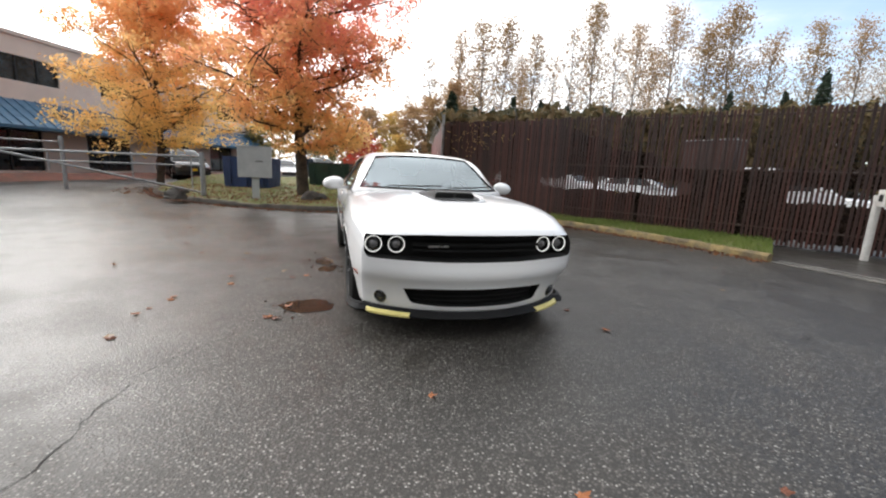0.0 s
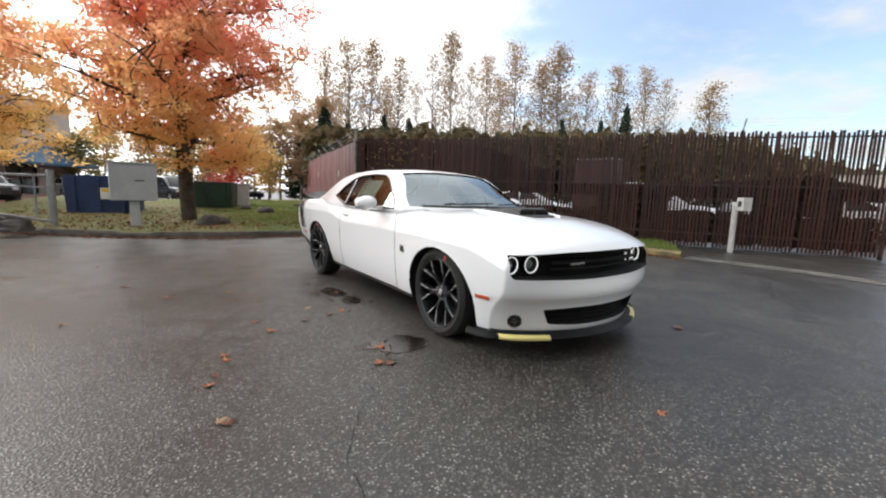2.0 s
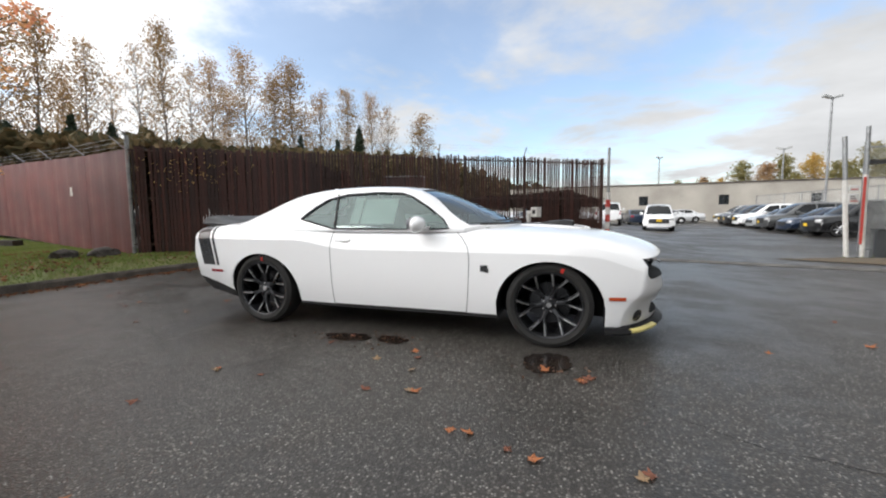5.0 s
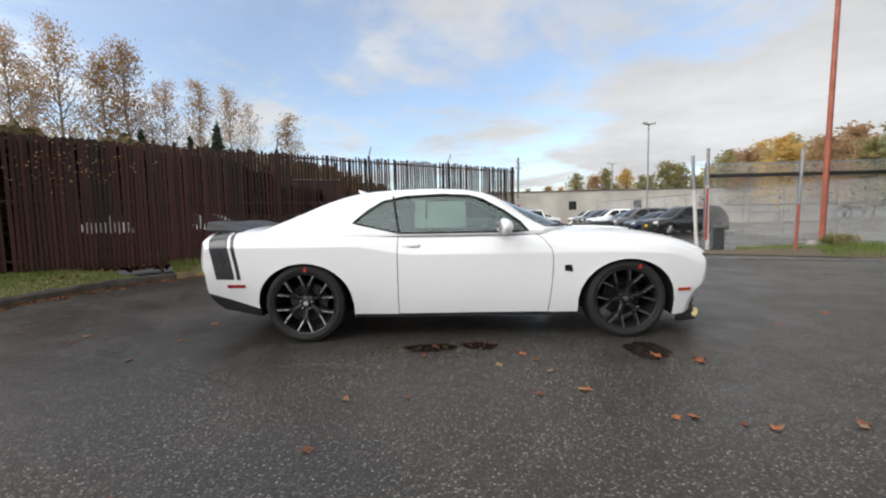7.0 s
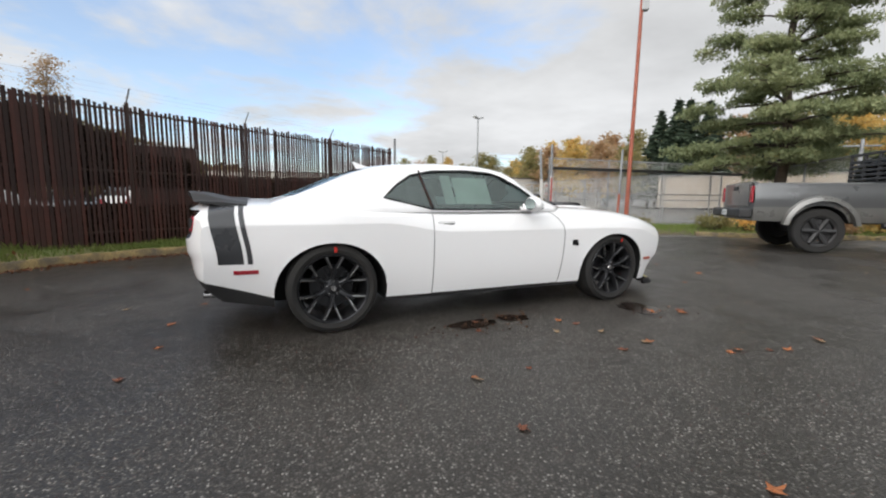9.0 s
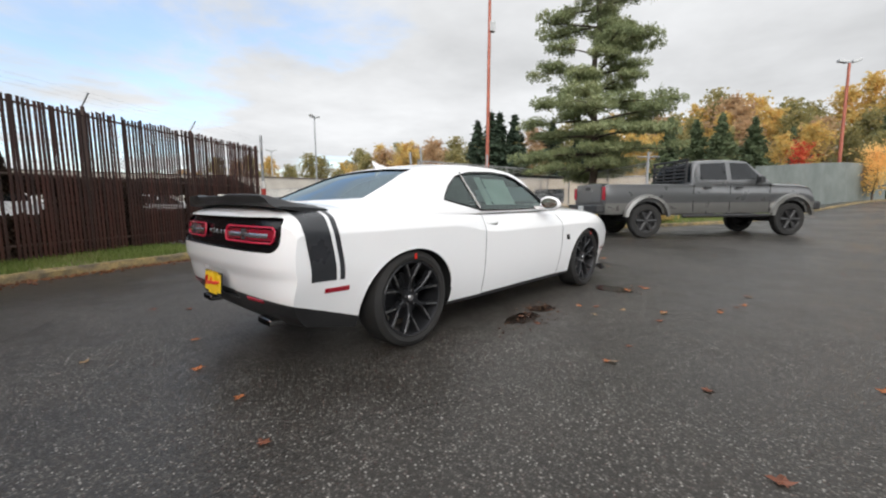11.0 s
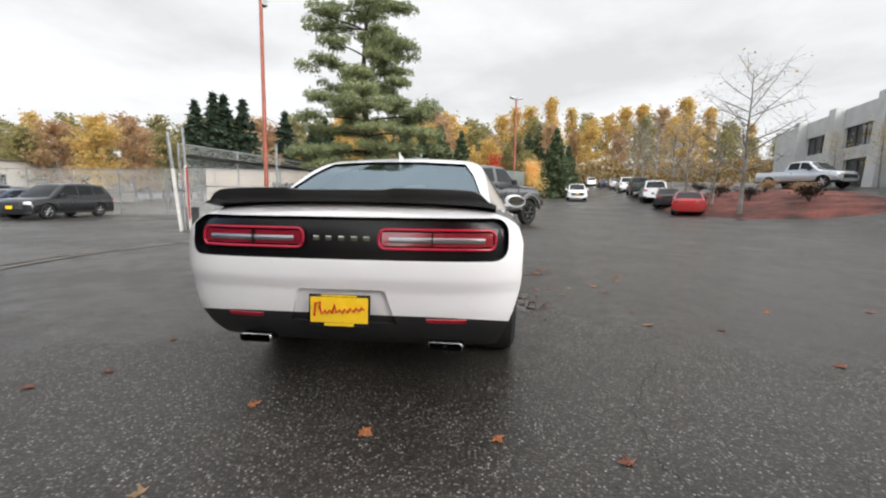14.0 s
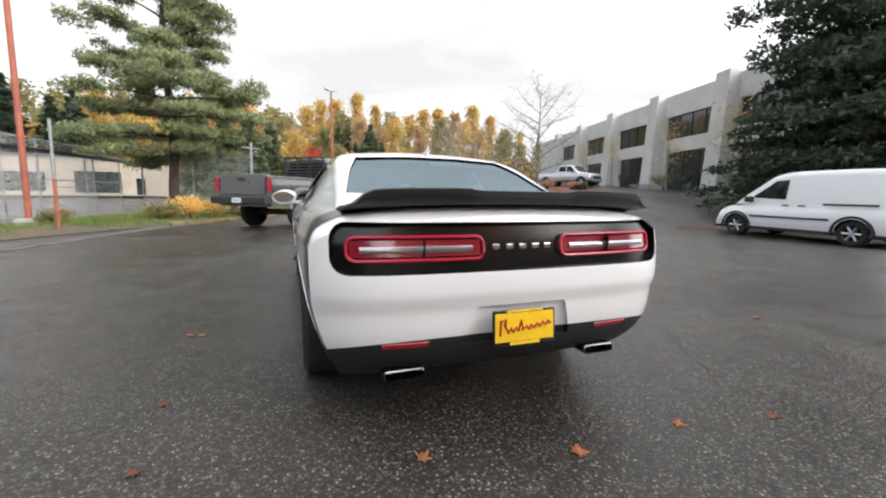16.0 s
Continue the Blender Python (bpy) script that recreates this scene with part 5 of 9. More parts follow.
for t, h in ((3.4, 1.55), (11.5, 1.5)):
    bm = bmesh.new()
    box(bm, (0, 0.020, h), (0.16, 0.028, h + 0.24), 0.002)
    ob = part("notice_plate", bm, PAPER, sheet_fence, "small white notice plate")
    p = FENCE_A + red_way * t
    ob.matrix_basis = pose(p.x, p.y, red_foot(t) - 0.1, 0, 0, red_turn)

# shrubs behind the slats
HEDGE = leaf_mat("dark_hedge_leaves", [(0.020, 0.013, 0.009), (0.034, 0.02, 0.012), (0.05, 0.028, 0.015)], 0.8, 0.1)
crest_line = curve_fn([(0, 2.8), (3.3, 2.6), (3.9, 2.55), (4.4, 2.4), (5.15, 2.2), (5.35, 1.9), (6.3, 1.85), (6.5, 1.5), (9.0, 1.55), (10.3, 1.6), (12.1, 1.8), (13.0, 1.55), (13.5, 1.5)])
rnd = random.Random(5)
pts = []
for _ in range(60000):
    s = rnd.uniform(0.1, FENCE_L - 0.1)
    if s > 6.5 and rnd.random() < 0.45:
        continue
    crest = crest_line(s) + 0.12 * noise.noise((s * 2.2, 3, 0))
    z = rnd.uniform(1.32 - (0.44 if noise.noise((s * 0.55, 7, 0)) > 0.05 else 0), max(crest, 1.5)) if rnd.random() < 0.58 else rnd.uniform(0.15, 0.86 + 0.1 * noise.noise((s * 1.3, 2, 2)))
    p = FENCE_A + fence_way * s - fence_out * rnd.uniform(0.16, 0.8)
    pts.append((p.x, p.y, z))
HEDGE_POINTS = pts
# a few bright vine leaves caught high in the wire
pts = []
for _ in range(150):
    s = abs(rnd.gauss(1.3, 0.6)) + 0.2
    p = FENCE_A + fence_way * s + fence_out * rnd.uniform(0.012, 0.05)
    pts.append(Vector((p.x, p.y, rnd.gauss(2.25, 0.28))))
VINE_POINTS = pts

# ---- posts, gates, boxes ----
WHITE_POST = pbr("white_painted_steel", (0.62, 0.61, 0.58), (0.50, 0.48, 0.45), rough=0.5, scale=6, grain=0.12, bump=0.1)
RED_BAND = pbr("red_band_paint", (0.50, 0.05, 0.035), (0.40, 0.05, 0.04), rough=0.5, grain=0.15)
GREY_BOX = pbr("pale_grey_enamel", (0.42, 0.43, 0.43), (0.35, 0.36, 0.36), rough=0.45, grain=0.08, bump=0.05)
BLUE_BIN = pbr("blue_bin_paint", (0.018, 0.045, 0.14), (0.014, 0.03, 0.09), rough=0.5, scale=2, grain=0.2, bump=0.1)
GREEN_BIN = pbr("dark_green_bin_paint", (0.012, 0.045, 0.028), (0.01, 0.03, 0.02), rough=0.5, scale=2, grain=0.2, bump=0.1)
ROCK = pbr("dark_rock", (0.07, 0.062, 0.055), (0.04, 0.036, 0.032), rough=0.9, scale=4, fine=25, grain=0.4, bump=0.8, depth=0.02)

keypad = thing("keypad_post", "white entry keypad post bent over beside the yard gate", "keypad", pose(0.18, 8.25, 0.05, 0, 0, -38))
bm = bmesh.new()
tube(bm, [(0, 0, -0.1), (0, 0, 0.98), (0, 0, 1.06)], 0.062, 10)
part("post", bm, WHITE_POST, keypad, smooth=True)
bm = bmesh.new()
box(bm, (-0.05, -0.055, 1.02), (0.26, 0.055, 1.12), 0.01)
part("arm", bm, WHITE_POST, keypad)
bm = bmesh.new()
box(bm, (0.18, -0.10, 0.93), (0.42, 0.09, 1.22), 0.012)
head = part("keypad_box", bm, WHITE_POST, keypad)
bm = bmesh.new()
box(bm, (0.25, -0.108, 1.02), (0.36, -0.10, 1.14), 0.004)
part("keypad_face", bm, BLACK_MATT, head, "dark keypad face")


def banded_pole(x, y, top, name, label, z0=-0.25, lean=(0.0, 0.0), banded=1.7):
    pole = thing(name, label, "post", pose(x, y, 0))
    bm = bmesh.new()
    rod(bm, (0, 0, z0), (lean[0], lean[1], top), 0.042, seg=12)
    part("pole", bm, GALV, pole, smooth=True)
    n = 8
    for k in range(n):
        bm = bmesh.new()
        a = z0 + 0.05 + (banded - z0) * k / n
        rod(bm, (lean[0] * (a - z0) / (top - z0), lean[1] * (a - z0) / (top - z0), a), (lean[0] * (a + 0.2 - z0) / (top - z0), lean[1] * (a + 0.2 - z0) / (top - z0), a + (banded - z0) / n - 0.003), 0.075, seg=12)
        part("band", bm, RED_BAND if k % 2 == 0 else WHITE_POST, pole, "red band" if k % 2 == 0 else "white band", smooth=True)
    return pole


banded_pole(2.5, 10.5, 3.2, "gate_post", "galvanised gate post in a red and white banded sleeve")
# right-hand gate posts
for x, y, top, lean, mat, r in ((8.46, 9.58, 3.05, (-0.10, 0.10), WHITE_POST, 0.06), (8.72, 9.45, 3.25, (-0.03, 0.02), WHITE_POST, 0.052)):
    p = thing("gate_post", "leaning steel post beside the yard gate" if r > 0.052 else "pale steel gate post with a rust-red strip", "post", pose(x, y, 0), group="gate posts")
    bm = bmesh.new()
    rod(bm, (0, 0, -0.35), (lean[0], lean[1], top * 0.62), r, seg=12)
    part("pole", bm, mat, p, smooth=True)
    bm = bmesh.new()
    rod(bm, (lean[0], lean[1], top * 0.62), (lean[0] * 1.5, lean[1] * 1.5, top), r * 0.9, seg=12)
    part("pole_top", bm, GALV, p, smooth=True)
    if r < 0.055:
        bm = bmesh.new()
        box(bm, (-r - 0.05, -r - 0.01, 0.2), (-r + 0.005, -r + 0.02, 1.95), 0.005)
        part("strip", bm, RED_BAND, p, "red painted strip")
box_thing = thing("gate_motor", "dark grey gate motor cabinet", "cabinet", pose(9.25, 9.75, -0.25))
bm = bmesh.new()
box(bm, (-0.16, -0.14, 0), (0.16, 0.14, 0.80), 0.02)
part("cabinet", bm, pbr("dark_grey_enamel", (0.06, 0.063, 0.068), rough=0.5), box_thing)
bm = bmesh.new()
box(bm, (-0.18, -0.16, 0.80), (0.18, 0.16, 0.84), 0.01)
part("lid", bm, BLACK_MATT, box_thing)
notice = thing("gate_notice", "small white notice boards on the gate post", "sign", pose(8.5, 9.55, 1.25, 0, 0, 25))
for k, (z, h) in enumerate(((0.0, 0.28), (0.34, 0.16))):
    bm = bmesh.new()
    box(bm, (-0.16, -0.012, z), (0.16, 0.0, z + h), 0.003)
    b_ = part("board", bm, PAPER, notice)
    for q in range(3 if k == 0 else 1):
        bm = bmesh.new()
        box(bm, (-0.11, -0.016, z + h * (0.25 + 0.22 * q)), (0.11 - 0.04 * q, -0.0125, z + h * (0.25 + 0.22 * q) + 0.025))
        part("printed_bar", bm, INK_RED if q == 0 else BLACK_MATT, b_)


LINK = bpy.data.materials.new("chain_link_mesh")
LINK.use_nodes = True
ln, ll = LINK.node_tree.nodes, LINK.node_tree.links
lb = ln["Principled BSDF"]
lb.inputs["Base Color"].default_value, lb.inputs["Metallic"].default_value, lb.inputs["Roughness"].default_value = (0.62, 0.63, 0.62, 1), 0.0, 0.5
ltc = ln.new("ShaderNodeTexCoord")
lsp = ln.new("ShaderNodeSeparateXYZ")
ll.new(ltc.outputs["Object"], lsp.inputs[0])


def lmath(op, a, b):
    x = ln.new("ShaderNodeMath")
    x.operation = op
    for i, v in enumerate((a, b)):
        if isinstance(v, (int, float)):
            x.inputs[i].default_value = v
        else:
            ll.new(v, x.inputs[i])
    return x.outputs[0]


wires = []
for op in ("ADD", "SUBTRACT"):
    t = lmath("FRACT", lmath("MULTIPLY", lmath(op, lsp.outputs[0], lsp.outputs[2]), 14.0), 0.0)
    wires.append(lmath("LESS_THAN", lmath("ABSOLUTE", lmath("SUBTRACT", t, 0.5), 0.0), 0.055))
ltr = ln.new("ShaderNodeBsdfTransparent")
lmx = ln.new("ShaderNodeMixShader")
ll.new(lmath("MAXIMUM", wires[0], wires[1]), lmx.inputs[0])
ll.new(ltr.outputs[0], lmx.inputs[1])
ll.new(lb.outputs[0], lmx.inputs[2])
ll.new(lmx.outputs[0], ln["Material Output"].inputs["Surface"])


def link_fence(name, label, a, b, z0, z1, posts, rails, lean_top=0.0, skip=False):
    f = thing(name, label, "fence", kind="structure")
    a, b = Vector((*a, 0)), Vector((*b, 0))
    L = (b - a).length
    f.matrix_basis = pose(a.x, a.y, 0, 0, 0, math.degrees(math.atan2(b.y - a.y, b.x - a.x)))
    for k in range(posts):
        bm = bmesh.new()
        rod(bm, (L * k / (posts - 1), 0.03, z0 - 0.1), (L * k / (posts - 1), 0.03, z1 + 0.05), 0.034)
        part("post", bm, GALV, f, smooth=True)
    for h in rails:
        bm = bmesh.new()
        rod(bm, (0, 0.03, h), (L, 0.03, h), 0.024)
        part("rail", bm, GALV, f, smooth=True)
    link_mesh("link_mesh", [(0, 0, z0), (L, 0, z0), (L, 0, z1), (0, 0, z1)], [(0, 1, 2, 3)], LINK, f)
    return f


link_fence("yard_fence", "galvanised chain-link yard fence and open sliding gate", (8.8, 9.75), (20.5, 8.7), -0.15, 2.75, 5, (0.05, 1.35, 2.75))
black_rail = thing("gate_track", "long black gate track beam on the chain-link fence", "beam", kind="structure")
bm = bmesh.new()
box(bm, (8.8, 9.55, 2.28), (20.5, 9.62, 2.40), 0.004, pose(0, 0, 0))
black_rail.matrix_basis = Matrix.Translation((8.8, 9.6, 0)) @ pose(0, 0, 0, 0, 0, -5.1) @ Matrix.Translation((-8.8, -9.6, 0))
part("beam", bm, BLACK_MATT, black_rail)
link_fence("yard_back_fence", "galvanised chain-link fence along the back of the yard", (18.4, 9.0), (18.4, 46), -0.25, 2.45, 13, (2.45, 1.1))
link_fence("side_fence", "chain-link fence run beside the pine with a cross post", (14.5, 2.4), (19.5, 7.5), 0.0, 2.5, 3, (2.5,))
cross = thing("cross_post", "galvanised post with a cross arm", "post", pose(14.5, 2.4, 0))
bm = bmesh.new()
rod(bm, (0, 0, -0.1), (0, 0, 2.95), 0.05)
part("post", bm, GALV, cross, smooth=True)
bm = bmesh.new()
rod(bm, (-0.35, 0.3, 2.75), (0.35, -0.3, 2.75), 0.03)
part("arm", bm, GALV, cross, smooth=True)
mid_post = thing("fence_post", "tall thin steel post rusted towards its foot", "post", pose(9.3, 6.6, 0))
bm = bmesh.new()
rod(bm, (0, 0, -0.1), (0.05, 0, 1.3), 0.04)
part("foot", bm, RUST_POLE, mid_post, "rusty lower post", smooth=True)
bm = bmesh.new()
rod(bm, (0.05, 0, 1.3), (0.1, 0, 2.8), 0.037)
part("shaft", bm, GALV, mid_post, smooth=True)


def lamp_pole(x, y, h, r, mat, label, heads=1, lean=0.0, group="", turn=0.0, z=None):
    p = thing("light_pole", label, "light pole", pose(x, y, land(x, y) if z is None else z, 0, 0, turn), group=group)
    bm = bmesh.new()
    rod(bm, (0, 0, -0.2), (lean, 0, h), r, r * 0.72, 14)
    part("pole", bm, mat, p, smooth=True)
    bm = bmesh.new()
    box(bm, (-0.09, -0.09, h), (0.09 + lean, 0.09, h + 0.12), 0.01)
    part("bracket", bm, GALV, p)
    for k in range(heads):
        bm = bmesh.new()
        s = 1 if k == 0 else -1
        m = Matrix.Translation((lean + s * 0.45, 0, h + 0.16)) @ pose(0, 0, 0, 0, -s * 14, 0)
        box(bm, (-0.32, -0.17, -0.09), (0.32, 0.17, 0.09), 0.03, m)
        hd = part("lamp_head", bm, GREY_BOX, p)
        bm = bmesh.new()
        box(bm, (-0.25, -0.13, -0.1), (0.25, 0.13, -0.092), 0.0, m)
        part("lens", bm, CLEAR_LENS, hd)
    return p


red_pole = lamp_pole(11.4, 8.15, 9.6, 0.085, RUST_POLE, "tall faded red steel light pole with a floodlight", 1, 0.12, turn=-30, z=0.0)
bm = bmesh.new()
box(bm, (0.10, -0.12, 8.2), (0.34, 0.12, 8.6), 0.02)
part("junction_box", bm, GREY_BOX, red_pole)
bm = bmesh.new()
lathe(bm, [(0.36, -0.1), (0.36, 0.10), (0.28, 0.2), (0.0, 0.2)], 16)
part("footing", bm, CONCRETE, red_pole)
lamp_pole(20.2, 37.4, 10.0, 0.10, GALV, "tall grey light pole in the yard", 2, turn=20, group="yard lights")
lamp_pole(42.0, -3.3, 10.6, 0.13, RUST_POLE, "tall rust-coloured light pole beside the road", 2, turn=-60, group="yard lights")
lamp_pole(13, 70, 9.5, 0.10, GALV, "tall grey light pole in the yard", 2, turn=50, group="yard lights")
lamp_pole(24.5, 57, 8.5, 0.10, GALV, "tall grey light pole in the yard", 2, turn=0, group="yard lights")

# entrance board, swing gate, bins on the maple side
board = thing("utility_box", "pale grey metal cabinet on a post", "cabinet", pose(-8.35, -3.1, 0.1, 0, 0, 96))
bm = bmesh.new()
box(bm, (-0.10, -0.07, -0.1), (0.10, 0.07, 0.72), 0.01)
part("post", bm, GREY_BOX, board)
bm = bmesh.new()
box(bm, (-0.46, -0.16, 0.66), (0.46, 0.16, 1.52), 0.015)
cab = part("cabinet", bm, GREY_BOX, board)
bm = bmesh.new()
box(bm, (-0.48, -0.18, 1.52), (0.48, 0.18, 1.56), 0.006)
part("lid", bm, GREY_BOX, board)
bm = bmesh.new()
box(bm, (0.02, -0.172, 1.12), (0.22, -0.1602, 1.145), 0.003)
part("latch", bm, BLACK_MATT, cab)


def bin_(name, label, x, y, turn, w, d, h, mat, group="", lid=True):
    b = thing(name, label, "bin", pose(x, y, 0.02, 0, 0, turn), group=group)
    bm = bmesh.new()
    loft(bm, [[(-w / 2 * k, -d / 2 * k, z), (w / 2 * k, -d / 2 * k, z), (w / 2 * k, d / 2 * k, z), (-w / 2 * k, d / 2 * k, z)] for z, k in ((0.1, 0.95), (0.12, 0.96), (h * 0.6, 0.99), (h, 1.0))])
    part("hopper", bm, mat, b)
    for sx in (-0.35, 0.0, 0.35):
        bm = bmesh.new()
        box(bm, (sx * w - 0.04, -d / 2 - 0.035, 0.15), (sx * w + 0.04, -d / 2 + 0.02, h - 0.05), 0.006)
        part("rib", bm, mat, b)
    if lid:
        for sx in (-1, 1):
            bm = bmesh.new()
            box(bm, (min(0, sx * w / 2) + 0.01, -d / 2 - 0.03, h), (max(0, sx * w / 2) - 0.01, d / 2, h + 0.05), 0.015)
            part("lid", bm, BLACK_MATT, b)
    return b


blue = bin_("skip_bin", "large dark blue steel waste bin on the lawn", -13.6, -3.95, 78, 1.75, 1.5, 1.35, BLUE_BIN, lid=False)
bm = bmesh.new()
box(bm, (0.05, -0.795, 0.62), (0.70, -0.79, 0.98), 0.002)
card = part("notice_panel", bm, PAPER, blue, "white notice panel with yellow band")
bm = bmesh.new()
box(bm, (0.1, -0.80, 0.86), (0.50, -0.7955, 0.95))
part("printed_bar", bm, PLATE_YELLOW, card)
bin_("skip_bin", "dark green steel waste bin behind the maple", -15.6, -0.75, 72, 1.9, 1.3, 1.25, GREEN_BIN)
tank = thing("storage_box", "pale grey plastic storage box on the lawn", "box", pose(-17.0, 0.55, 0.15, 0, 0, 80))
bm = bmesh.new()
box(bm, (-0.45, -0.5, 0), (0.45, 0.5, 1.05), 0.06)
part("box", bm, GREY_BOX, tank)
bm = bmesh.new()
box(bm, (-0.48, -0.53, 1.05), (0.48, 0.53, 1.16), 0.03)
part("lid", bm, GREY_BOX, tank)


def rock(x, y, s, seed, label="dark rough boulder on the grass", flat=0.62):
    bm = bmesh.new()
    bmesh.ops.create_icosphere(bm, subdivisions=3, radius=s)
    for v in bm.verts:
        n = noise.fractal(v.co * (1.6 / s) + Vector((seed, 0, 0)), 1.0, 2.0, 4)
        v.co *= 1 + 0.28 * n
        v.co.z = max(v.co.z, -0.25 * s) * flat
    ob = part("boulder", bm, ROCK, None, smooth=True)
    ob.location = (x, y, lawn_z(x, y) + 0.12 * s)
    return tagged(ob, label, "boulder", group="boulders")


for k, (x, y, s) in enumerate(((-8.2, -1.45, 0.36), (-12.5, 0.75, 0.30), (-9.1, 1.55, 0.26), (-8.75, 2.15, 0.30), (-7.9, -5.1, 0.3), (-9.9, -5.6, 0.28), (-14.5, 0.4, 0.22))):
    rock(x, y, s, k * 3.1)
slab = thing("kerb_block", "low concrete block lying in the grass", "block", pose(-15.2, 3.1, lawn_z(-15.2, 3.1), 0, 0, 12))
bm = bmesh.new()
box(bm, (-0.9, -0.15, -0.05), (0.9, 0.15, 0.16), 0.02)
part("block", bm, ROCK, slab)

swing = thing("swing_gate", "galvanised pipe swing gate with a diagonal brace, closed across the drive", "gate", pose(-8.95, -4.65, 0.0, 0, 0, 0))
end = Vector((-6.4, -11.2, 0)) - Vector((-8.95, -4.65, 0))


def gate_pipe(name, a, b, r=0.03):
    bm = bmesh.new()
    rod(bm, a, b, r)
    return part(name, bm, GALV, swing, smooth=True)


gate_pipe("hinge_post", (0, 0, -0.1), (0, 0, 1.42), 0.075)
gate_pipe("rail", (0, 0, 1.28), (end.x * 0.62, end.y * 0.62, 1.24))
gate_pipe("rail", (0, 0, 1.02), (end.x * 0.55, end.y * 0.55, 1.0), 0.02)
gate_pipe("brace", (0, 0, 0.22), (end.x * 0.62, end.y * 0.62, 1.22))
for t in (0.04, 0.24, 0.48):
    gate_pipe("upright", (end.x * t, end.y * t, 0.3 + 1.0 * t), (end.x * t, end.y * t, 1.27), 0.02)
drive_fence = link_fence("drive_fence", "galvanised pipe rail fence across the drive", (-11.9, -9.55), (-8.2, -13.5), 1.5, 1.52, 2, (1.55,))
bm = bmesh.new()
rod(bm, (0, 0.03, -0.1), (0, 0.03, 1.75), 0.065)
part("end_post", bm, GALV, drive_fence, smooth=True)

# ---- buildings ----
STUCCO = pbr("pinkish_stucco", (0.68, 0.59, 0.54), (0.61, 0.53, 0.49), rough=0.85, scale=0.8, fine=50, grain=0.08, bump=0.2)
BLUE_ROOF = pbr("blue_standing_seam", (0.05, 0.14, 0.24), (0.04, 0.11, 0.20), rough=0.4, grain=0.08, metal=0.2)
DARK_PANE = pbr("dark_window_glass", (0.012, 0.015, 0.018), (0.03, 0.035, 0.04), rough=0.06, grain=0.1, bump=0, rvar=0.03, spec=0.8)
TILT = pbr("grey_tilt_up_concrete", (0.60, 0.59, 0.56), (0.50, 0.49, 0.47), rough=0.8, scale=0.6, fine=30, grain=0.06, bump=0.1)
CREAM = pbr("stained_cream_concrete", (0.46, 0.43, 0.38), (0.34, 0.315, 0.28), rough=0.85, scale=0.35, fine=20, grain=0.12, bump=0.1)
TAN = pbr("tan_render", (0.37, 0.315, 0.25), (0.30, 0.255, 0.205), rough=0.85, scale=0.5, fine=20, grain=0.08, bump=0.1)
MULCH = pbr("red_bark_mulch", (0.23, 0.068, 0.05), (0.045, 0.028, 0.022), rough=0.95, scale=0.9, fine=14, grain=0.7, bump=0.9, depth=0.06)


def wall_with_holes(name, length, height, thick, holes, mat, parent, label=""):
    """A wall along x from the origin, its face at y = 0, with openings (x0, x1, z0, z1) through it."""
    xs = sorted({0.0, length, *[h[0] for h in holes], *[h[1] for h in holes]})
    zs = sorted({0.0, height, *[h[2] for h in holes], *[h[3] for h in holes]})
    bm = bmesh.new()
    grid = {}
    gone = lambda i, k: any(h[0] <= (xs[i] + xs[i + 1]) / 2 <= h[1] and h[2] <= (zs[k] + zs[k + 1]) / 2 <= h[3] for h in holes)

    def vert(i, k, d):
        if (i, k, d) not in grid:
            grid[i, k, d] = bm.verts.new((xs[i], thick * d, zs[k]))
        return grid[i, k, d]
    solid = {(i, k) for i in range(len(xs) - 1) for k in range(len(zs) - 1) if not gone(i, k)}
    for i, k in solid:
        bm.faces.new([vert(i, k, 0), vert(i + 1, k, 0), vert(i + 1, k + 1, 0), vert(i, k + 1, 0)])
        bm.faces.new([vert(i, k, 1), vert(i, k + 1, 1), vert(i + 1, k + 1, 1), vert(i + 1, k, 1)])
        for (di, dk), (p, q) in {(-1, 0): ((0, 0), (0, 1)), (1, 0): ((1, 0), (1, 1)), (0, -1): ((0, 0), (1, 0)), (0, 1): ((0, 1), (1, 1))}.items():
            if (i + di, k + dk) not in solid:
                bm.faces.new([vert(i + p[0], k + p[1], 0), vert(i + q[0], k + q[1], 0), vert(i + q[0], k + q[1], 1), vert(i + p[0], k + p[1], 1)])
    return part(name, bm, mat, parent, label)


def window(parent, x0, x1, z0, z1, depth=0.12, bars=2, frame_mat=None, sill=False):
    bm = bmesh.new()
    box(bm, (x0, depth, z0), (x1, depth + 0.02, z1))
    w = part("window", bm, DARK_PANE, parent)
    for k in range(bars + 1):
        bm = bmesh.new()
        x = x0 + (x1 - x0) * k / bars
        box(bm, (x - 0.035, depth - 0.05, z0), (x + 0.035, depth + 0.0, z1))
        part("mullion", bm, frame_mat or BLACK_MATT, w)
    return w


offices = thing("office_building", "two-storey pinkish stucco offices with a blue metal awning", "building")
offices.matrix_basis = pose(-13.0, -19.0, -0.1, 0, 0, math.degrees(math.atan2(3.0, -7.4)))
holes = []
for k in range(5):
    holes.append((2.6 + k * 5.4, 5.6 + k * 5.4, 4.65, 5.85))
    holes.append((1.4 + k * 5.4, 4.4 + k * 5.4, 0.3, 2.6))
wall_with_holes("wall", 30, 6.75, 0.3, holes, STUCCO, offices)
for h in holes:
    window(offices, h[0], h[1], h[2], h[3], 0.14, 3 if h[2] > 3 else 2)
bm = bmesh.new()
box(bm, (0, 0.3, 0), (30, 14, 6.5))
part("hall", bm, STUCCO, offices)
bm = bmesh.new()
box(bm, (-0.1, -0.08, 6.75), (30.1, 0.4, 6.95), 0.02)
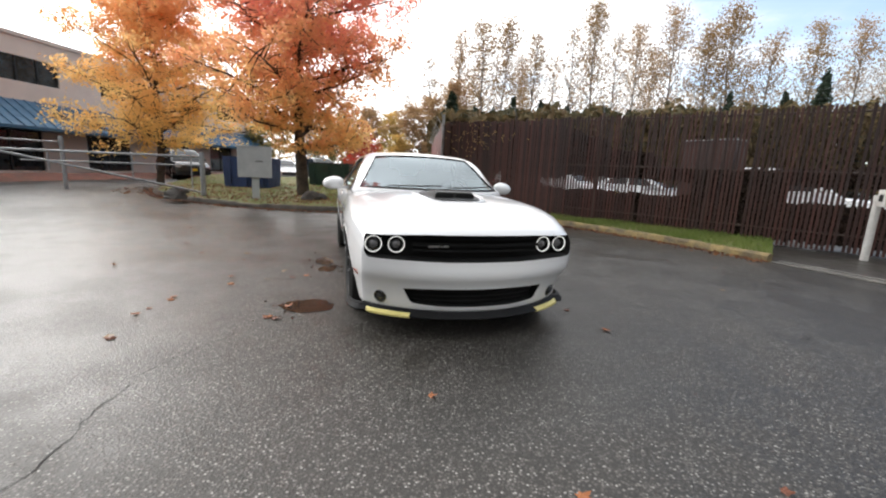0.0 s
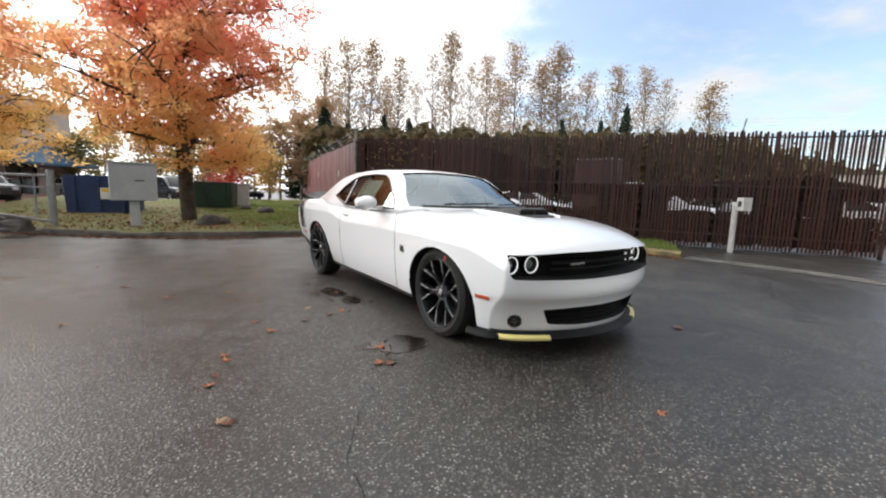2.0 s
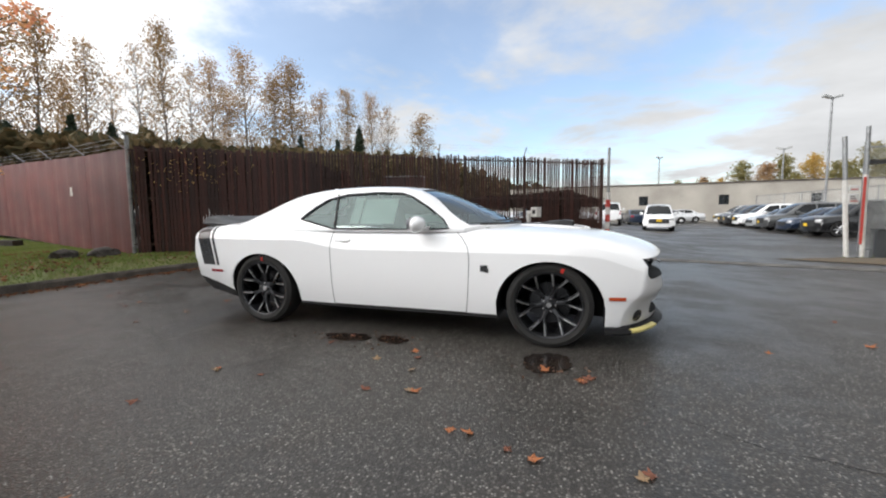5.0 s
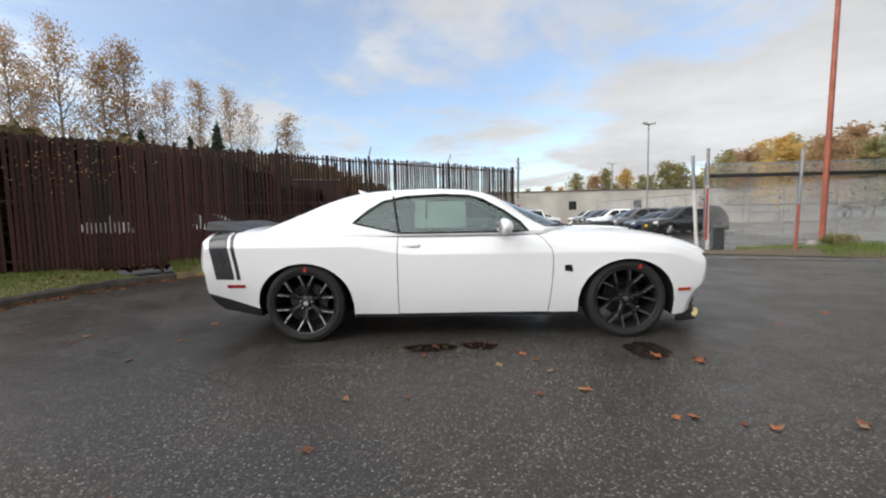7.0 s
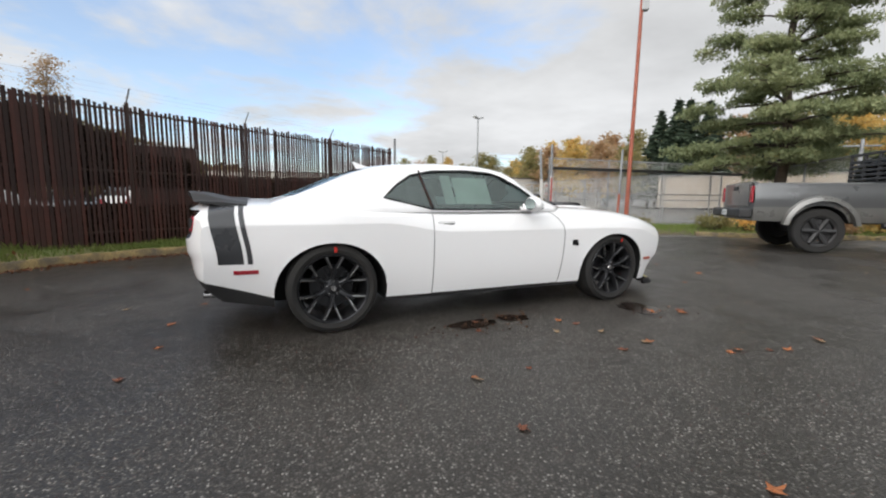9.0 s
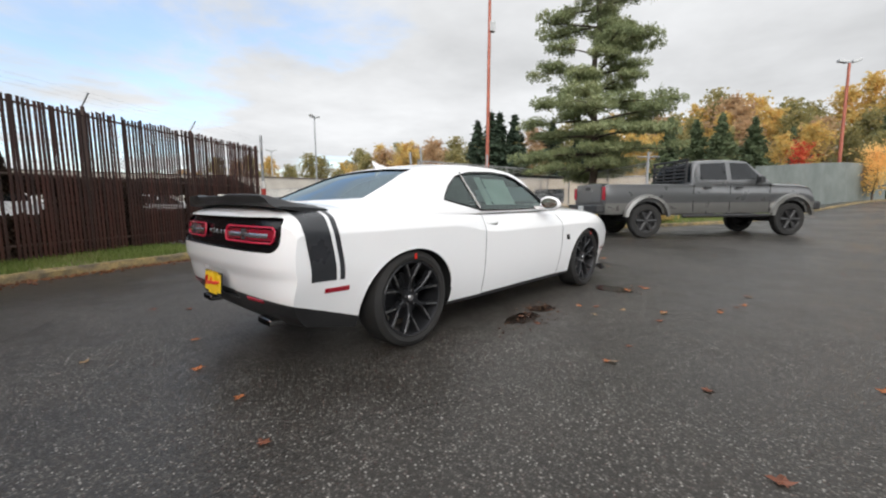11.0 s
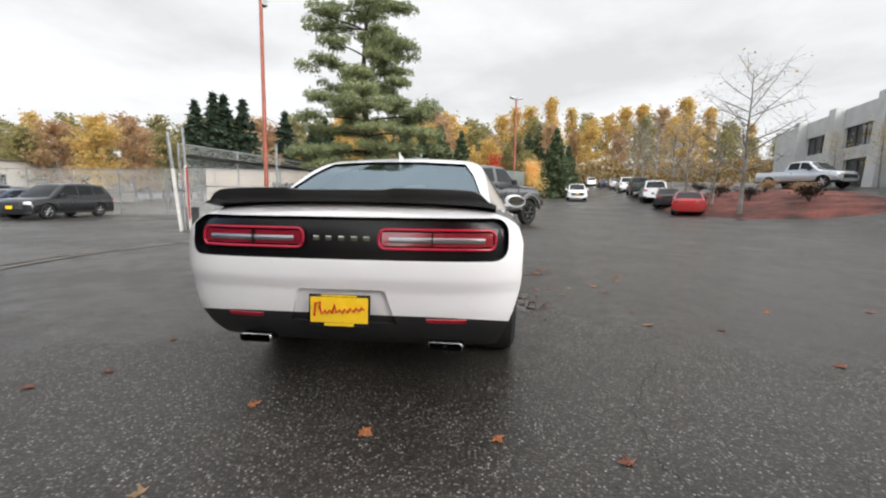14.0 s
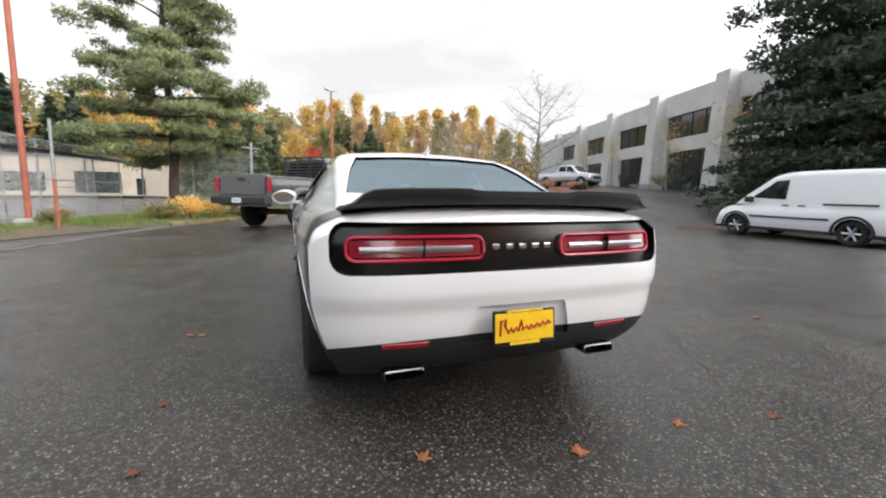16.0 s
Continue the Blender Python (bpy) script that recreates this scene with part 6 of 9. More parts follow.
part("parapet", bm, STUCCO, offices)
bm = bmesh.new()
prism(bm, [(0.0, 3.75), (-1.7, 2.45), (-1.7, 2.30), (0.0, 2.30)], -0.5, 30.2, "x")
aw = part("awning", bm, BLUE_ROOF, offices, "blue standing-seam metal awning")
for k in range(62):
    bm = bmesh.new()
    x = -0.4 + k * 0.5
    loft(bm, [[(x - 0.015, 0.0, 3.75), (x + 0.015, 0.0, 3.75), (x + 0.015, 0.0, 3.80), (x - 0.015, 0.0, 3.80)], [(x - 0.015, -1.71, 2.45), (x + 0.015, -1.71, 2.45), (x + 0.015, -1.71, 2.50), (x - 0.015, -1.71, 2.50)]])
    part("seam", bm, BLUE_ROOF, aw)
litter = thing("leaf_bed", "bed of red fallen leaves before the offices", "leaf litter", kind="structure")
litter.matrix_basis = offices.matrix_basis
vs, fs = [], []
for i in range(31):
    for j in range(5):
        vs.append((i, -1.2 - 1.0 * j, (0.0 if j in (0, 4) else 0.28 + 0.1 * noise.noise((i * 0.8, j, 0))) + 0.02))
fs = [(i * 5 + j, (i + 1) * 5 + j, (i + 1) * 5 + j + 1, i * 5 + j + 1) for i in range(30) for j in range(4)]
link_mesh("bed", vs, fs, pbr("red_leaf_litter", (0.17, 0.06, 0.04), (0.11, 0.055, 0.04), rough=0.95, scale=2, fine=25, grain=0.6, bump=0.9, depth=0.04), litter, smooth=True)

ware = thing("warehouse", "long low cream concrete warehouse with stained panels", "building")
ware.matrix_basis = pose(-8.0, 53.2, -0.3, 0, 0, math.degrees(math.atan2(-8.5, 78)))
holes = [(8.0 + 8.2 * k, 9.0 + 8.2 * k, 2.0, 3.1) for k in range(6)]
wall_with_holes("wall", 56, 4.4, 0.3, holes, CREAM, ware)
for h in holes:
    window(ware, *h, 0.1, 2)
bm = bmesh.new()
box(bm, (0, 0.3, 0), (56, 25, 4.3))
part("hall", bm, CREAM, ware)
bm = bmesh.new()
box(bm, (-0.1, -0.12, 4.4), (56.1, 0.4, 4.55), 0.02)
part("coping", bm, pbr("brown_coping", (0.12, 0.10, 0.085), rough=0.7), ware)
for k in range(7):
    bm = bmesh.new()
    box(bm, (4.0 + 8.2 * k, -0.05, 0), (4.25 + 8.2 * k, -0.002, 4.4))
    part("pilaster", bm, CREAM, ware)

tan = thing("workshop", "low tan workshop with dark shop windows", "building")
tan.matrix_basis = pose(50.0, 38.5, 0.1, 0, 0, math.degrees(math.atan2(15.6 - 38.5, 62.3 - 50.0)))
holes = [(8.5, 13.0, 0.5, 2.6), (15.5, 20.0, 0.3, 2.9), (21.5, 22.5, 0.1, 2.2)]
wall_with_holes("wall", 26, 4.2, 0.3, holes, TAN, tan)
for h in holes:
    window(tan, *h, 0.12, 2)
bm = bmesh.new()
box(bm, (0, 0.3, 0), (26, 24, 4.15))
part("hall", bm, TAN, tan)
bm = bmesh.new()
box(bm, (-0.1, -0.1, 4.2), (26.1, 24.1, 4.4), 0.02)
part("roof", bm, pbr("grey_roof_edge", (0.22, 0.2, 0.18), rough=0.7), tan)

tilt = thing("office_block", "two-storey grey concrete office block with tapered pilasters and ribbon windows", "building")
tilt.matrix_basis = pose(1.4, -22.9, 1.25, 0, 0, math.degrees(math.atan2(-2.0, 7.5))) @ Matrix.Diagonal((1, -1, 0.91, 1))
BAY = 7.75
holes = []
for k in range(6):
    x = 0.9 + BAY * k
    holes.append((x + 0.3, x + BAY - 1.6, 4.9, 6.9))
    holes.append((x + 0.35, x + BAY - 1.9, 0.0 + (0.4 if k > 3 else 0.0), 3.75))
wall_with_holes("wall", 55, 8.75, 0.35, holes, TILT, tilt)
for h in holes:
    window(tilt, *h, 0.25 if h[2] > 3 else 0.32, 4 if h[2] > 3 else 3)
bm = bmesh.new()
box(bm, (0, 0.36, 0), (55, 24, 8.6))
part("hall", bm, TILT, tilt)
for k in range(7):
    bm = bmesh.new()
    x = BAY * k + 0.1
    loft(bm, [[(x - 0.75, -1.15, -1.0), (x + 0.75, -1.15, -1.0), (x + 0.75, -0.004, -1.0), (x - 0.75, -0.004, -1.0)], [(x - 0.62, -0.75, 8.95), (x + 0.62, -0.75, 8.95), (x + 0.62, -0.004, 8.95), (x - 0.62, -0.004, 8.95)]])
    part("pilaster", bm, TILT, tilt)
for k in range(9):
    bm = bmesh.new()
    box(bm, (19.5 + 0.3 * k, -3.0, -0.6 + 0.17 * k), (19.9 + 0.3 * k, -1.4, -0.5 + 0.17 * k))
    part("step", bm, CONCRETE, tilt)

island = thing("mulch_island", "mounded red bark mulch island with low dark shrubs", "mulch", kind="structure")
vs, fs = [], []
n, m = 40, 10
for i in range(n):
    a = 2 * math.pi * i / n
    for j in range(m + 1):
        r = j / m
        x, y = 24.2 + 9.0 * r * math.cos(a), -17.2 + 4.3 * r * math.sin(a)
        vs.append((x, y, land(x, y) - 0.02 + 0.50 * (1 - r ** 2.5) + (0.22 * noise.noise((x * 0.7, y * 0.7, 0)) + 0.10 * noise.noise((x * 2.1, y * 2.1, 4))) * (1 - r) + (0.10 if r < 0.99 else -0.02)))
fs = [(i * (m + 1) + j, ((i + 1) % n) * (m + 1) + j, ((i + 1) % n) * (m + 1) + j + 1, i * (m + 1) + j + 1) for i in range(n) for j in range(m)]
link_mesh("mound", vs, fs, MULCH, island, smooth=True)

screen = thing("screen_fence", "grey-green screened chain-link fence beside the road", "fence", kind="structure")
bm = bmesh.new()
a, b = Vector((29, 0.5, 0)), Vector((51, -6.5, 0))
rings = []
for i in range(23):
    t = i / 22
    q = a.lerp(b, t)
    o = 0.12 * math.sin(i * 1.9) * 0.4
    h = 3.0 + 0.2 * math.sin(t * 3) + 0.4 * t
    g = land(q.x, q.y)
    rings.append([(q.x, q.y + o, g - 0.05), (q.x, q.y + o + 0.02, g - 0.05), (q.x - 0.25, q.y + o + 0.02, g * 0.5 + h), (q.x - 0.25, q.y + o, g * 0.5 + h)])
loft(bm, rings)
part("screen", bm, pbr("grey_green_screen", (0.20, 0.225, 0.21), (0.15, 0.17, 0.16), rough=0.8, scale=0.8, grain=0.2), screen)
kerb("kerb_road", [(10.2, 4.3), (12.5, 2.6), (16, 0.8), (22, -0.9), (30, -2.3), (45, -6.2), (60, -9)], KERB_YELLOW, "worn yellow kerb along the road")

# ---- other vehicles ----
def car_paint(name, col, rough=0.3, metal=0.2):
    return pbr(name, col, [c * 0.93 for c in col], rough=rough, metal=metal, grain=0.02, bump=0, coat=0.9, rvar=0.04)


PAINTS = {"white": PAINT, "silver": car_paint("silver_car_paint", (0.62, 0.63, 0.64), metal=0.5), "grey": car_paint("graphite_car_paint", (0.115, 0.118, 0.12), metal=0.5),
          "black": car_paint("black_car_paint", (0.010, 0.011, 0.013)), "red": car_paint("red_car_paint", (0.45, 0.012, 0.015)), "blue": car_paint("dark_blue_car_paint", (0.02, 0.035, 0.07), metal=0.4),
          "green": car_paint("dark_green_car_paint", (0.02, 0.04, 0.03), metal=0.3)}
FAR_GLASS = pbr("dark_car_window", (0.006, 0.007, 0.008), (0.01, 0.012, 0.014), rough=0.05, grain=0.05, bump=0, rvar=0.02, spec=0.3)
WHITE_LAMP = pbr("pale_lamp_lens", (0.6, 0.6, 0.6), rough=0.1, metal=0.3, grain=0.05, bump=0, coat=1.0)


def vehicle(name, label, paint, length, w, wheels, wheel_r, tops, base, cabin, windows, front_bow=0.22, rear_bow=0.08, roof_in=0.16, category="car", group="", lower=None, bed=None, grille=(0.5, 0.8), lamps=0.78, hub=None, tail=None):
    """A parked vehicle facing +x, its middle at the origin. tops: (x, z) of bonnet, belt and boot; cabin: (x, z) of the roof line; windows: side panes as (x, z) polygons."""
    th = thing(name, label, category, group=group)
    half, h = length / 2, w / 2
    tz, cz = curve_fn(tops), curve_fn(cabin)

    def body_pt(u, v, q):
        x = -half + length * u
        a = abs(v)
        t = tz(x) - 0.03 * a ** 2 - (0.05 * (1 - math.sqrt(max(0, 1 - ((a - 0.75) / 0.25) ** 2))) if a > 0.75 else 0)
        z = base + (t - base) * q
        y = v * (h - 0.05 * (1 - q) ** 2 * (1 - q) - 0.07 * smooth01(0.62, 1.0, q) - 0.03 * smooth01(0.25, 0.0, q))
        f, r = max(0.0, (x - half + 0.7) / 0.7) ** 1.6, max(0.0, (-x - half + 0.6) / 0.6) ** 1.6
        x -= f * (front_bow * (abs(y) / h) ** 2.4 + 0.05 * abs(q - 0.45))
        x += r * (rear_bow * (abs(y) / h) ** 3 + 0.04 * abs(q - 0.4))
        return (x, y, z)
    vs, fs = shell_box(steps((0, 0.06, 3), (0.06, 0.94, 24), (0.94, 1, 3)), edges_in(12, 1.6), steps((0, 0.8, 7), (0.8, 1, 3)), body_pt)
    tree = BVHTree.FromPolygons(vs, fs)
    body = link_mesh("body", vs, fs, paint, th, smooth=True)
    cuts = []
    for wx in wheels:
        for s in (-1, 1):
            bm = bmesh.new()
            ar = wheel_r * 1.16
            prism(bm, [(wx + ar * math.cos(radians(a)), wheel_r + ar * math.sin(radians(a))) for a in range(0, 181, 12)] + [(wx - ar, base - 0.2), (wx + ar, base - 0.2)], s * (h - 0.32), s * (h + 0.3))
            cuts.append((bm, BLACK_DEEP))
    if bed:
        bm = bmesh.new()
        box(bm, (bed[0], -h + 0.10, bed[2]), (bed[1], h - 0.10, 3))
        cuts.append((bm, BLACK_MATT))
    cut(body, cuts)
    finish(body, th, True, 32)
    if lower:
        bm = bmesh.new()
        box(bm, (-half + 0.04, -h + 0.05, base - 0.02), (half - 0.12, h - 0.05, base + 0.10), 0.03)
        part("underbody", bm, BLACK_MATT, th)
    c0, c1 = cabin[0][0], cabin[-1][0]
    belt = min(cabin[0][1], cabin[-1][1])
    roof_top = max(p[1] for p in cabin)

    def side_y(z):
        k = min(max((z - belt) / (roof_top - belt), 0), 1)
        return h - 0.075 - roof_in * k - 0.03 * k * k

    def cab_pt(u, v, q):
        x = c0 + (c1 - c0) * u
        t = cz(x)
        a = abs(v)
        z = belt - 0.04 + (t - 0.03 * a * a - (0.04 * (1 - math.sqrt(max(0, 1 - ((a - 0.8) / 0.2) ** 2))) if a > 0.8 else 0) - belt + 0.04) * q
        y = v * side_y(z)
        x += (0.10 if u > 0.5 else -0.04) * abs(u - 0.5) * 2 * (1 - a * a) * smooth01(0.5, 0.9, abs(u - 0.5) * 2)
        return (x, y, z)
    vs2, fs2 = shell_box(steps((0, 1, 30)), edges_in(12, 1.5), steps((0, 1, 8)), cab_pt, bottom=False)
    ctree = BVHTree.FromPolygons(vs2, fs2)
    link_mesh("cabin", vs2, fs2, paint, th, smooth=True)
    for poly in windows:
        for s in (-1, 1):
            bm = bmesh.new()
            fv = []
            for x, z in spread(poly):
                hit = ctree.ray_cast(Vector((x, s * 3, z)), Vector((0, -s, 0)))[0]
                fv.append(bm.verts.new((hit or Vector((x, s * side_y(z), z))) + Vector((0, s * 0.006, 0))))
            bm.faces.new(fv)
            bmesh.ops.triangulate(bm, faces=bm.faces[:])
            part("side_window", bm, FAR_GLASS, th)
    # windscreens
    for s, (xa, xb) in ((1, (windows[0][0][0], c1)), (-1, (c0, windows[0][0][0]))):
        lo_z, hi_z = belt + 0.05, roof_top - 0.07
        bm = bmesh.new()
        grid = []
        for i in range(9):
            z = lo_z + (hi_z - lo_z) * i / 8
            row = []
            for j in range(11):
                y = (side_y(z) - 0.10) * (j / 5 - 1)
                hit = ctree.ray_cast(Vector((s * 6, y, z)), Vector((-s, 0, 0)))[0]
                row.append((hit or Vector((xb if s > 0 else xa, y, z))) + Vector((s * 0.006, 0, 0.004)))
            grid.append(row)
        loft(bm, grid, closed=False)
        part("windscreen" if s > 0 else "rear_window", bm, FAR_GLASS, th, smooth=True)
    end = lambda y, z, s, out: (tree.ray_cast(Vector((s * 8, y, z)), Vector((-s, 0, 0)))[0] or Vector((s * half, y, z))) + Vector((s * out, 0, 0))
    bm = bmesh.new()
    loft(bm, [[end(y, z, 1, 0.006) for z in np.linspace(grille[0], grille[1], 4)] for y in np.linspace(-h * 0.62, h * 0.62, 9)], closed=False)
    part("grille", bm, BLACK_MATT, th)
    for s in (-1, 1):
        bm = bmesh.new()
        loft(bm, [[end(s * y, z, 1, 0.008) for z in np.linspace(lamps - 0.09, lamps + 0.06, 4)] for y in np.linspace(h * 0.64, h * 0.92, 5)], closed=False)
        part("headlight", bm, WHITE_LAMP, th)
        z0, z1, y0 = tail or (lamps, lamps + 0.2, 0.68)
        bm = bmesh.new()
        loft(bm, [[end(s * y, z, -1, 0.008) for z in np.linspace(z0, z1, 4)] for y in np.linspace(h * y0, h * 0.94, 5)], closed=False)
        part("tail_lamp", bm, RED_LENS, th)
        bm = bmesh.new()
        mx = c1 - 0.55
        box(bm, (mx - 0.07, min(s * (h - 0.03), s * (h + 0.17)), belt + 0.02), (mx + 0.07, max(s * (h - 0.03), s * (h + 0.17)), belt + 0.19), 0.03)
        part("door_mirror", bm, BLACK_MATT if group != "yard cars" else paint, th)
    for wx in wheels:
        for s in (-1, 1):
            wn_ = new("wheel")
            wn_.parent = th
            wn_.matrix_basis = Matrix.Translation((wx, s * (h - 0.13), wheel_r)) @ pose(0, 0, 0, 90, 0, 0 if s < 0 else 180)
            R, r = wheel_r, wheel_r * 0.66
            bm = bmesh.new()
            lathe(bm, [(r, -0.10), (R - 0.03, -0.115), (R, -0.08), (R, 0.08), (R - 0.03, 0.115), (r + 0.02, 0.115), (r, 0.10)], 28)
            part("tyre", bm, RUBBER, wn_, smooth=True)
            bm = bmesh.new()
            lathe(bm, [(r, 0.105), (r * 0.9, 0.085), (r * 0.85, 0.02), (0, 0.02)], 28)
            part("rim", bm, RIM_DARK if hub is None else BLACK_MATT, wn_, smooth=True)
            bm = bmesh.new()
            for k in range(6):
                rod(bm, (0, 0, 0.07), (r * 0.93 * math.cos(k * 1.0472), r * 0.93 * math.sin(k * 1.0472), 0.085), 0.035 * wheel_r / 0.33, seg=6)
            lathe(bm, [(0, 0.10), (r * 0.22, 0.10), (r * 0.25, 0.05)], 16)
            part("spokes", bm, hub or RIM_BRIGHT, wn_)
    return th


def suv(label, paint, group="yard cars"):
    return vehicle("parked_car", label, paint, 4.7, 1.9, (1.42, -1.38), 0.36, [(-2.35, 0.98), (-2.2, 1.06), (0.9, 1.06), (1.3, 1.04), (2.0, 0.98), (2.25, 0.90), (2.35, 0.80)], 0.26,
                   [(-2.28, 1.03), (-2.1, 1.40), (-1.9, 1.66), (-1.4, 1.74), (-0.4, 1.76), (0.3, 1.70), (0.7, 1.48), (1.25, 1.04)],
                   [[(0.3, 1.60), (0.85, 1.14), (-0.25, 1.13), (-0.25, 1.63)], [(-0.33, 1.63), (-0.33, 1.13), (-1.15, 1.14), (-1.15, 1.62)], [(-1.23, 1.61), (-1.23, 1.15), (-1.9, 1.20), (-1.75, 1.56)]], group=group, lower=True)


def sedan(label, paint, group="yard cars"):
    return vehicle("parked_car", label, paint, 4.6, 1.82, (1.40, -1.33), 0.32, [(-2.3, 0.86), (-2.2, 0.98), (-1.6, 1.0), (0.9, 0.94), (1.4, 0.90), (2.0, 0.80), (2.3, 0.66)], 0.22,
                   [(-1.75, 0.97), (-1.2, 1.25), (-0.8, 1.39), (-0.2, 1.44), (0.3, 1.38), (0.7, 1.2), (1.15, 0.93)],
                   [[(0.2, 1.32), (0.75, 1.02), (-0.25, 1.01), (-0.25, 1.36)], [(-0.32, 1.36), (-0.32, 1.01), (-1.2, 1.04), (-0.95, 1.27)]], group=group, lower=True, grille=(0.42, 0.62), lamps=0.66, tail=(0.72, 0.88, 0.6))


def pickup(label, paint, group="yard cars", crew=True):
    return vehicle("pickup_truck", label, paint, 5.8, 2.0, (1.85, -1.75), 0.40, [(-2.9, 1.18), (-2.8, 1.22), (-0.6, 1.22), (1.0, 1.18), (1.4, 1.18), (2.4, 1.12), (2.8, 1.02), (2.9, 0.9)], 0.42,
                   [(-0.72, 1.20), (-0.6, 1.6), (-0.45, 1.82), (0.2, 1.88), (0.75, 1.82), (1.05, 1.6), (1.55, 1.17)],
                   [[(0.75, 1.72), (1.2, 1.28), (0.32, 1.27), (0.32, 1.76)], [(0.24, 1.76), (0.24, 1.27), (-0.5, 1.28), (-0.42, 1.74)]], category="truck", group=group, lower=True, bed=(-2.78, -0.85, 0.75), grille=(0.62, 0.95), lamps=0.92, tail=(0.85, 1.15, 0.86))


# lifted grey pickup by the kerb
rear_w, front_w = Vector((8.85, 0.72, 0)), Vector((12.15, -2.2, 0))
heading = math.degrees(math.atan2(front_w.y - rear_w.y, front_w.x - rear_w.x))
TRUCK_FRONT, TRUCK_REAR, TRUCK_W = 2.40, -1.97, 0.47
truck = vehicle("pickup_truck", "lifted graphite grey crew-cab pickup on black wheels by the kerb", PAINTS["grey"], 6.40, 2.03, (TRUCK_FRONT, TRUCK_REAR), TRUCK_W,
                [(-3.20, 1.52), (-3.15, 1.55), (-0.4, 1.54), (0.9, 1.52), (1.8, 1.52), (2.6, 1.50), (3.05, 1.44), (3.20, 1.30)], 0.66,
                [(-0.62, 1.50), (-0.58, 1.85), (-0.48, 2.13), (0.3, 2.20), (1.05, 2.17), (1.32, 1.98), (1.86, 1.50)],
                [[(1.08, 2.07), (1.50, 1.62), (0.56, 1.60), (0.56, 2.09)], [(0.42, 2.09), (0.42, 1.60), (-0.38, 1.62), (-0.33, 2.06)]], category="truck", bed=(-3.08, -0.70, 1.05), grille=(0.95, 1.34), lamps=1.28, hub=BLACK_MATT, tail=(1.06, 1.42, 0.86), front_bow=0.10, rear_bow=0.02)
mid = (rear_w + front_w) / 2
perp = Vector((-math.sin(radians(heading)), math.cos(radians(heading)), 0))
ahead = Vector((math.cos(radians(heading)), math.sin(radians(heading)), 0))
truck.matrix_basis = pose(*(mid + perp * 0.88 - ahead * 0.215), 0, 0, heading)
FLARE = car_paint("pale_grey_lower_paint", (0.20, 0.198, 0.188), metal=0.5)
truck_body = [o for o in truck.children if o.name.startswith("body")][0]
slice_plane(truck_body, (0, 0, 0.97), (0, 0, 1), lambda c: abs(c.y) > 0.9)
split_off(truck_body, "lower_body", lambda c, n: c.z < 0.97 and abs(c.y) > 0.93, FLARE, truck, "paler grey lower body")
for s in (-1, 1):
    for wx in (TRUCK_FRONT, TRUCK_REAR):
        bm = bmesh.new()
        arc = [(wx + 0.575 * math.cos(radians(a)), 0.53 + 0.575 * math.sin(radians(a))) for a in range(6, 175, 8)]
        loft(bm, [[(x, s * 0.99, z), (x, s * 1.10, z), (wx + (x - wx) * 1.16, s * 1.08, 0.53 + (z - 0.53) * 1.16), (wx + (x - wx) * 1.20, s * 0.99, 0.53 + (z - 0.53) * 1.20)] for x, z in arc])
        part("wheel_flare", bm, FLARE, truck, "paler grey wheel arch flare")
    bm = bmesh.new()
    rod(bm, (-0.95, s * 1.03, 0.60), (1.65, s * 1.03, 0.60), 0.05)
    step = part("side_step", bm, BLACK_MATT, truck)
    for x in (-0.6, 0.4, 1.3):
        bm = bmesh.new()
        rod(bm, (x, s * 0.8, 0.70), (x, s * 1.03, 0.60), 0.022, seg=6)
        part("bracket", bm, BLACK_MATT, step)
    for x in (-0.62, 0.48, 1.70):                   # door and bed gaps
        bm = bmesh.new()
        box(bm, (x - 0.008, s * 1.003 - 0.004, 0.72), (x + 0.008, s * 1.003 + 0.004, 1.47))
        part("panel_gap", bm, BLACK_DEEP, truck)
    for x in (-0.30, 0.66):
        bm = bmesh.new()
        box(bm, (x, s * 1.0 - 0.02, 1.36), (x + 0.20, s * 1.0 + 0.03, 1.41), 0.008)
        part("door_handle", bm, BLACK_MATT, truck)
    bm = bmesh.new()
    box(bm, (-3.225, s * 0.93 - 0.075, 1.06), (-3.195, s * 0.93 + 0.075, 1.42), 0.01)
    part("tail_lamp", bm, RED_LENS, truck, "upright red tail lamp")
bm = bmesh.new()
box(bm, (-3.225, -0.80, 0.98), (-3.198, 0.80, 1.50), 0.012)
gate = part("tailgate", bm, PAINTS["grey"], truck)
bm = bmesh.new()
box(bm, (-3.240, -0.14, 1.34), (-3.224, 0.14, 1.43), 0.006)
part("gate_handle", bm, BLACK_MATT, gate)
bm = bmesh.new()
box(bm, (-3.43, -0.98, 0.72), (-3.18, 0.98, 0.92), 0.035)
bumper = part("rear_bumper", bm, BLACK_MATT, truck)
bm = bmesh.new()
box(bm, (-3.442, -0.16, 0.76), (-3.432, 0.16, 0.89), 0.003)
part("number_plate", bm, PAPER, bumper, "pale plate with a plain bar")
bm = bmesh.new()
box(bm, (-3.445, -0.11, 0.80), (-3.4425, 0.11, 0.85))
part("plate_bar", bm, GREY_BOX, bumper)
bm = bmesh.new()
box(bm, (3.12, -1.0, 0.74), (3.34, 1.0, 0.98), 0.05)
part("front_bumper", bm, BLACK_MATT, truck)
for y in (-0.75, -0.25, 0.25, 0.75):
    bm = bmesh.new()
    rod(bm, (-0.70, y, 1.5), (-0.70, y, 2.16), 0.035)
    part("rack_post", bm, BLACK_MATT, truck)
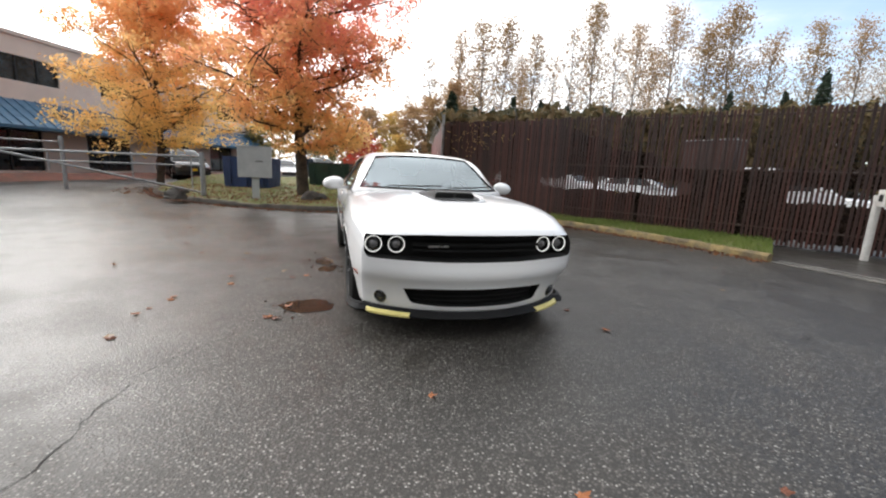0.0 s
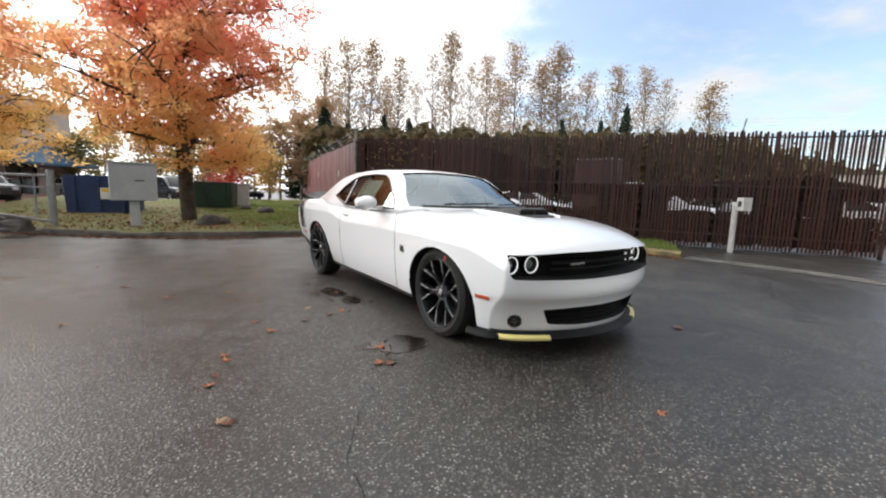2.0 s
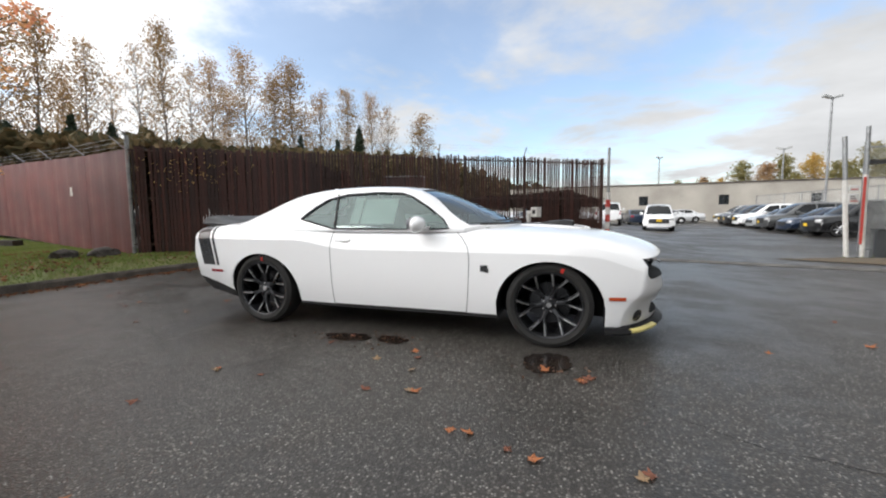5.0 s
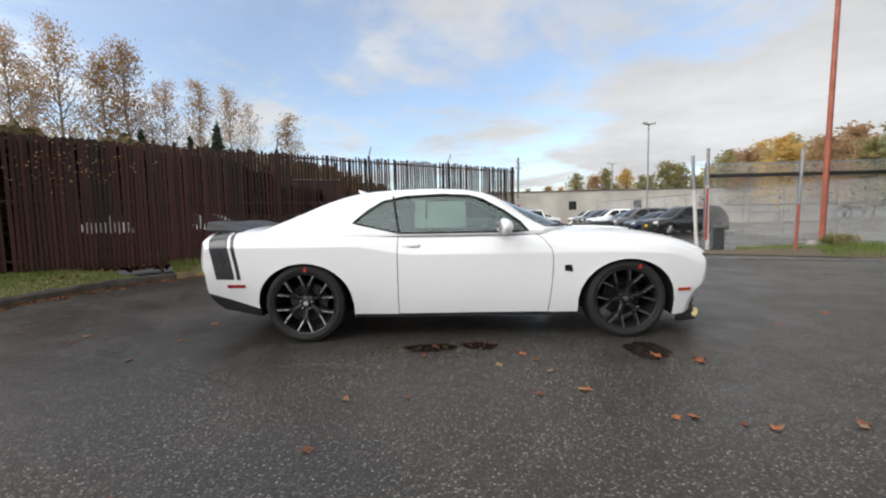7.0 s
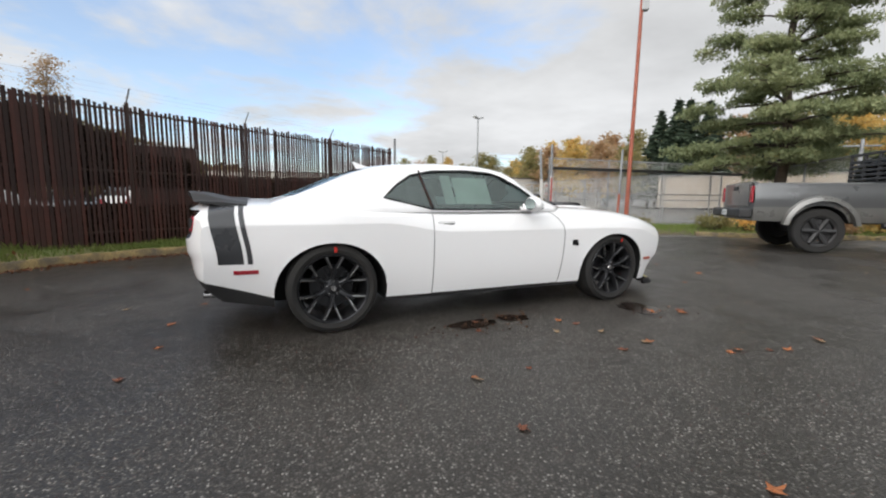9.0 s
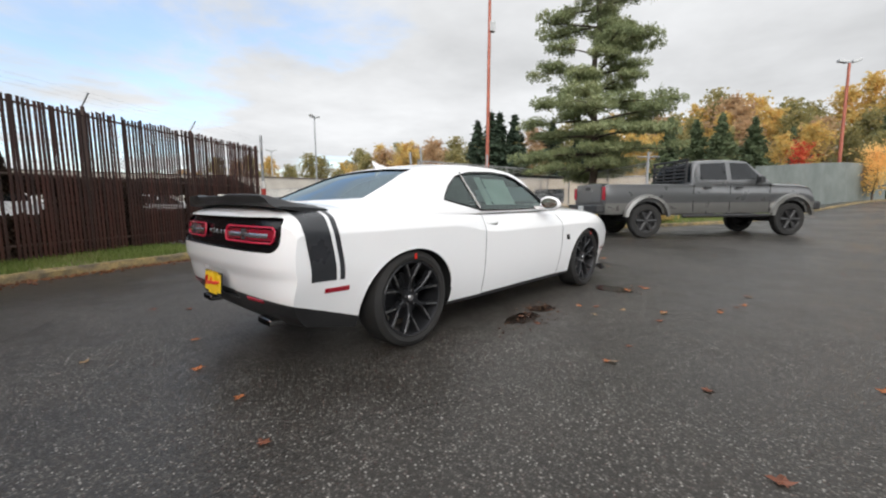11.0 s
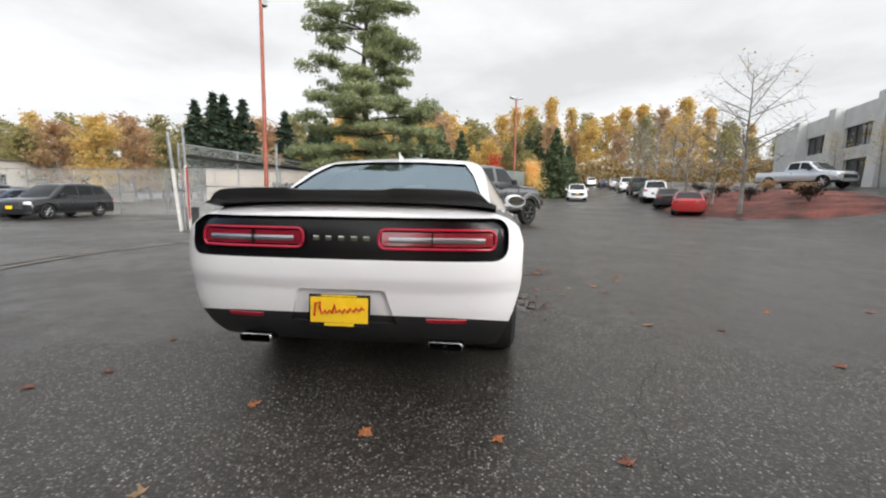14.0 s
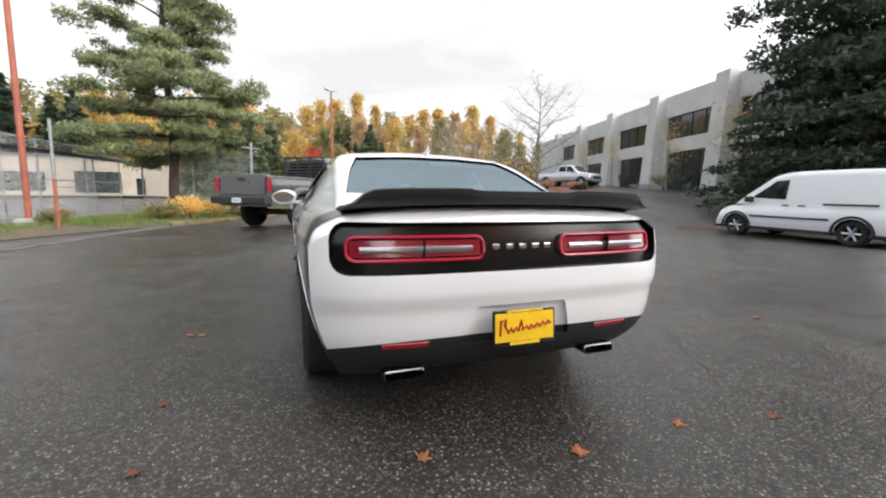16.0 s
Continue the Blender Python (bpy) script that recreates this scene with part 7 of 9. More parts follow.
for z in (1.60, 1.70, 1.80, 1.90, 2.0, 2.16):
    bm = bmesh.new()
    box(bm, (-0.73, -0.80, z - 0.03), (-0.67, 0.80, z + 0.03), 0.01)
    part("rack_bar", bm, BLACK_MATT, truck)
for x in (TRUCK_REAR, TRUCK_FRONT):
    bm = bmesh.new()
    rod(bm, (x, -0.85, TRUCK_W), (x, 0.85, TRUCK_W), 0.09)
    part("axle", bm, BLACK_MATT, truck)

# white panel van
van = vehicle("panel_van", "white panel van with black side mouldings and steel wheels", PAINTS["white"], 4.55, 1.80, (1.42, -1.49), 0.32,
              [(-2.27, 1.05), (-2.2, 1.10), (0.9, 1.08), (1.3, 1.04), (1.9, 0.92), (2.2, 0.78), (2.27, 0.66)], 0.25,
              [(-2.25, 1.06), (-2.2, 1.6), (-2.12, 1.93), (-1.2, 1.99), (0.0, 1.98), (0.45, 1.90), (0.85, 1.62), (1.55, 1.04)],
              [[(0.42, 1.70), (1.05, 1.20), (0.10, 1.16), (0.10, 1.72)], [(1.08, 1.26), (1.32, 1.12), (1.08, 1.12)]], category="van", lower=True, lamps=0.80, grille=(0.45, 0.66), tail=(0.85, 1.35, 0.86), roof_in=0.10, hub=RIM_BRIGHT)
van.matrix_basis = pose(3.15, -12.35, 0.0, 0, 0, -5) @ Matrix.Diagonal((1, 1, 0.925, 1))
for s in (-1, 1):
    for x0, x1, z in ((-1.0, 1.0, 0.62), (-1.95, -0.85, 1.02)):
        bm = bmesh.new()
        box(bm, (x0, s * 0.905 - 0.012, z), (x1, s * 0.905 + 0.012, z + 0.05), 0.006)
        part("side_moulding", bm, BLACK_MATT, van)
    for x in (-0.05, -0.45):
        bm = bmesh.new()
        box(bm, (x, s * 0.905 - 0.015, 0.97), (x + 0.17, s * 0.905 + 0.02, 1.01), 0.006)
        part("door_handle", bm, BLACK_MATT, van)
    for wx in (1.42, -1.49):
        bm = bmesh.new()
        arc = [(wx + 0.385 * math.cos(radians(a)), 0.33 + 0.385 * math.sin(radians(a))) for a in range(-8, 189, 12)]
        loft(bm, [[(x, s * 0.87, z), (x, s * 0.915, z), (wx + (x - wx) * 1.16, s * 0.91, 0.33 + (z - 0.33) * 1.16), (wx + (x - wx) * 1.16, s * 0.87, 0.33 + (z - 0.33) * 1.16)] for x, z in arc])
        part("wheel_flare", bm, BLACK_MATT, van)


def park(v, x, y, turn):
    v.matrix_basis = pose(x, y, land(x, y), 0, 0, turn)
    return v


def plate_on(v, half, z=0.5):
    bm = bmesh.new()
    box(bm, (half, -0.16, z), (half + 0.012, 0.16, z + 0.14), 0.003)
    part("dealer_plate", bm, PLATE_YELLOW, v, "yellow dealer plate")


w_suv = park(suv("white sport utility car facing the gate in the yard", PAINTS["white"]), 6.6, 27.5, -97)
plate_on(w_suv, 2.345, 0.62)
b_suv = park(suv("black sport utility car at the end of the yard row", PAINTS["black"]), 14.6, 21.2, 183)
g_suv = park(suv("graphite sport utility car in the yard row", PAINTS["grey"]), 14.6, 27.0, 180)
s_sed = park(sedan("silver saloon car in the yard row", PAINTS["silver"]), 14.9, 30.0, 182)
d_sed = park(sedan("dark blue saloon car in the yard row", PAINTS["blue"]), 14.6, 24.2, 181)
for v in (b_suv, g_suv):
    plate_on(v, 2.345, 0.5)
w_pick = park(pickup("white crew-cab pickup seen from behind in the yard", PAINTS["white"]), 3.9, 34.5, 84)
for src, x, y, t in ((w_suv, 15.0, 33.0, 181), (b_suv, 15.2, 36.0, 179), (g_suv, 15.6, 39.0, 180), (w_suv, 16, 42, 181), (s_sed, 9.5, 42.5, 180), (d_sed, 6.5, 40, 95), (s_sed, 11.5, 46, 180), (b_suv, 21, 40, 0), (w_suv, 24, 38, 0), (g_suv, 27, 41, 180),
                     (w_suv, -4.0, 11.8, 36), (w_suv, -9.6, 7.6, 36), (s_sed, -9.4, 11.5, 35), (g_suv, -13.5, 11.8, 35), (w_pick, -0.5, 20.0, 30), (b_suv, -15, 10.0, 35), (s_sed, 0.5, 16.0, 30)):
    copy_thing(src, pose(x, y, land(x, y), 0, 0, t))
red_car = park(sedan("bright red saloon parked at the roadside", PAINTS["red"], "roadside cars"), 23.8, -13.3, -22)
park(sedan("black saloon parked at the roadside", PAINTS["black"], "roadside cars"), 29.4, -14.3, -18)
park(suv("white utility car parked at the roadside", PAINTS["white"], "roadside cars"), 35.2, -15.3, -14)
park(pickup("dark green and white pickup parked at the roadside", PAINTS["green"], "roadside cars"), 42, -16.4, -12)
copy_thing(red_car, pose(75, -13, land(75, -13), 0, 0, 172))
for src, x, y, t in ((s_sed, 62, -19.5, -8), (d_sed, 74, -21, -8), (w_suv, 88, -22, -8), (s_sed, 110, -12, 80), (w_suv, 118, -16, 80), (w_suv, 52, -18, -8), (w_suv, 40.5, -9.7, 172)):
    c = copy_thing(src, pose(x, y, land(x, y), 0, 0, t))
    tagged(c, group="roadside cars")
silver_truck = park(pickup("silver crew-cab pickup on the raised drive behind the mulch", PAINTS["silver"], "roadside cars"), 28.1, -22.9, 200)
for src, x, y, t in ((s_sed, -26, -4.0, 20), (b_suv, -30, -1.5, 25), (s_sed, -33, -7, 200), (b_suv, -38, 2, 20), (b_suv, -24, -9.5, 30), (d_sed, -42, 5, 20)):
    tagged(copy_thing(src, pose(x, y, land(x, y), 0, 0, t)), group="drive cars")

# ---- trees ----
MAPLE_LEAF = leaf_mat("maple_leaves", [(0.92, 0.68, 0.27), (0.93, 0.58, 0.26), (0.92, 0.46, 0.27), (0.89, 0.33, 0.28), (0.82, 0.24, 0.30)], 0.55, 0.68, zspan=(2.6, 8.0))
MAPLE_LEAF_B = leaf_mat("yellow_maple_leaves", [(0.92, 0.70, 0.26), (0.92, 0.63, 0.25), (0.92, 0.55, 0.26), (0.89, 0.50, 0.32)], 0.55, 0.68, zspan=(1.5, 9.0))
RED_LEAF = leaf_mat("crimson_leaves", [(0.50, 0.03, 0.03), (0.58, 0.07, 0.04), (0.55, 0.15, 0.05)], 0.55, 0.4)
GOLD_LEAF = leaf_mat("golden_leaves", [(0.44, 0.37, 0.15), (0.58, 0.44, 0.16), (0.66, 0.46, 0.16), (0.68, 0.41, 0.14)], 0.6, 0.62)
RUSSET_LEAF = leaf_mat("russet_leaves", [(0.32, 0.24, 0.15), (0.44, 0.29, 0.17), (0.50, 0.34, 0.19), (0.42, 0.32, 0.19)], 0.6, 0.6)
OLIVE_LEAF = leaf_mat("olive_leaves", [(0.16, 0.17, 0.08), (0.24, 0.23, 0.10), (0.33, 0.28, 0.12), (0.40, 0.32, 0.12)], 0.6, 0.55)
NEEDLE = leaf_mat("blue_green_needles", [(0.03, 0.048, 0.032), (0.048, 0.072, 0.045), (0.07, 0.098, 0.058), (0.10, 0.125, 0.075)], 0.6, 0.25)
NEEDLE_MID = leaf_mat("mid_green_needles", [(0.05, 0.07, 0.038), (0.08, 0.11, 0.055), (0.12, 0.15, 0.075), (0.17, 0.185, 0.10)], 0.6, 0.25)
NEEDLE_PINE = leaf_mat("pine_needles", [(0.135, 0.165, 0.085), (0.20, 0.235, 0.12), (0.28, 0.31, 0.155), (0.36, 0.37, 0.20)], 0.6, 0.35)
NEEDLE_DARK = leaf_mat("dark_needles", [(0.022, 0.036, 0.024), (0.036, 0.056, 0.034), (0.055, 0.08, 0.045)], 0.65, 0.1)


def limb(vs, fs, pts, r0, r1, seg=6):
    """A tapered branch through pts, added to plain lists."""
    n = len(pts)
    base = len(vs)
    for i, p in enumerate(pts):
        d = (pts[min(i + 1, n - 1)] - pts[max(i - 1, 0)]).normalized()
        u = d.orthogonal().normalized()
        w = d.cross(u)
        r = r0 + (r1 - r0) * i / (n - 1)
        for k in range(seg):
            a = 2 * math.pi * k / seg
            vs.append(p + (u * math.cos(a) + w * math.sin(a)) * r)
    for i in range(n - 1):
        for k in range(seg):
            a, b = base + i * seg + k, base + i * seg + (k + 1) % seg
            fs.append((a, b, b + seg, a + seg))


def leaf_quads(points, size, rnd, flat=0.0, long=1.0):
    """Small folded leaves at the points."""
    n = len(points)
    rs = np.random.RandomState(rnd.randrange(10 ** 6))
    p = np.array([tuple(q) for q in points])
    a = rs.normal(size=(n, 3))
    a[:, 2] *= 1 - flat
    a /= np.linalg.norm(a, axis=1)[:, None]
    b = np.cross(a, rs.normal(size=(n, 3)))
    b /= np.linalg.norm(b, axis=1)[:, None]
    s = size * (0.6 + 0.8 * rs.rand(n, 1))
    nrm = np.cross(a, b)
    v = np.stack([p - a * s * long, p - b * s * 0.55 + nrm * s * 0.15, p + a * s * long, p + b * s * 0.55 + nrm * s * 0.15], axis=1).reshape(-1, 3)
    k = np.arange(n)[:, None] * 4
    f = np.concatenate([k + np.array([[0, 1, 2]]), k + np.array([[0, 2, 3]])])
    return v.tolist(), f.tolist()


def broadleaf(name, label, H, trunk_r, clear, reach, limbs, twigs, leaves, size, leaf, bark, seed, shape, rise=0.55, bare=0.0, group="", wander=0.03, puff=0.35):
    """A leafy tree. shape(h) gives the reach at relative height h of the crown."""
    rnd = random.Random(seed)
    vs, fs, spots = [], [], []
    trunk = []
    off = Vector((0, 0, 0))
    n = 12
    for i in range(n + 1):
        trunk.append(Vector((off.x, off.y, H * 0.94 * i / n)))
        off += Vector((rnd.gauss(0, wander), rnd.gauss(0, wander), 0)) * H * 0.12
    limb(vs, fs, [trunk[0] + Vector((0, 0, -0.2))] + trunk, trunk_r * 1.15, trunk_r * 0.10, 9)
    for k in range(limbs):
        h = (k + rnd.random() * 0.8) / limbs
        z = clear + (H * 0.93 - clear) * h
        i = min(int(z / (H * 0.94) * n), n - 1)
        p = trunk[i].lerp(trunk[i + 1], z / (H * 0.94) * n - i)
        a = k * 2.39996 + rnd.gauss(0, 0.35)
        length = reach * shape(h) * rnd.uniform(0.72, 1.12)
        way = Vector((math.cos(a), math.sin(a), rise * (0.5 + h) + rnd.gauss(0, 0.12))).normalized()
        pts = [p]
        m = 6
        for j in range(m):
            way = (way + Vector((rnd.gauss(0, 0.10), rnd.gauss(0, 0.10), rnd.gauss(0.03, 0.08)))).normalized()
            pts.append(pts[-1] + way * length / m)
        r = max(trunk_r * 0.42 * (1 - 0.65 * h), 0.012)
        limb(vs, fs, pts, r, r * 0.18, 5)
        for q in range(twigs):
            t = rnd.uniform(0.22, 1.0) * m
            j = min(int(t), m - 1)
            s = pts[j].lerp(pts[j + 1], t - j)
            w = Vector((rnd.gauss(0, 1), rnd.gauss(0, 1), rnd.gauss(0.25, 0.6))).normalized()
            L = length * rnd.uniform(0.14, 0.36) + 0.1
            e = s + w * L
            mid = (s + e) / 2 + Vector((rnd.gauss(0, 0.06), rnd.gauss(0, 0.06), 0.05)) * L
            limb(vs, fs, [s, mid, e], r * 0.28, r * 0.07, 3)
            if rnd.random() >= bare:
                spots.append((mid, e, L))
    tree = thing(name, label, "tree", group=group)
    part_ = link_mesh("trunk", vs, fs, bark, tree, smooth=True)
    if leaves and spots:
        pts = []
        for _ in range(leaves):
            mid, e, L = rnd.choice(spots)
            q = mid.lerp(e, rnd.random() * 1.15)
            pts.append(q + Vector((rnd.gauss(0, puff), rnd.gauss(0, puff), rnd.gauss(0, puff * 0.75))))
        v, f = leaf_quads(pts, size, rnd, 0.2)
        tagged(link_mesh("crown", v, f, leaf, tree), "")
    return tree


def conifer(name, label, H, reach, clear, whorls, per, tufts, size, leaf, seed, droop=0.25, group="", ragged=0.2, trunk_r=None, crown=None, thick=0.10, clumps=0):
    rnd = random.Random(seed)
    vs, fs, pts = [], [], []
    r0 = trunk_r or H * 0.016
    top = Vector((rnd.gauss(0, 0.01) * H, rnd.gauss(0, 0.01) * H, H))
    limb(vs, fs, [Vector((0, 0, -0.2)), top * 0.3, top * 0.65, top], r0, r0 * 0.1, 8)
    crown = crown or (lambda h: (1 - h) ** 0.85)
    for k in range(whorls):
        h = (k + rnd.random() * 0.7) / whorls
        z = clear + (H * 0.985 - clear) * h
        for j in range(per):
            a = j * 6.283 / per + k * 1.1 + rnd.gauss(0, 0.25)
            L = reach * crown(h) * rnd.uniform(1 - ragged * 1.6, 1 + ragged)
            if L < 0.08:
                continue
            s = top * (z / H)
            out = Vector((math.cos(a), math.sin(a), 0))
            e1 = s + out * L * 0.55 + Vector((0, 0, L * (0.08 - droop * 0.35)))
            e2 = s + out * L + Vector((0, 0, L * (0.05 - droop * 0.6) + 0.06 * L))
            limb(vs, fs, [s, e1, e2], max(r0 * 0.20 * (1 - h), 0.008), 0.004, 4)
            n = max(4, int(tufts * (0.15 + L / reach)))
            side = Vector((-out.y, out.x, 0))
            for _ in range(clumps):
                t = rnd.uniform(0.35, 1.0)
                c = (s.lerp(e1, t * 2) if t < 0.5 else e1.lerp(e2, t * 2 - 1)) + side * rnd.gauss(0, L * 0.16)
                w = 0.16 + 0.07 * L
                pts += [c + side * rnd.gauss(0, w) + out * rnd.gauss(0, w) + Vector((0, 0, rnd.gauss(0.05, thick))) for _ in range(n // clumps)]
            for _ in range(0 if clumps else n):
                t = rnd.random() ** 0.65
                b = s.lerp(e1, t * 2) if t < 0.5 else e1.lerp(e2, t * 2 - 1)
                spread_ = L * 0.30 * (1.15 - t) * (0.4 + t)
                pts.append(b + side * rnd.gauss(0, spread_) + out * rnd.gauss(0, 0.06) + Vector((0, 0, rnd.gauss(-0.02, thick))))
    tree = thing(name, label, "tree", group=group)
    link_mesh("trunk", vs, fs, BARK, tree, smooth=True)
    v, f = leaf_quads(pts, size, rnd, 0.45, 1.3)
    link_mesh("crown", v, f, leaf, tree)
    return tree


def put(tree, x, y, turn=0.0, scale=1.0, z=None, wide=1.0):
    tree.matrix_basis = pose(x, y, land(x, y) if z is None else z, 0, 0, turn) @ Matrix.Diagonal((scale * wide, scale * wide, scale, 1))
    return tree


def again(tree, x, y, turn=0.0, scale=1.0, wide=1.0):
    t = copy_thing(tree, pose(x, y, land(x, y), 0, 0, turn))
    t.scale = (scale * wide, scale * wide, scale)
    return t


def bearing(az, dist, eye=(-1.5, -3.0)):
    return eye[0] + math.sin(radians(az)) * dist, eye[1] + math.cos(radians(az)) * dist


round_top = lambda h: 0.55 + 0.45 * math.sin(math.pi * min(1, h * 0.8 + 0.18)) - 0.55 * max(0, h - 0.6)
put(broadleaf("maple_tree", "autumn maple in orange and red leaf on the kerbside lawn", 11.2, 0.20, 1.75, 3.3, 48, 26, 84000, 0.060, MAPLE_LEAF, BARK, 5, round_top, rise=0.40, wander=0.02, puff=0.16), -10.3, -1.85, 40, z=0.05)
put(broadleaf("maple_tree", "yellow-orange autumn maple with a thin top before the offices", 9.2, 0.16, 1.7, 3.7, 42, 24, 52000, 0.066, MAPLE_LEAF_B, BARK, 8, lambda h: round_top(h) * (1.12 - 0.45 * h), rise=0.34, bare=0.12, puff=0.17), -17.5, -8.6, 10)
put(broadleaf("young_red_tree", "small crimson-leaved tree on the far lawn", 5.0, 0.08, 1.5, 1.9, 18, 10, 3500, 0.09, RED_LEAF, BARK, 9, round_top), -24.0, 1.2, 0, 0.7)

# tall thin trees of the ridge behind the fence
RIDGE_GOLD = leaf_mat("dull_golden_leaves", [(0.26, 0.19, 0.10), (0.36, 0.24, 0.12), (0.42, 0.27, 0.12), (0.34, 0.20, 0.11)], 0.6, 0.5)
slim = lambda h: 0.75 + 0.35 * math.sin(math.pi * h) - 0.45 * h
ridge_kinds = [
    broadleaf("poplar_tree", "tall thin autumn tree with sparse pale yellow-brown leaves", 20, 0.20, 4, 4.2, 46, 12, 3500, 0.13, RUSSET_LEAF, BARK_PALE, 21, slim, rise=1.0, bare=0.15, group="ridge trees", puff=0.42),
    broadleaf("poplar_tree", "tall thin autumn tree with golden leaves", 20, 0.20, 4, 4.4, 46, 12, 4600, 0.13, RIDGE_GOLD, BARK_PALE, 22, slim, rise=1.0, bare=0.1, group="ridge trees", puff=0.45),
    broadleaf("poplar_tree", "tall thin nearly bare tree with pale twigs", 20, 0.17, 4, 4.0, 50, 16, 1100, 0.14, RUSSET_LEAF, BARK_PALE, 23, slim, rise=1.0, bare=0.3, group="ridge trees", puff=0.42),
    broadleaf("poplar_tree", "tall thin autumn tree with thin tan leaves", 20, 0.20, 4, 4.2, 46, 12, 3600, 0.13, RIDGE_GOLD, BARK_PALE, 24, slim, rise=1.0, bare=0.15, group="ridge trees", puff=0.42),
]
dark_kind = conifer("fir_tree", "dark green fir behind the fence", 14, 3.0, 0.8, 26, 7, 30, 0.26, NEEDLE_DARK, 31, group="dark firs", thick=0.2, ragged=0.3)
SPOT = (3.07, -3.79)
# bearing, top's elevation, distance, kind, width
RIDGE = [(-72.8, 15.3, 46, 2, 0.9), (-69.2, 17.9, 47, 0, 0.8), (-65.9, 19.1, 49, 3, 1.0), (-63.3, 19.4, 51, 1, 0.9), (-59.8, 17.3, 54, 3, 0.9), (-55.3, 18.4, 57, 2, 0.9),
         (-53.2, 20.5, 59, 1, 0.85), (-50.5, 17.3, 61, 2, 0.9), (-48.2, 17.9, 63, 0, 0.9), (-44.6, 19.2, 66, 0, 1.0), (-41.0, 16.8, 69, 1, 1.0), (-39.4, 18.5, 71, 1, 1.1), (-35.8, 15.5, 74, 0, 0.9),
         (-32.1, 15.9, 77, 3, 1.0), (-29.1, 15.6, 79, 0, 0.9), (-26.9, 14.4, 81, 2, 0.9), (-22.6, 13.2, 83, 3, 1.25), (-57.6, 15.0, 60, 2, 0.9), (-46.4, 15.2, 68, 3, 0.9),
         (-67.6, 14.5, 54, 2, 0.9), (-76.0, 10.5, 50, 2, 1.0), (-37.6, 13.5, 75, 2, 1.0), (-61.6, 14.5, 56, 0, 0.9)]
for i, (az, el, dist, kind, wide) in enumerate(RIDGE):
    x, y = bearing(az, dist, SPOT)
    s = (1.15 + dist * math.tan(radians(el)) - land(x, y)) / 20
    again(ridge_kinds[kind], x, y, i * 67, s, wide / s ** 0.5)
for k in ridge_kinds:
    for o in (*k.children, k):
        bpy.data.objects.remove(o)
for az, el, dist, wide in [(-68.7, 10.9, 36, 1.25), (-66.0, 9.1, 40, 1.1), (-61.3, 10.4, 44, 0.9), (-58.1, 9.9, 47, 0.9), (-38.4, 10.2, 64, 0.8), (-33.8, 9.9, 66, 0.8), (-30.9, 11.7, 68, 0.75), (-52.0, 9.0, 52, 1.1), (-48.0, 8.6, 56, 1.2), (-44.0, 8.4, 60, 1.2),
                          (-41.0, 8.6, 62, 1.1), (-36.0, 8.6, 65, 1.1), (-28.0, 8.0, 68, 1.1), (-55.0, 9.2, 50, 1.1), (-25.0, 7.2, 70, 1.2), (-21.5, 6.4, 72, 1.1), (-63.8, 8.8, 42, 1.1), (-72, 7.5, 42, 1.2)]:
    x, y = bearing(az, dist, SPOT)
    s = (1.15 + dist * math.tan(radians(el)) - land(x, y)) / 14
    again(dark_kind, x, y, az * 31, s, wide)

# dense thicket under the ridge trees
THICKET = leaf_mat("dark_thicket_leaves", [(0.05, 0.055, 0.03), (0.09, 0.08, 0.04), (0.17, 0.12, 0.055), (0.15, 0.10, 0.06)], 0.8, 0.15)
rnd = random.Random(17)
pts = []
crest_el = curve_fn([(-84, 5.4), (-72, 7.4), (-40, 7.9), (-30, 7.6), (-22, 7.2), (-17, 6.0), (-12, 4.2), (-8, 3.0), (-3, 2.4)])
for _ in range(46000):
    az = rnd.uniform(-71, -3)
    dist = rnd.uniform(32, 46) + 30 * smooth01(-46, -26, az)
    crest = crest_el(az) + 1.6 * noise.noise((az * 0.35, 1, 0)) + 1.2 * noise.noise((az * 1.7, 9, 0)) + 0.9 * noise.noise((az * 5, 3, dist * 0.3))
    el = crest * rnd.random() ** 0.8
    x, y = bearing(az, dist, SPOT)
    pts.append(Vector((x, y, 1.15 + dist * math.tan(radians(el)))))
v, f = leaf_quads(pts, 0.36, rnd)
tagged(link_mesh("thicket", v, f, THICKET), "dark undergrowth below the ridge trees", "undergrowth", kind="stuff")

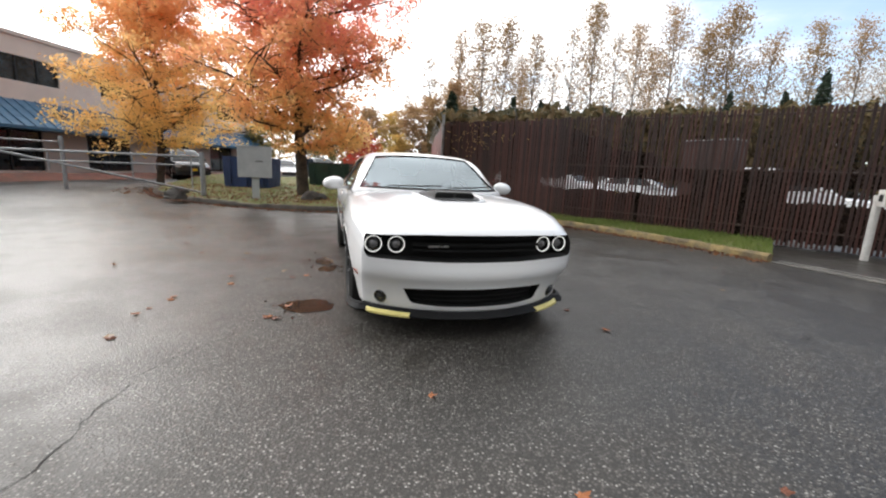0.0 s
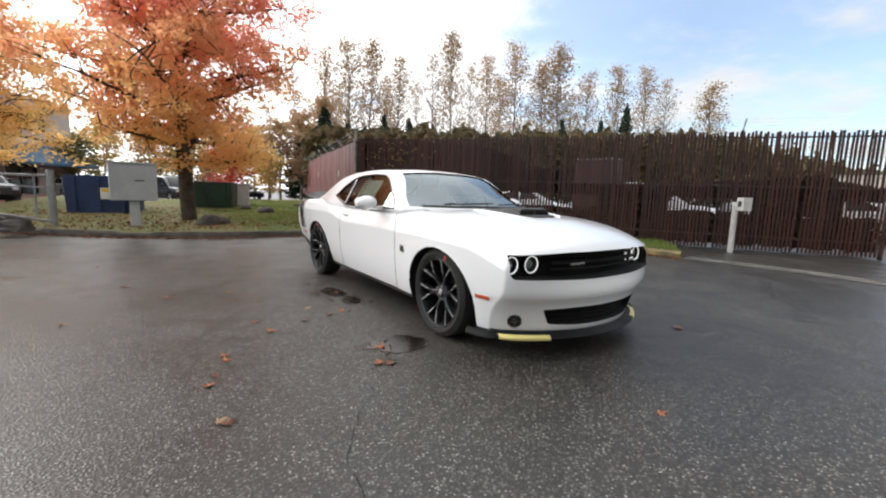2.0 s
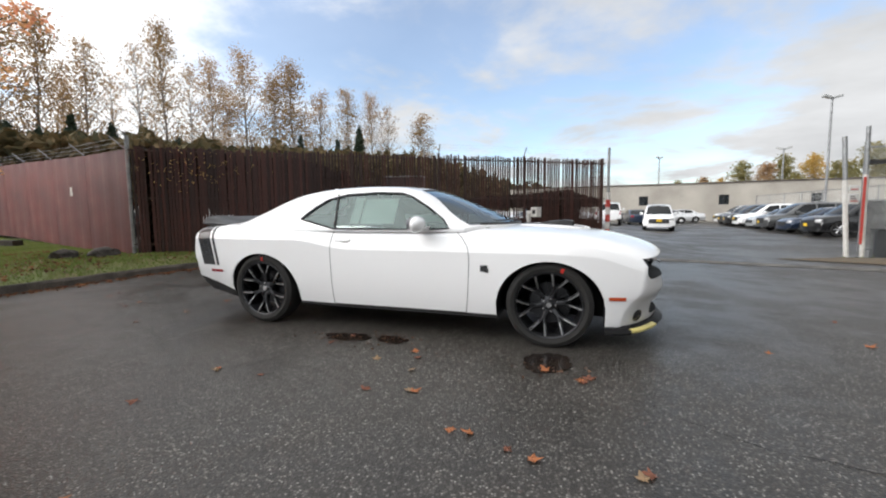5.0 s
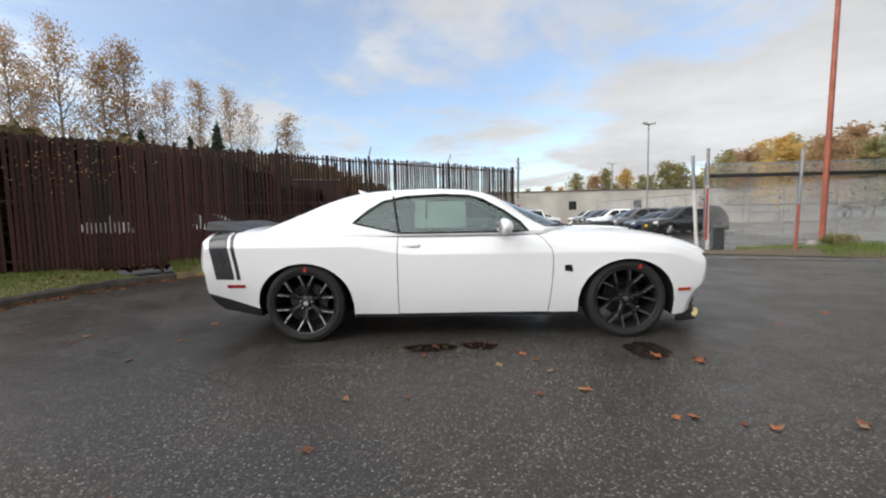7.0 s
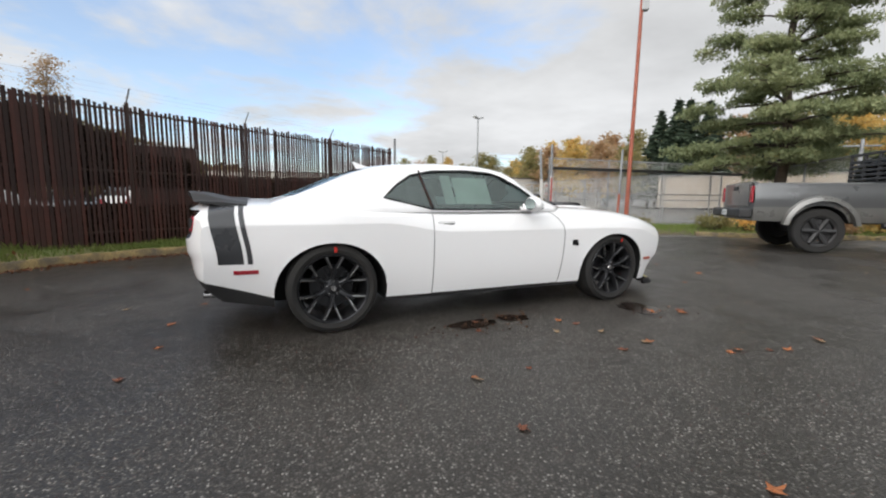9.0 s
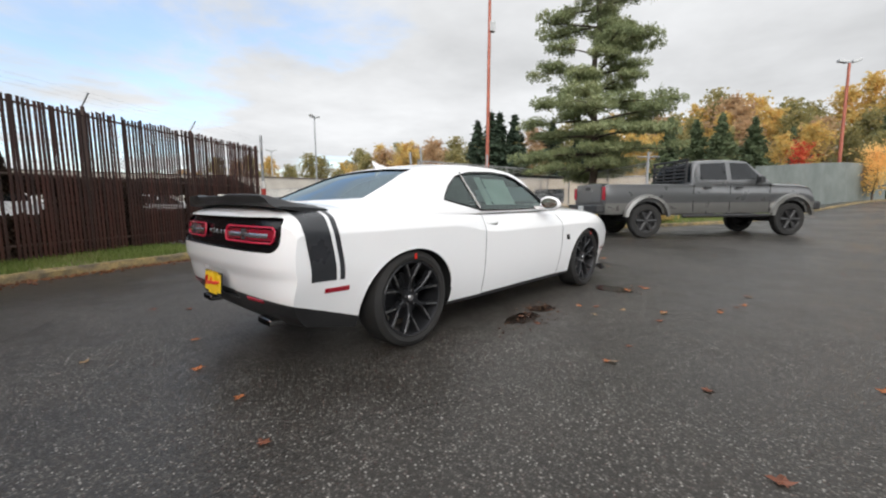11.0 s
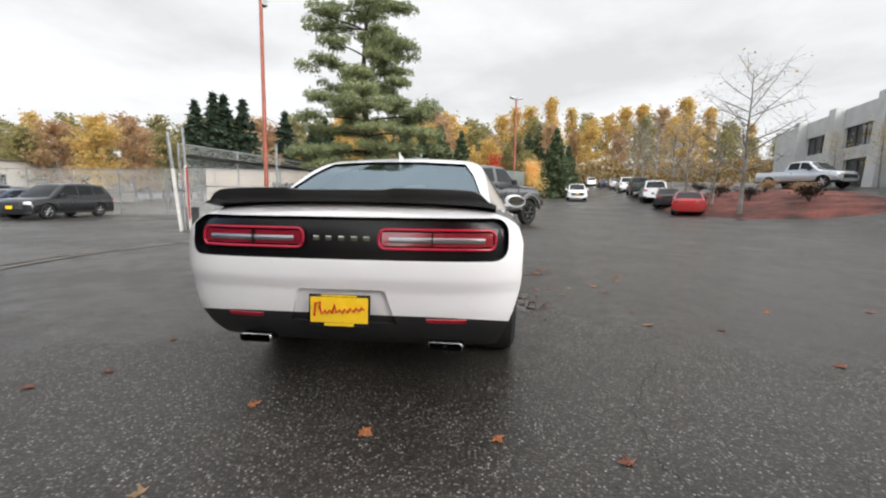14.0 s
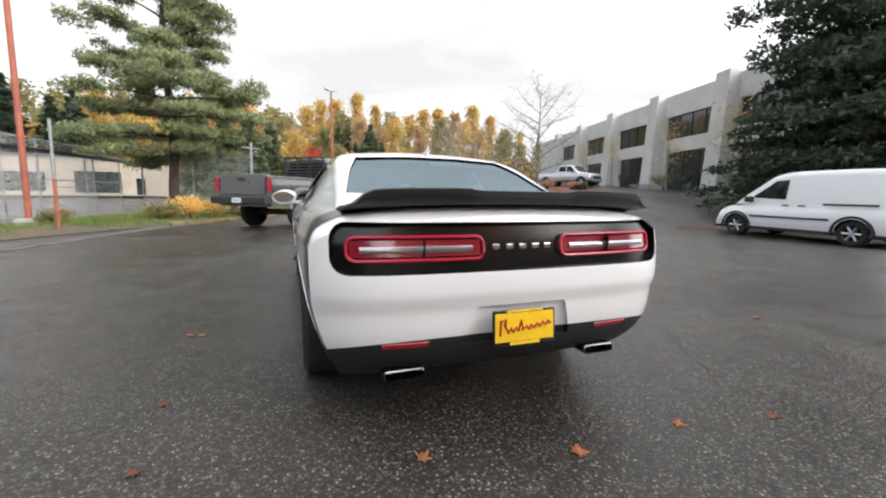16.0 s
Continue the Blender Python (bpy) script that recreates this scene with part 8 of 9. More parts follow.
# pines by the yard and the road
def layered_pine(name, label, H, reach, clear, tiers, leaf, seed, size, per_pad, trunk_r):
    """An old open pine: bare trunk showing between limbs that carry flat pads of needles."""
    rnd = random.Random(seed)
    vs, fs, pts = [], [], []
    trunk = [Vector((0.10 * math.sin(i * 0.9), 0.08 * math.sin(i * 1.3 + 1), H * i / 12 - (0.2 if i == 0 else 0))) for i in range(13)]
    limb(vs, fs, trunk, trunk_r, trunk_r * 0.12, 10)
    outline = curve_fn([(0, 0.86), (0.10, 1.0), (0.22, 0.98), (0.34, 0.80), (0.46, 0.92), (0.58, 0.84), (0.72, 0.68), (0.86, 0.46), (1.0, 0.12)])
    for k in range(tiers):
        h = (k + 0.35 * rnd.random()) / tiers
        z = clear + (H - clear) * h
        for j in range(5 if h < 0.3 else 4):
            if h > 0.28 and rnd.random() < 0.12 + 0.16 * h:
                continue
            a = k * 2.4 + j * (6.283 / (5 if h < 0.3 else 4)) + rnd.gauss(0, 0.3)
            L = reach * outline(h) * rnd.uniform(0.62, 1.10)
            out = Vector((math.cos(a), math.sin(a), 0))
            side = Vector((-out.y, out.x, 0))
            base = Vector((0, 0, z))
            lift, sag = rnd.uniform(0.02, 0.22) + 0.25 * h, rnd.uniform(0.10, 0.26) * (1 - 0.6 * h)
            way = [base + out * L * t + Vector((0, 0, L * (lift * t - sag * t * t))) + side * L * 0.05 * math.sin(3 * t + k) for t in (0, 0.25, 0.5, 0.75, 1.0)]
            limb(vs, fs, way, 0.055 * (1 - 0.7 * h) + 0.012, 0.008, 5)
            for _ in range(max(3, int(2 + 2.6 * L))):
                t = rnd.uniform(0.30, 1.0)
                i = min(int(t * 4), 3)
                c = way[i].lerp(way[i + 1], t * 4 - i)
                reach_side = L * 0.34 * (1.1 - abs(t - 0.6)) * rnd.uniform(-1, 1)
                tip = c + side * reach_side + out * abs(reach_side) * 0.5 + Vector((0, 0, rnd.uniform(-0.02, 0.14)))
                limb(vs, fs, [c, (c + tip) / 2 + Vector((0, 0, 0.03)), tip], 0.014, 0.004, 4)
                w = rnd.uniform(0.24, 0.50) * (0.75 + 0.25 * (1 - h))
                for _ in range(int(per_pad * w / 0.3)):
                    r, b = w * math.sqrt(rnd.random()), rnd.uniform(0, 6.283)
                    pts.append(tip + Vector((r * math.cos(b) * 1.25, r * math.sin(b) * 1.25, rnd.gauss(0.04, 0.085) + 0.10 * (1 - (r / w) ** 2) - 0.05)))
    tree = thing(name, label, "tree")
    link_mesh("trunk", vs, fs, BARK, tree, smooth=True)
    v, f = leaf_quads(pts, size, rnd, 0.0, 1.6)
    link_mesh("crown", v, f, leaf, tree)
    return tree


put(layered_pine("pine_tree", "large green pine with layered boughs beside the yard fence", 14.2, 3.25, 2.3, 17, NEEDLE_PINE, 41, 0.044, 205, 0.20), 16.5, 5.55, 0, 1.05)
put(conifer("spruce_tree", "dense dark green spruce by the offices' drive", 25, 5.2, 0.7, 42, 8, 330, 0.11, NEEDLE, 42, droop=0.35, ragged=0.32, trunk_r=0.24, crown=lambda h: (1 - h) ** 0.6, thick=0.13), 6.0, -20.8)
tall_dark = conifer("fir_tree", "dark fir clump far behind the yard", 16, 2.4, 2.0, 26, 6, 28, 0.28, NEEDLE_DARK, 43, group="dark firs", thick=0.16)
put(tall_dark, *bearing(52.6, 75), 0, 1.08, None, 1.6)
for az, dist, s in [(50.9, 78, 0.93), (54.0, 77, 0.99), (55.6, 74, 0.93), (49.9, 80, 0.72), (61.0, 80, 0.92), (64.0, 80, 0.80), (66.0, 78, 0.86), (45.0, 95, 0.62)]:
    again(tall_dark, *bearing(az, dist), az * 50, s * 1.1, 1.6)
green_kind = conifer("fir_tree", "mid green fir before the hill woods", 14, 3.4, 0.6, 22, 7, 60, 0.24, NEEDLE_MID, 32, group="dark firs", thick=0.25, ragged=0.35)
put(green_kind, *bearing(86.5, 92), 20, 0.92)
for o in (*dark_kind.children, dark_kind):
    bpy.data.objects.remove(o)
for az, dist, s in [(84.3, 60, 0.50), (88.0, 66, 0.6), (93.6, 62, 0.72), (95.0, 60, 0.78), (96.2, 62, 0.62), (98.0, 66, 0.52), (82.5, 58, 0.55), (91.0, 75, 0.6)]:
    again(green_kind, *bearing(az, dist * 1.45), az * 41, s * 1.35, 1.2)
REAR_SPOT = (-4.2, -2.0)
for az, el, dist, wide in ((76.8, 9.4, 46, 1.1), (79.2, 8.9, 49, 1.2), (81.8, 9.3, 47, 1.2), (84.6, 8.6, 52, 1.2), (97.4, 8.8, 60, 1.35), (99.0, 6.6, 64, 1.2), (95.6, 6.4, 62, 1.3)):
    x, y = bearing(az, dist, REAR_SPOT)
    again(green_kind, x, y, az * 53, (1.1 + dist * math.tan(radians(el)) - land(x, y)) / 14, wide)

put(broadleaf("young_red_tree", "small scarlet tree behind the screened fence", 4.9, 0.06, 1.2, 0.55, 16, 8, 1100, 0.09, RED_LEAF, BARK, 91, lambda h: 1 - 0.6 * h, rise=0.9), *bearing(88.7, 42, REAR_SPOT))
put(broadleaf("autumn_bush", "spreading orange autumn bush behind the screened fence", 3.9, 0.07, 0.5, 2.0, 22, 10, 2600, 0.10, MAPLE_LEAF_B, BARK, 92, lambda h: 1 - 0.4 * h, rise=0.9), *bearing(94.0, 50, REAR_SPOT))

# autumn woods of the far hill
far_kinds = [
    broadleaf("hill_tree", "golden autumn tree of the far woods", 14, 0.18, 3, 3.6, 24, 7, 2600, 0.26, GOLD_LEAF, BARK_PALE, 51, round_top, rise=0.7, group="far woods", puff=0.45),
    broadleaf("hill_tree", "russet autumn tree of the far woods", 14, 0.18, 3, 3.8, 24, 7, 2400, 0.26, RUSSET_LEAF, BARK_PALE, 52, round_top, rise=0.7, group="far woods", puff=0.45),
    broadleaf("hill_tree", "olive green turning tree of the far woods", 14, 0.18, 3, 3.8, 24, 7, 2600, 0.26, OLIVE_LEAF, BARK_PALE, 53, round_top, rise=0.7, group="far woods", puff=0.45),
    broadleaf("hill_tree", "slender yellow poplar of the far woods", 18, 0.2, 4, 2.2, 34, 7, 2600, 0.24, GOLD_LEAF, BARK_PALE, 54, slim, rise=1.0, group="far woods", puff=0.4),
]
top_line = curve_fn([(8, 2.4), (14, 3.2), (20, 4.2), (30, 5.6), (40, 7.6), (47, 8.0), (55, 8.2), (65, 9.0), (74, 10.6), (82, 11.0), (88, 9.8), (92, 10.2), (96, 11.8), (102, 10.8), (110, 10.8), (118, 8.5), (124, 6)])
rnd = random.Random(77)
for row, (d0, drop) in enumerate(((118, 0.0), (100, 1.6), (84, 3.2))):
    az = 9.0 + row
    while az < 122:
        dist = d0 + rnd.uniform(-7, 7) + (35 if az < 28 else 0) + (30 if az > 98 and row < 2 else 0)
        el = top_line(az) - drop + rnd.gauss(0, 0.7)
        x, y = bearing(az, dist)
        tall = az > 80 and rnd.random() < 0.45
        kind = 3 if tall and row == 0 else rnd.choice((0, 0, 1, 2, 2) if az > 70 else (0, 1, 1, 2, 2))
        base = land(x, y)
        hgt = (14, 14, 14, 18)[kind]
        s = (1.1 + dist * math.tan(radians(el + (0.8 if kind == 3 else 0))) - base) / hgt
        if s > 0.22 and not (row == 2 and (55 < az < 59 or az > 99)):
            again(far_kinds[kind], x, y, rnd.uniform(0, 360), s, rnd.uniform(0.8, 1.15) * (1.25 if s < 0.7 else 1.0) * (1.3 if kind == 3 else 1.0))
        az += (2.1 if row == 0 else 2.6) * rnd.uniform(0.6, 1.4)
# tangled undergrowth at the foot of the hill woods
UNDERWOOD = leaf_mat("autumn_undergrowth", [(0.10, 0.09, 0.05), (0.20, 0.15, 0.07), (0.32, 0.21, 0.09), (0.24, 0.13, 0.07)], 0.8, 0.3)
rnd_u = random.Random(23)
pts = []
for _ in range(30000):
    az = rnd_u.uniform(34, 126)
    dist = rnd_u.uniform(92, 112)
    crest = 4.4 + 1.3 * noise.noise((az * 0.4, 5, 0)) + 0.8 * noise.noise((az * 1.9, 2, 0))
    x, y = bearing(az, dist)
    pts.append(Vector((x, y, max(land(x, y), 1.1 + dist * math.tan(radians(crest * rnd_u.random() ** 0.7))))))
v, f = leaf_quads(pts, 0.42, rnd_u)
tagged(link_mesh("underwood", v, f, UNDERWOOD), "tangled brown and green undergrowth below the hill woods", "undergrowth", kind="stuff")
# autumn trees and shrubs beyond the lawn
for az, el, dist, kind, wide in [(-74.0, 9.5, 40, 1, 1.1), (-76.5, 8.2, 42, 1, 1.3), (-79.5, 7.0, 45, 0, 1.3), (-82.5, 7.6, 46, 1, 1.2), (-86, 6.6, 48, 2, 1.3), (-90, 7.0, 50, 1, 1.3), (-94, 6.4, 52, 0, 1.3), (-98, 7.2, 54, 2, 1.3), (-103, 8.0, 56, 1, 1.2), (-71.0, 11.5, 44, 1, 0.9),
                          (-78.0, 4.4, 34, 0, 1.6), (-84.5, 4.2, 38, 1, 1.6), (-88, 4.0, 40, 2, 1.6), (-96, 4.6, 44, 2, 1.6), (-101, 4.4, 44, 0, 1.5), (-107, 6.0, 60, 2, 1.3)]:
    x, y = bearing(az, dist, (4.2, -2.6))
    s = (1.15 + dist * math.tan(radians(el)) - land(x, y)) / 14
    again(far_kinds[kind], x, y, az * 37, s, wide)
for az, el, dist, kind, wide in ((41.5, 6.8, 62, 1, 1.4), (44.5, 7.6, 58, 0, 1.3), (47.5, 7.2, 66, 1, 1.4), (39.0, 6.0, 64, 2, 1.3), (50.5, 6.4, 70, 2, 1.5)):
    x, y = bearing(az, dist, (-4.4, -0.4))
    again(far_kinds[kind], x, y, az * 37, (1.1 + dist * math.tan(radians(el)) - land(x, y)) / 14, wide)
for k in far_kinds:
    for o in (*k.children, k):
        bpy.data.objects.remove(o)

# bare street trees by the mulched island
bare_tree = broadleaf("bare_tree", "bare leafless street tree with fine grey twigs on the mulch island", 7.0, 0.10, 1.9, 2.9, 22, 20, 120, 0.06, GOLD_LEAF, BARK_PALE, 61, round_top, rise=0.6, group="bare street trees", bare=0.8)
put(bare_tree, 19.6, -14.1, 30, 1.15)
for x, y, s, t in ((23.5, -14.6, 0.85, 100), (28, -15.0, 0.95, 200), (33, -16, 0.95, 10), (39, -16.8, 1.05, 80), (45, -17.6, 1.1, 140), (52, -19, 1.2, 30)):
    again(bare_tree, x, y, t, s)

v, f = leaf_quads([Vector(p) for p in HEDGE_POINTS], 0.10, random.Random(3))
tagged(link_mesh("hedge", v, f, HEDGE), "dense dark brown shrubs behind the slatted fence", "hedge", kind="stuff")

v, f = leaf_quads([p for p in VINE_POINTS if p.z < 2.78], 0.020, random.Random(4))
tagged(link_mesh("vine_leaves", v, f, MAPLE_LEAF_B), "small yellow-orange vine leaves caught in the fence", "leaves", kind="stuff")

# ---- verge by the yard fence ----
verge_in = [Vector((x, y, 0)) for x, y in ((5.9, 7.0), (7.4, 6.2), (9.0, 5.35), (10.2, 4.45), (12.5, 2.75), (14.2, 1.75), (16, 0.95), (19, 0.0), (22, -0.75), (26, -1.5), (30, -2.15))]
verge_out = [Vector((x, y, 0)) for x, y in ((8.2, 9.4), (9.5, 9.2), (11.5, 9.0), (13.0, 8.6), (15.0, 7.0), (16.5, 5.5), (18.5, 4.5), (21, 3.4), (24, 2.2), (27, 1.2), (30, 0.4))]
vv, vf = [], []
for a, b in zip(verge_in, verge_out):
    for k in range(9):
        q = a.lerp(b, k / 8)
        vv.append((q.x, q.y, land(q.x, q.y) + 0.015 + 0.07 * smooth01(0, 0.2, k / 8) * smooth01(7.0, 10.0, q.x) + 0.03 * noise.noise((q.x, q.y, 0)) * (k > 0)))
for i in range(10):
    for k in range(8):
        vf.append((i * 9 + k, (i + 1) * 9 + k, (i + 1) * 9 + k + 1, i * 9 + k + 1))
VERGE_SOIL = pbr("verge_soil", (0.09, 0.078, 0.048), (0.12, 0.082, 0.05), rough=0.95, scale=1.2, fine=40, grain=0.5, bump=0.6, depth=0.02)
tagged(link_mesh("verge", vv, vf, VERGE_SOIL, smooth=True), "rough grassy verge under the chain-link fence", "verge", kind="structure")
grass_blades("verge_grass", vv, vf, 260, 0.14, "rough green verge grass", keep=lambda c: smooth01(8.5, 10.5, c.x) * (0.4 + 0.8 * max(0, noise.noise((c.x * 0.8, c.y * 0.8, 2)) + 0.4)), seed=9)


def shrub(x, y, r, h, mat, label, n, seed):
    rnd_ = random.Random(seed)
    sh = thing("shrub", label, "shrub", pose(x, y, land(x, y) + 0.03), group="verge shrubs")
    vs, fs, pts = [], [], []
    for k in range(16):
        a, t = rnd_.uniform(0, 6.283), rnd_.uniform(0.3, 1.0)
        e = Vector((math.cos(a) * r * t, math.sin(a) * r * t, h * rnd_.uniform(0.6, 1.05)))
        m = e * 0.5 + Vector((rnd_.gauss(0, 0.05), rnd_.gauss(0, 0.05), 0.1))
        limb(vs, fs, [Vector((0, 0, -0.05)), m, e], 0.014, 0.004, 4)
        for _ in range(n // 16):
            q = m.lerp(e, rnd_.random() * 1.1)
            pts.append(q + Vector((rnd_.gauss(0, 0.11), rnd_.gauss(0, 0.11), rnd_.gauss(0, 0.09))))
    link_mesh("stems", vs, fs, BARK, sh)
    v, f = leaf_quads(pts, 0.05, rnd_)
    link_mesh("leaves", v, f, mat, sh)
    return sh


shrub(12.6, 4.3, 0.55, 0.75, MAPLE_LEAF_B, "orange autumn shrub on the verge", 900, 1)
shrub(13.3, 3.7, 0.6, 0.6, GOLD_LEAF, "yellowing shrub on the verge", 900, 2)
shrub(14.2, 3.0, 0.6, 0.55, OLIVE_LEAF, "olive shrub on the verge", 900, 3)
shrub(12.0, 5.0, 0.6, 0.5, OLIVE_LEAF, "low olive shrub on the verge", 800, 4)
shrub(13.9, 2.5, 0.5, 0.4, RUSSET_LEAF, "low russet shrub on the verge", 700, 5)
shrub(11.3, 7.5, 0.45, 0.35, OLIVE_LEAF, "weeds round the light pole footing", 500, 6)
shrub(15.6, 2.2, 0.6, 0.5, GOLD_LEAF, "yellowing shrub on the verge", 700, 7)
for k, (x, y) in enumerate(((18.6, -16.8), (20.5, -17.8), (22.5, -16.2), (24.5, -18.2), (26.5, -16.5), (28.5, -18.0), (30.5, -17))):
    shrub(x, y, 0.8, 0.7, RUSSET_LEAF if k % 2 else HEDGE, "low dark shrub on the mulch island", 700, 20 + k).location.z += 0.55
for k, (x, y) in enumerate(((10.5, -24.0), (14.0, -24.9), (18.9, -26.1), (21, -26.6), (26.5, -28.2))):
    shrub(x, y, 1.1, 1.2, OLIVE_LEAF if k % 2 else NEEDLE, "clipped green shrub before the office block", 1100, 40 + k)
small_gold = broadleaf("young_tree", "young golden tree before the office block", 5.0, 0.06, 1.6, 1.3, 18, 8, 420, 0.07, GOLD_LEAF, BARK_PALE, 71, round_top, group="young trees", bare=0.3)
put(small_gold, 19.5, -25.2)
for x, y, s in ((13.2, -23.0, 1.1), (27.2, -27.0, 0.9), (34.5, -29.4, 0.9), (9.0, -21.8, 1.15)):
    again(small_gold, x, y, x * 40, s)

# worn white lines in the yard entrance
LINE_PAINT = pbr("worn_white_line", (0.34, 0.335, 0.32), (0.10, 0.098, 0.09), rough=0.7, scale=3.0, fine=60, grain=0.5, bump=0.2)
for a, b in (((3.4, 8.45), (7.6, 9.4)), ((6.0, 11.3), (8.7, 11.4))):
    a, b = Vector((*a, 0)), Vector((*b, 0))
    left = (b - a).cross(Vector((0, 0, 1))).normalized() * 0.05
    vs, fs = [], []
    for i in range(41):
        q = a.lerp(b, i / 40)
        w = 1 + 0.3 * noise.noise((q.x * 3, q.y * 3, 8))
        for k in (-1, 1):
            g = q + left * k * w
            vs.append((g.x, g.y, land(g.x, g.y) + 0.012))
    fs = [(2 * i, 2 * i + 2, 2 * i + 3, 2 * i + 1) for i in range(40)]
    tagged(link_mesh("painted_line", vs, fs, LINE_PAINT), "worn white painted line on the yard asphalt", "road marking", kind="structure")
# mulch spilled beside the parked van
vs, fs = [(6.6, -13.2, land(6.6, -13.2) + 0.10)], []
for i in range(28):
    a = 2 * math.pi * i / 28
    q = 1 + 0.3 * noise.noise((math.cos(a) * 2, math.sin(a) * 2, 6))
    x, y = 6.6 + 0.95 * q * math.cos(a), -13.2 + 1.5 * q * math.sin(a)
    vs.append((x, y, land(x, y) + 0.01))
fs = [(0, i + 1, (i + 1) % 28 + 1) for i in range(28)]
tagged(link_mesh("mulch_bed", vs, fs, pbr("dark_bark_mulch", (0.07, 0.04, 0.03), (0.045, 0.03, 0.024), rough=0.95, fine=30, grain=0.6, bump=0.9, depth=0.04), smooth=True), "low bed of dark bark mulch beside the drive", "mulch", kind="structure")

# gutter strip and tarred joints across the yard entrance
GUTTER = pbr("worn_gutter_concrete", (0.16, 0.15, 0.135), (0.09, 0.085, 0.08), rough=0.8, scale=2.5, fine=60, grain=0.35, bump=0.4)
for name, shift, wide in (("gutter", 0.0, 0.16), ("gutter", 0.27, 0.10)):
    vs, fs = [], []
    line = along([(0.2, 5.98), (2.2, 6.22), (4.1, 5.85), (5.7, 5.40), (7.4, 4.95), (9.6, 4.35), (10.6, 3.9)], 0.25)
    for p, left in line:
        j = 0.01 * noise.noise((p.x * 2, p.y * 2, 5))
        a, b = p + left * (shift + j), p + left * (shift + wide + j)
        vs += [(a.x, a.y, 0.004), (a.x, a.y, 0.018 + j * 0.3), (b.x, b.y, 0.018), (b.x, b.y, 0.004)]
    for i in range(len(line) - 1):
        for k in range(3):
            fs.append((i * 4 + k, (i + 1) * 4 + k, (i + 1) * 4 + k + 1, i * 4 + k + 1))
    tagged(link_mesh(name, vs, fs, GUTTER), "worn concrete gutter strip across the yard entrance", "gutter", kind="structure")

# cracks sealed with tar, wet patches, puddles
TAR = pbr("black_tar_seal", (0.020, 0.020, 0.020), (0.034, 0.033, 0.032), rough=0.8, grain=0.3, spec=0.2, bump=0.3)
WATER = pbr("still_water", (0.012, 0.009, 0.008), (0.022, 0.015, 0.011), rough=0.2, grain=0.1, bump=0, rvar=0.04, spec=0.5)


def crack(pts, w, seed):
    rnd_ = random.Random(seed)
    vs, fs = [], []
    line = along(pts, 0.05)
    off = 0.0
    for p, left in line:
        off = off * 0.85 + rnd_.gauss(0, 0.012)
        ww = w * rnd_.uniform(0.12, 1.3)
        a, b = p + left * (off - ww), p + left * (off + ww)
        vs += [(a.x, a.y, 0.003), (b.x, b.y, 0.003)]
    fs = [(2 * i, 2 * i + 2, 2 * i + 3, 2 * i + 1) for i in range(len(line) - 1)]
    tagged(link_mesh("asphalt_crack", vs, fs, TAR), "dark meandering crack in the asphalt", "crack", kind="structure")


crack([(3.9, -2.35), (3.49, -2.25), (3.27, -2.2), (2.85, -2.17), (2.45, -2.04), (2.05, -1.73)], 0.0034, 4)
crack([(7.2, -12.6), (5.6, -8.0), (3.0, -6.2), (0.5, -5.8)], 0.004, 5)
crack([(-1.6, -1.9), (-2.5, -1.5), (-3.2, -1.55), (-4.0, -1.2)], 0.0018, 3)


def patch(x, y, r, mat, name, label, seed, z=0.004, stretch=1.5, turn=20, kind="structure"):
    """A flat patch with an uneven rim."""
    n = 40
    vs = [(0, 0, z)]
    for i in range(n):
        a = 2 * math.pi * i / n
        q = r * (1 + 0.32 * noise.noise((math.cos(a) * 1.3 + seed, math.sin(a) * 1.3, seed)) + 0.16 * noise.noise((math.cos(a) * 4, math.sin(a) * 5 + seed, 2)))
        vs.append((q * stretch * math.cos(a), q * math.sin(a), z))
    ob = link_mesh(name, vs, [(0, i + 1, (i + 1) % n + 1) for i in range(n)], mat)
    ob.matrix_basis = pose(x, y, 0, 0, 0, turn)
    return tagged(ob, label, name, kind=kind)


patch(1.50, -1.26, 0.17, WATER, "puddle", "small brown puddle beside the front wheel", 1, stretch=1.35, turn=75)
patch(-0.33, -1.12, 0.11, WATER, "puddle", "small dark puddle below the sill", 2, stretch=2.0, turn=5)
patch(0.12, -1.08, 0.10, WATER, "puddle", "small dark puddle below the sill", 3, stretch=1.6, turn=-10)

# dirt and broken leaves washed together beside the puddles
rnd_d = random.Random(31)
pts = []
for cx, cy, sx, sy, n in ((-0.30, -1.22, 0.26, 0.10, 90), (0.10, -1.02, 0.14, 0.06, 50), (1.55, -1.42, 0.18, 0.08, 40)):
    pts += [Vector((cx + rnd_d.gauss(0, sx), cy + rnd_d.gauss(0, sy), rnd_d.uniform(0.006, 0.016))) for _ in range(n)]
v, f = leaf_quads(pts, 0.013, rnd_d, 0.8)
tagged(link_mesh("wet_debris", v, f, leaf_mat("wet_leaf_scraps", [(0.03, 0.018, 0.012), (0.06, 0.03, 0.018), (0.16, 0.09, 0.05)], 0.5, 0.0)), "dark wet dirt and broken leaves on the asphalt", "debris", kind="stuff")

# fallen leaves on the asphalt
LITTER = [leaf_mat("fallen_leaf_%s" % k, c, 0.5, 0.2) for k, c in (("orange", [(0.30, 0.10, 0.04), (0.38, 0.15, 0.06)]), ("brown", [(0.14, 0.05, 0.035), (0.22, 0.09, 0.05)]), ("tan", [(0.24, 0.16, 0.09), (0.32, 0.22, 0.13)]))]


